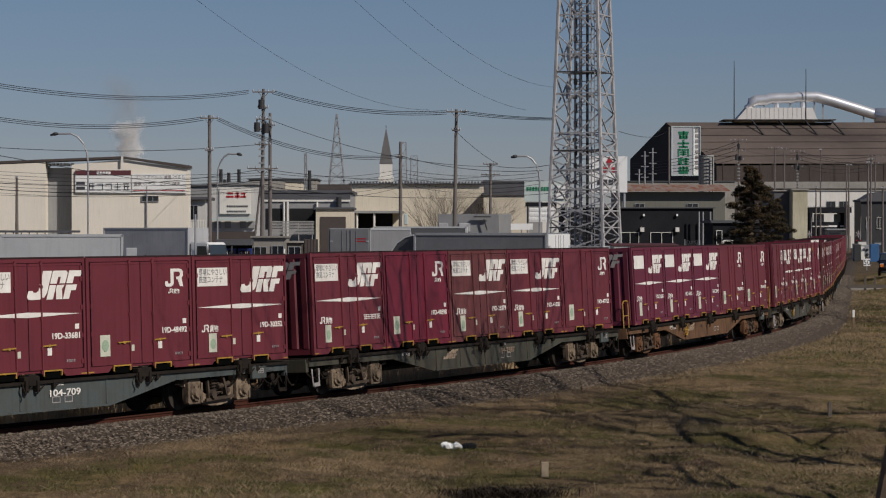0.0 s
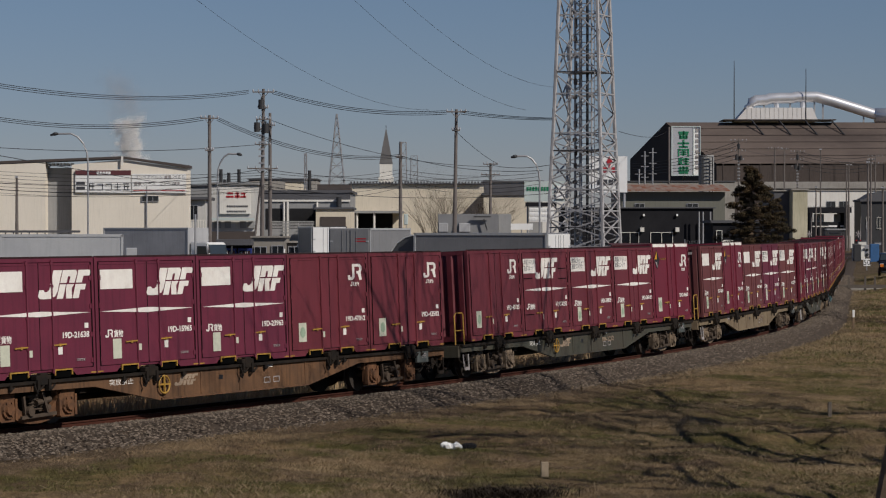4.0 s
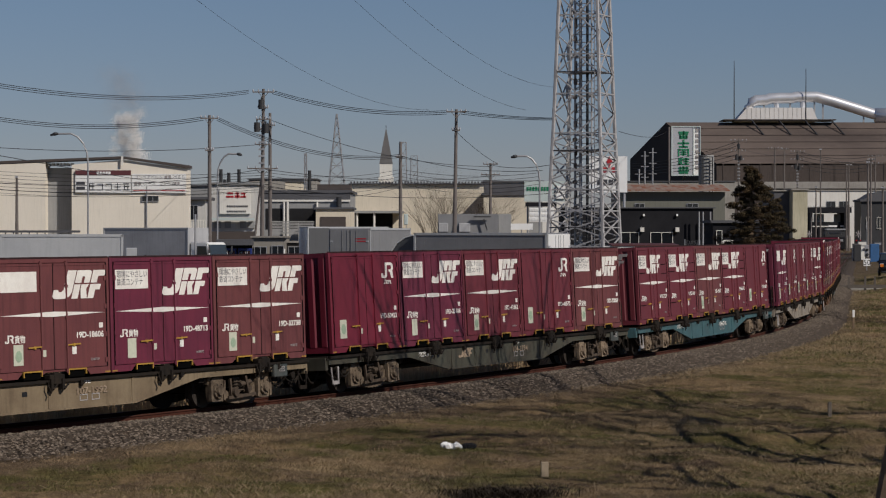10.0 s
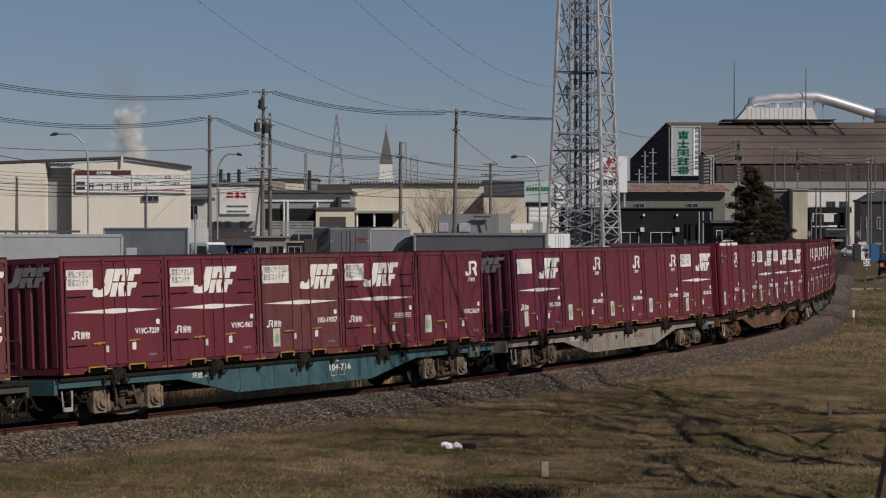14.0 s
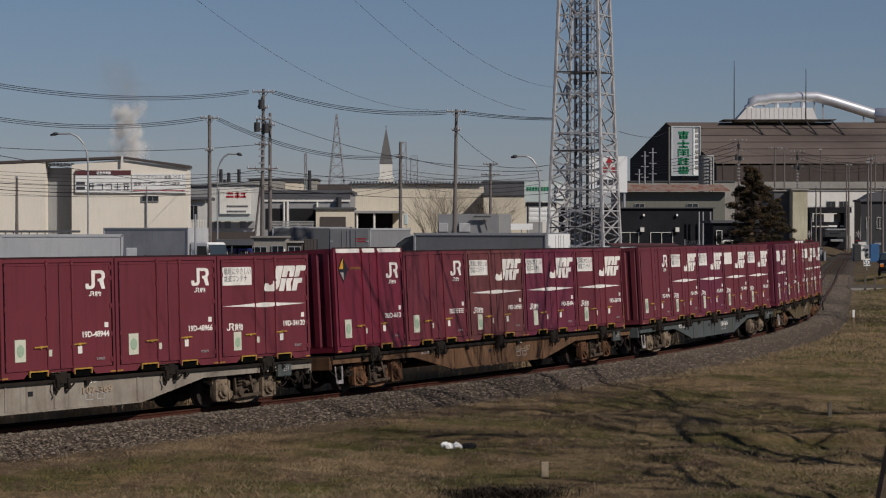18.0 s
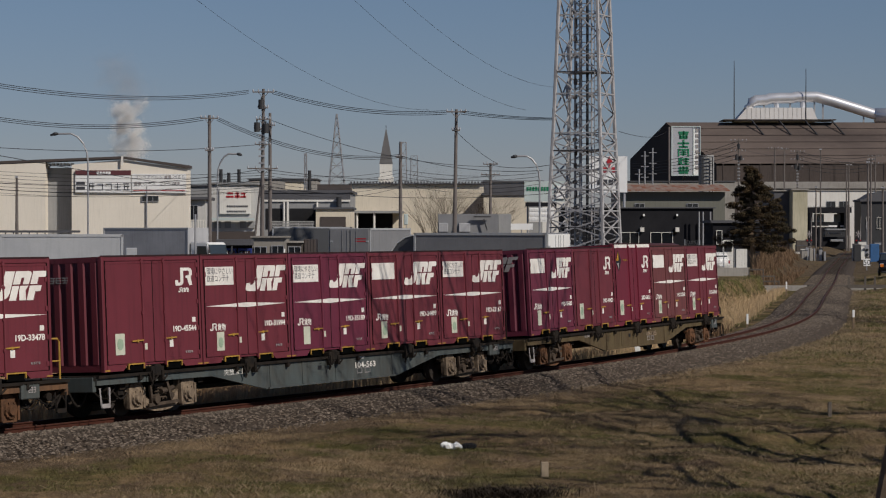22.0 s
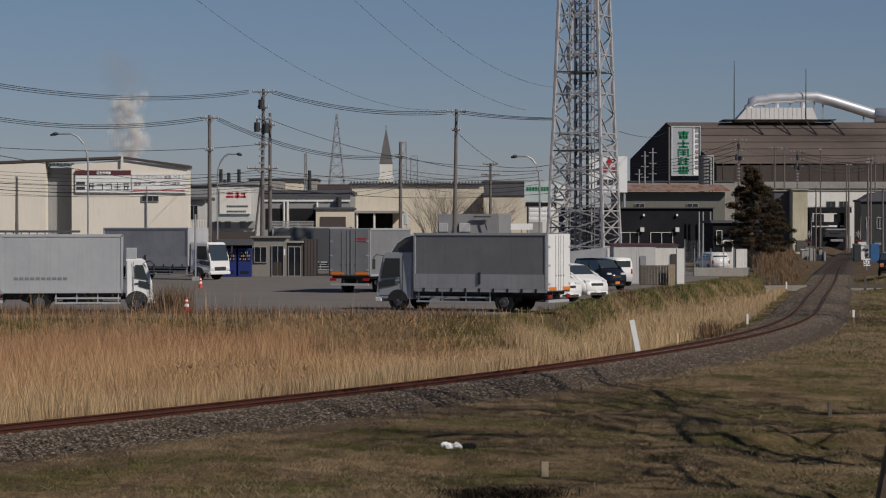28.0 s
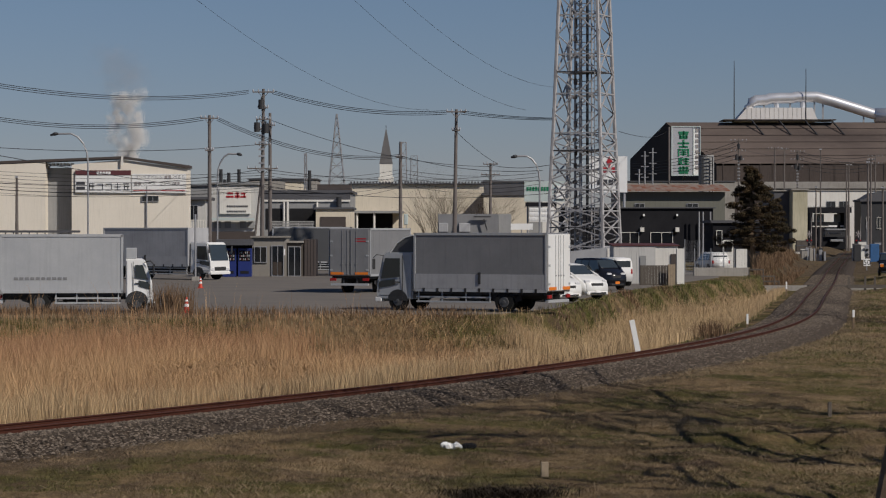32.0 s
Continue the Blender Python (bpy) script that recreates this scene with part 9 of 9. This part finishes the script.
def b_axlebox(bm):
    """Squarish cast axle box with jaws, a bolted ring and a round cap."""
    prism(bm, [(-0.22, -0.27), (0.22, -0.27), (0.27, -0.18), (0.29, 0.14), (0.18, 0.29), (-0.18, 0.29), (-0.29, 0.14), (-0.27, -0.18)], -0.10, 0.04)
    rod(bm, (0, -0.10, -0.02), (0, -0.15, -0.02), 0.20, 0.185, 16)
    rod(bm, (0, -0.15, -0.02), (0, -0.21, -0.02), 0.13, 0.11, 14)
    for k in range(6):
        a = k * math.tau / 6
        rod(bm, (0.165 * math.cos(a), -0.15, -0.02 + 0.165 * math.sin(a)), (0.165 * math.cos(a), -0.175, -0.02 + 0.165 * math.sin(a)), 0.022, sides=6)
    for x in (-0.25, 0.25):
        box(bm, x - 0.035, x + 0.035, -0.13, -0.05, -0.24, 0.20)


def b_link(bm):
    """Brake lever, hangers and shoes between the axle boxes."""
    bar(bm, (-0.55, -0.08, 0.22), (0.55, -0.08, 0.26), 0.05, 0.07)
    rod(bm, (-0.30, -0.04, 0.34), (-0.30, -0.16, 0.34), 0.11, 0.10, 12)
    rod(bm, (0.28, -0.04, 0.40), (0.28, -0.14, 0.40), 0.07, 0.06, 10)
    bar(bm, (0.10, -0.08, 0.72), (0.26, -0.08, 0.30), 0.07, 0.10)
    bar(bm, (-0.44, -0.05, 0.66), (-0.38, -0.05, 0.22), 0.06)
    for e in (-1, 1):
        box(bm, e * 0.49 - 0.05, e * 0.49 + 0.05, 0.30, 0.42, 0.30, 0.60)
    rod(bm, (-0.05, -0.06, 0.50), (0.40, -0.06, 0.56), 0.06, sides=8)


def b_spring(bm):
    """Three coil springs under a cap."""
    for x in (-0.15, 0.0, 0.15):
        pipe(bm, [(x + 0.058 * math.cos(k * 0.9), -0.02 + 0.058 * math.sin(k * 0.9), 0.39 + k * 0.0098) for k in range(25)], 0.014, 4)
    box(bm, -0.26, 0.26, -0.06, 0.06, 0.62, 0.68, 0.02)
    box(bm, -0.24, 0.24, -0.06, 0.06, 0.355, 0.39, 0.01)


def b_bolster(bm):
    box(bm, -0.2, 0.2, -1.0, 1.0, 0.45, 0.66)
    for x in (-0.62, 0.62):
        bar(bm, (x, -0.9, 0.34), (x, 0.9, 0.34), 0.08)
        box(bm, x - 0.05, x + 0.05, -0.66, -0.54, 0.2, 0.55)
        box(bm, x - 0.05, x + 0.05, 0.54, 0.66, 0.2, 0.55)


def wheelset_mesh(bm):
    for e in (-1, 1):
        y = e * 0.56
        rod(bm, (0, y - 0.065, 0), (0, y + 0.065, 0), 0.42, 0.43, 24)
        rod(bm, (0, y - e * 0.10, 0), (0, y - e * 0.065, 0), 0.455, sides=24)
        for k in range(4):                                # lightening bosses
            a = k * math.tau / 4
            rod(bm, (0.27 * math.cos(a), y + e * 0.06, 0.27 * math.sin(a)), (0.27 * math.cos(a), y + e * 0.085, 0.27 * math.sin(a)), 0.05, sides=6)
    rod(bm, (0, -0.95, 0), (0, 0.95, 0), 0.08, sides=10)


def wagon(paint, words, number, notice, crest, platform, shift):
    """A container flat wagon on two bogies. platform: -1 or 1, the end with the hand rails; shift: the load's place along it."""
    mat = M[paint]
    rusty = paint in ("w_rust", "w_brown")
    cast = M["rust_box" if rusty else "axlebox"]
    ob = thing("container_wagon", "%s container flat wagon on two brown bogies, on the rails" % words, "wagon", group="wagons of the train")
    for e in (-1, 1):
        sill = put("side_sill", shared(("side_sill", paint), w_sill, mat), ob, Matrix.Translation((0, e * 1.17, 0)) @ (Matrix.Rotation(math.pi, 4, "Z") if e > 0 else Matrix.Identity(4)))
        for j in range(5):
            put("twist_lock", shared("twist_lock", w_lock, M["underframe"]), sill, pose((shift + (j - 2) * PITCH) * (1 if e < 0 else -1), -0.04, 0.95))
        for x in (-8.2, -4.4, -2.2, 1.1, 4.6, 8.4):
            put("lashing_eye", shared("lashing_eye", w_hook, M["underframe"]), sill, pose(x, -0.03, 0.90))
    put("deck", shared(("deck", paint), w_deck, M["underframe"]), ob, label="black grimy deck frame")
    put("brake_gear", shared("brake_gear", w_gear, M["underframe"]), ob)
    for e in (-1, 1):
        turn = Matrix.Identity(4) if e > 0 else Matrix.Rotation(math.pi, 4, "Z")
        put("coupler", shared("coupler", w_coupler, M["underframe"]), ob, pose(e * 9.66, 0, 0) @ turn, "black knuckle coupler with hoses")
        put("brake_hose", shared("brake_hose", w_hose, M["underframe"]), ob, Matrix.Translation((e * 9.55, 0, 0)) @ Matrix.Diagonal((e, 1, 1, 1)), "black brake hoses and chain")
        put("end_beam", shared(("end_beam", paint), lambda b: box(b, -0.06, 0.06, -1.14, 1.14, 0.62, 0.94, 0.01), mat), ob, pose(e * 9.72, 0, 0))
        put("foot_step", shared(("foot_step", "pale" if e > 0 else "dark"), w_step, M["dim_mark" if e == platform else "underframe"]), ob, pose(e * 9.45, -1.2, 0), "white foot step" if e == platform else "")
    put("hand_rail", shared(("hand_rail", paint, number), w_rails, M["yellow_mark"] if paint in ("w_rust", "w_khaki") or number == "104-2252" else M["underframe"]), ob, pose(9.08 if platform > 0 else -9.68, 0, 0))
    put("control_box", shared("control_box", lambda b: box(b, -0.28, 0.28, -0.05, 0.05, -0.17, 0.17, 0.02), M["w_grey"]), ob, pose(8.5, -1.2, 0.78), "slate grey box")
    if number == "104-1335":
        put("tail_marker", shared("tail_marker", lambda b: (rod(b, (0, -0.05, 0), (0, 0.05, 0), 0.17, sides=16), bar(b, (0, 0, -0.3), (0, 0, 0), 0.05)), M["underframe"]), ob, pose(9.84, -1.0, 1.18), "black round tail marker")
        put("end_rail", shared("end_rail", lambda b: pipe(b, [(-0.15, -1.0, 1.86), (0.22, -1.0, 1.86), (0.26, -1.0, 1.70), (0.30, -1.0, 0.95)], 0.022), M["underframe"]), ob, pose(9.5, 0, 0))
    put("box_label", shared("box_label", lambda b: bars_mark(b, 0.24, 0.12, 3), M["dim_mark"]), ob, pose(8.42, -1.252, 0.74))
    if number:
        me = lettering(number, 0.20, M["white_mark" if paint in ("w_grey", "w_teal") else "worn_mark"], 0.004)
        put("number", me, ob, pose(0.95, -1.212, 0.62) @ Matrix.Diagonal((fitted(me, 1.0), 1, 1, 1)))
    put("class_mark", shared("class_mark", lambda b: bars_mark(b, 0.26, 0.09, 2), M["white_mark"]), ob, pose(1.25, -1.192, 0.84))
    for x in (1.1, 1.5):
        put("check_panel", shared("check_panel", lambda b: [plate(b, *q) for q in ((0, 0.26, 0, 0.02), (0, 0.26, 0.12, 0.14), (0, 0.02, 0.02, 0.12), (0.24, 0.26, 0.02, 0.12))], M["dim_mark"]), ob, pose(x, -1.192, 0.475))
    if notice:
        me = lettering("突放禁止", 0.15, M["white_mark"])
        put("notice", me, ob, pose(-4.86, -1.192, 0.74) @ Matrix.Diagonal((fitted(me, 0.85), 1, 1, 1)))
    else:
        put("notice", shared(("notice", 9), lambda b: bars_mark(b, 0.7, 0.09, 4), M["dim_mark"]), ob, pose(-4.9, -1.192, 0.80))
    if crest:
        put("crest", shared(("crest", crest), lambda b: slant_mark(b, 0.75, 0.24), M["white_mark" if crest == 1 and paint != "w_rust" else "worn_mark"]), ob, pose(-2.4, -1.192, 0.60))
    if number in ("104-2252", ""):
        put("hand_wheel", shared("hand_wheel", lambda b: (pipe(b, [(0.2 * math.cos(a * math.tau / 12), -0.06, 0.2 * math.sin(a * math.tau / 12)) for a in range(13)], 0.02), bar(b, (-0.2, -0.06, 0), (0.2, -0.06, 0), 0.03), bar(b, (0, -0.06, -0.2), (0, -0.06, 0.2), 0.03), rod(b, (0, -0.06, 0), (0, 0.05, 0), 0.03)), M["yellow_mark"]), ob, pose(-2.95, -1.2, 0.66), "yellow brake hand wheel")
    put("drain_hole", shared("drain_hole", lambda b: plate(b, 0, 0.16, 0, 0.10), M["black_mark"]), ob, pose(-0.75, -1.192, 0.66))
    bogies = []
    for e in (-1, 1):
        bg = put("bogie", shared("bolster", b_bolster, M["underframe"]), ob, pose(e * 7.1, 0, 0))
        for sgn in (-1, 1):
            turn = Matrix.Identity(4) if sgn < 0 else Matrix.Rotation(math.pi, 4, "Z")
            put("side_frame", shared(("side_frame", rusty), b_sideframe, cast), bg, Matrix.Translation((0, sgn * 0.93, 0)) @ turn)
            put("spring_nest", shared("spring_nest", b_spring, M["bogie"]), bg, Matrix.Translation((0, sgn * 0.97, 0)) @ turn)
            put("brake_link", shared("brake_link", b_link, M["bogie"]), bg, Matrix.Translation((0, sgn * 1.0, 0)) @ turn)
            for x in (-0.95, 0.95):
                put("axle_box", shared(("axle_box", rusty), b_axlebox, cast), bg, Matrix.Translation((x, sgn * 0.96, 0.43)) @ turn)
        wheels = [put("wheelset", shared("wheelset", wheelset_mesh, M["wheel"]), bg, pose(x, 0, 0.43)) for x in (-0.95, 0.95)]
        bogies.append((bg, e * 7.1, wheels))
    return ob, bogies


# paint, colour words, number, notice lettered, crest, load's shift along the wagon, five containers (kind, paint, number)
CONSIST = [
    ("w_grey", "slate grey", "104-709", 0, 0, 0.365, [("J", "m", ""), ("J", "m", ""), ("S", "m", "19D-33681"), ("J", "m", "19D-48492"), ("S", "m", "19D-30352")]),
    ("w_green", "olive grey", "104-2587", 0, 2, -0.126, [("S", "m", ""), ("J", "c", "19D-48598"), ("S", "f", "19D-25379"), ("S", "m", "19D-41031"), ("J", "m", "19D-47755")]),
    ("w_rust", "rusty brown", "", 1, 1, 0.307, [("W", "p", "19D-21638"), ("W", "p", "19D-15965"), ("W", "p", "19D-23963"), ("J", "m", "19D-47012"), ("J", "m", "19D-43502")]),
    ("w_green", "olive grey", "104-2252", 1, 2, 0.284, [("J", "m", "19D-45135"), ("V", "m", "V19C-8252"), ("S", "m", "19D-39939"), ("S", "m", "19D-36918"), ("H", "c", "20D-4860")]),
    ("w_khaki", "dusty khaki", "107-1992", 0, 0, 0.269, [("W", "f", "19D-18036"), ("H", "c", "20D-1978"), ("W", "f", "19D-18606"), ("S", "p", "19D-48713"), ("S", "f", "19D-32738")]),
    ("w_green", "olive grey", "104-2734", 1, 1, -0.195, [("J", "c", "19D-50422"), ("S", "p", "19D-35106"), ("S", "m", "19D-41862"), ("J", "m", "19D-46572"), ("S", "f", "19D-32859")]),
    ("w_teal", "teal green", "104-716", 1, 0, -0.213, [("V", "m", "V19C-7239"), ("V", "m", "V19C-965"), ("S", "f", "19D-19357"), ("V", "m", ""), ("J", "m", "V19C-8639")]),
    ("w_pale", "pale grey", "107-369", 1, 1, 0.275, [("W", "p", "19D-17518"), ("J", "m", "19D-44451"), ("J", "m", "19D-48944"), ("J", "m", "19D-48966"), ("S", "m", "19D-34120")]),
    ("w_rust", "rusty brown", "106-487", 0, 0, -0.132, [("H", "c", "20D-813"), ("J", "m", ""), ("S", "f", "19D-24950"), ("S", "p", "19D-35494"), ("S", "m", "19D-33478")]),
    ("w_grey", "slate grey", "104-563", 1, 0, -0.109, [("J", "m", "19D-45544"), ("S", "m", "19D-31994"), ("S", "p", "19D-35189"), ("W", "m", "19D-24499"), ("S", "m", "19D-32167")]),
    ("w_brown", "olive brown", "104-1335", 0, 0, -0.086, [("W", "p", "19D-16430"), ("J", "m", "19D-49450"), ("H", "c", "20D-5652"), ("W", "f", "19D-23368"), ("S", "m", "19D-30365")]),
]


def train_at(t):
    """How far along the line the first wagon's middle is at t seconds."""
    u = t / 16 - 1
    return -146.805 - 7.5025 * 16 * u + 4.323 * u * u - 2.106 * u ** 3 - 0.321 * u ** 4 + 0.186 * u ** 5


def wagon_pose(s):
    a, b = on_track(s - 7.1), on_track(s + 7.1)
    h = math.atan2(b[1] - a[1], b[0] - a[0])
    c = on_track(s)[3]
    return Matrix.Translation(((a[0] + b[0]) / 2, (a[1] + b[1]) / 2, 0)) @ Matrix.Rotation(h, 4, "Z") @ Matrix.Rotation(-c, 4, "X"), h


TRAIN = []
for paint, words, number, notice, crest, shift, loads in CONSIST:
    w, bogies = wagon(paint, words, number, notice, crest, -1 if shift > 0 else 1, shift)
    boxes = []
    for j, (kind, cp, num) in enumerate(loads):
        boxes.append((container(kind, cp, num), shift + (j - 2) * PITCH))
    TRAIN.append((w, bogies, boxes))


# ---- what moves ----
def motions():
    times = [0.5 * k for k in range(65)]
    spin = [2 * k / 30 for k in range(481)]
    for i, (w, bogies, boxes) in enumerate(TRAIN):
        at = [wagon_pose(train_at(t) + i * WAGON_STEP) for t in times]
        walk(w, [(t, m) for t, (m, h) in zip(times, at)])
        for ob, u in boxes:
            walk(ob, [(t, m @ pose(u, 0, LOAD_Z)) for t, (m, h) in zip(times, at)])
        for bg, x, wheels in bogies:
            rows = []
            for t, (m, h) in zip(times, at):
                hb = on_track(train_at(t) + i * WAGON_STEP + x)[2]
                rows.append((t, pose(x, 0, 0, 0, 0, math.degrees(hb - h))))
            walk(bg, rows)
            for k, wh in enumerate(wheels):
                x0 = -0.95 if k == 0 else 0.95
                walk(wh, [(t, Matrix.Translation((x0, 0, 0.43)) @ Matrix.Rotation((train_at(t) - train_at(0)) / 0.43, 4, "Y")) for t in spin])
    # steam rises and drifts
    zs = 15.72
    for ob, dx, dy, z0, drift, spin_rate in STEAM:
        rows = []
        for t in (0, 4, 8, 12, 16, 20, 24, 28, 32):
            z = z0 + 0.15 * t
            up = max(0.0, z - zs)
            rows.append((t, pose(-50.49 + dx * (0.45 + 0.13 * up) - 0.10 * up + 0.2 * math.sin(0.3 * t + dx * 5), STEAM_D + dy, z, 0, 0, spin_rate * t)))
        walk(ob, rows)
    # the lorry that turns in the yard
    turn = [(0, -6.4, 168, 178), (1, -7.6, 168.5, 168), (2, -9.0, 169.5, 150), (3, -9.3, 172, 118), (4.5, -9.2, 174, 98), (5.5, -9.0, 175, 90), (6.5, -8.2, 176, 78),
            (7.5, -6.6, 177, 58), (8.5, -5.0, 180, 40), (9.5, -3.4, 183, 26), (10.5, -2.0, 186, 10), (11.5, -1.2, 188, -2), (12.5, -0.8, 189.0, -10), (13, -0.9, 189.2, -13),
            (14, -2.2, 190.8, -19), (15.5, -4.0, 194.2, -10), (17, -5.4, 196, 0), (32, -5.4, 196, 0)]
    walk(ROVER, [(t, pose(x, y, LOT_Z, 0, 0, a)) for t, x, y, a in turn])
    # road traffic on the level crossing
    for ob, rows in ((CROSSERS[0], ((0, 84), (10, 84), (13, 66.5), (14, 61.4), (14.5, 60.3), (17, 53), (19, 44), (32, 44))),
                     (CROSSERS[1], ((0, 96), (3.5, 72), (5.5, 61.5), (7, 54), (9, 46), (11, 36), (32, 36))),
                     (CROSSERS[2], ((0, 100), (20, 100), (24, 68), (25.5, 57.5), (27, 50), (29, 40), (32, 28)))):
        walk(ob, [(t, pose(x, 372.5, 0.0, 0, 0, 180)) for t, x in rows])


motions()
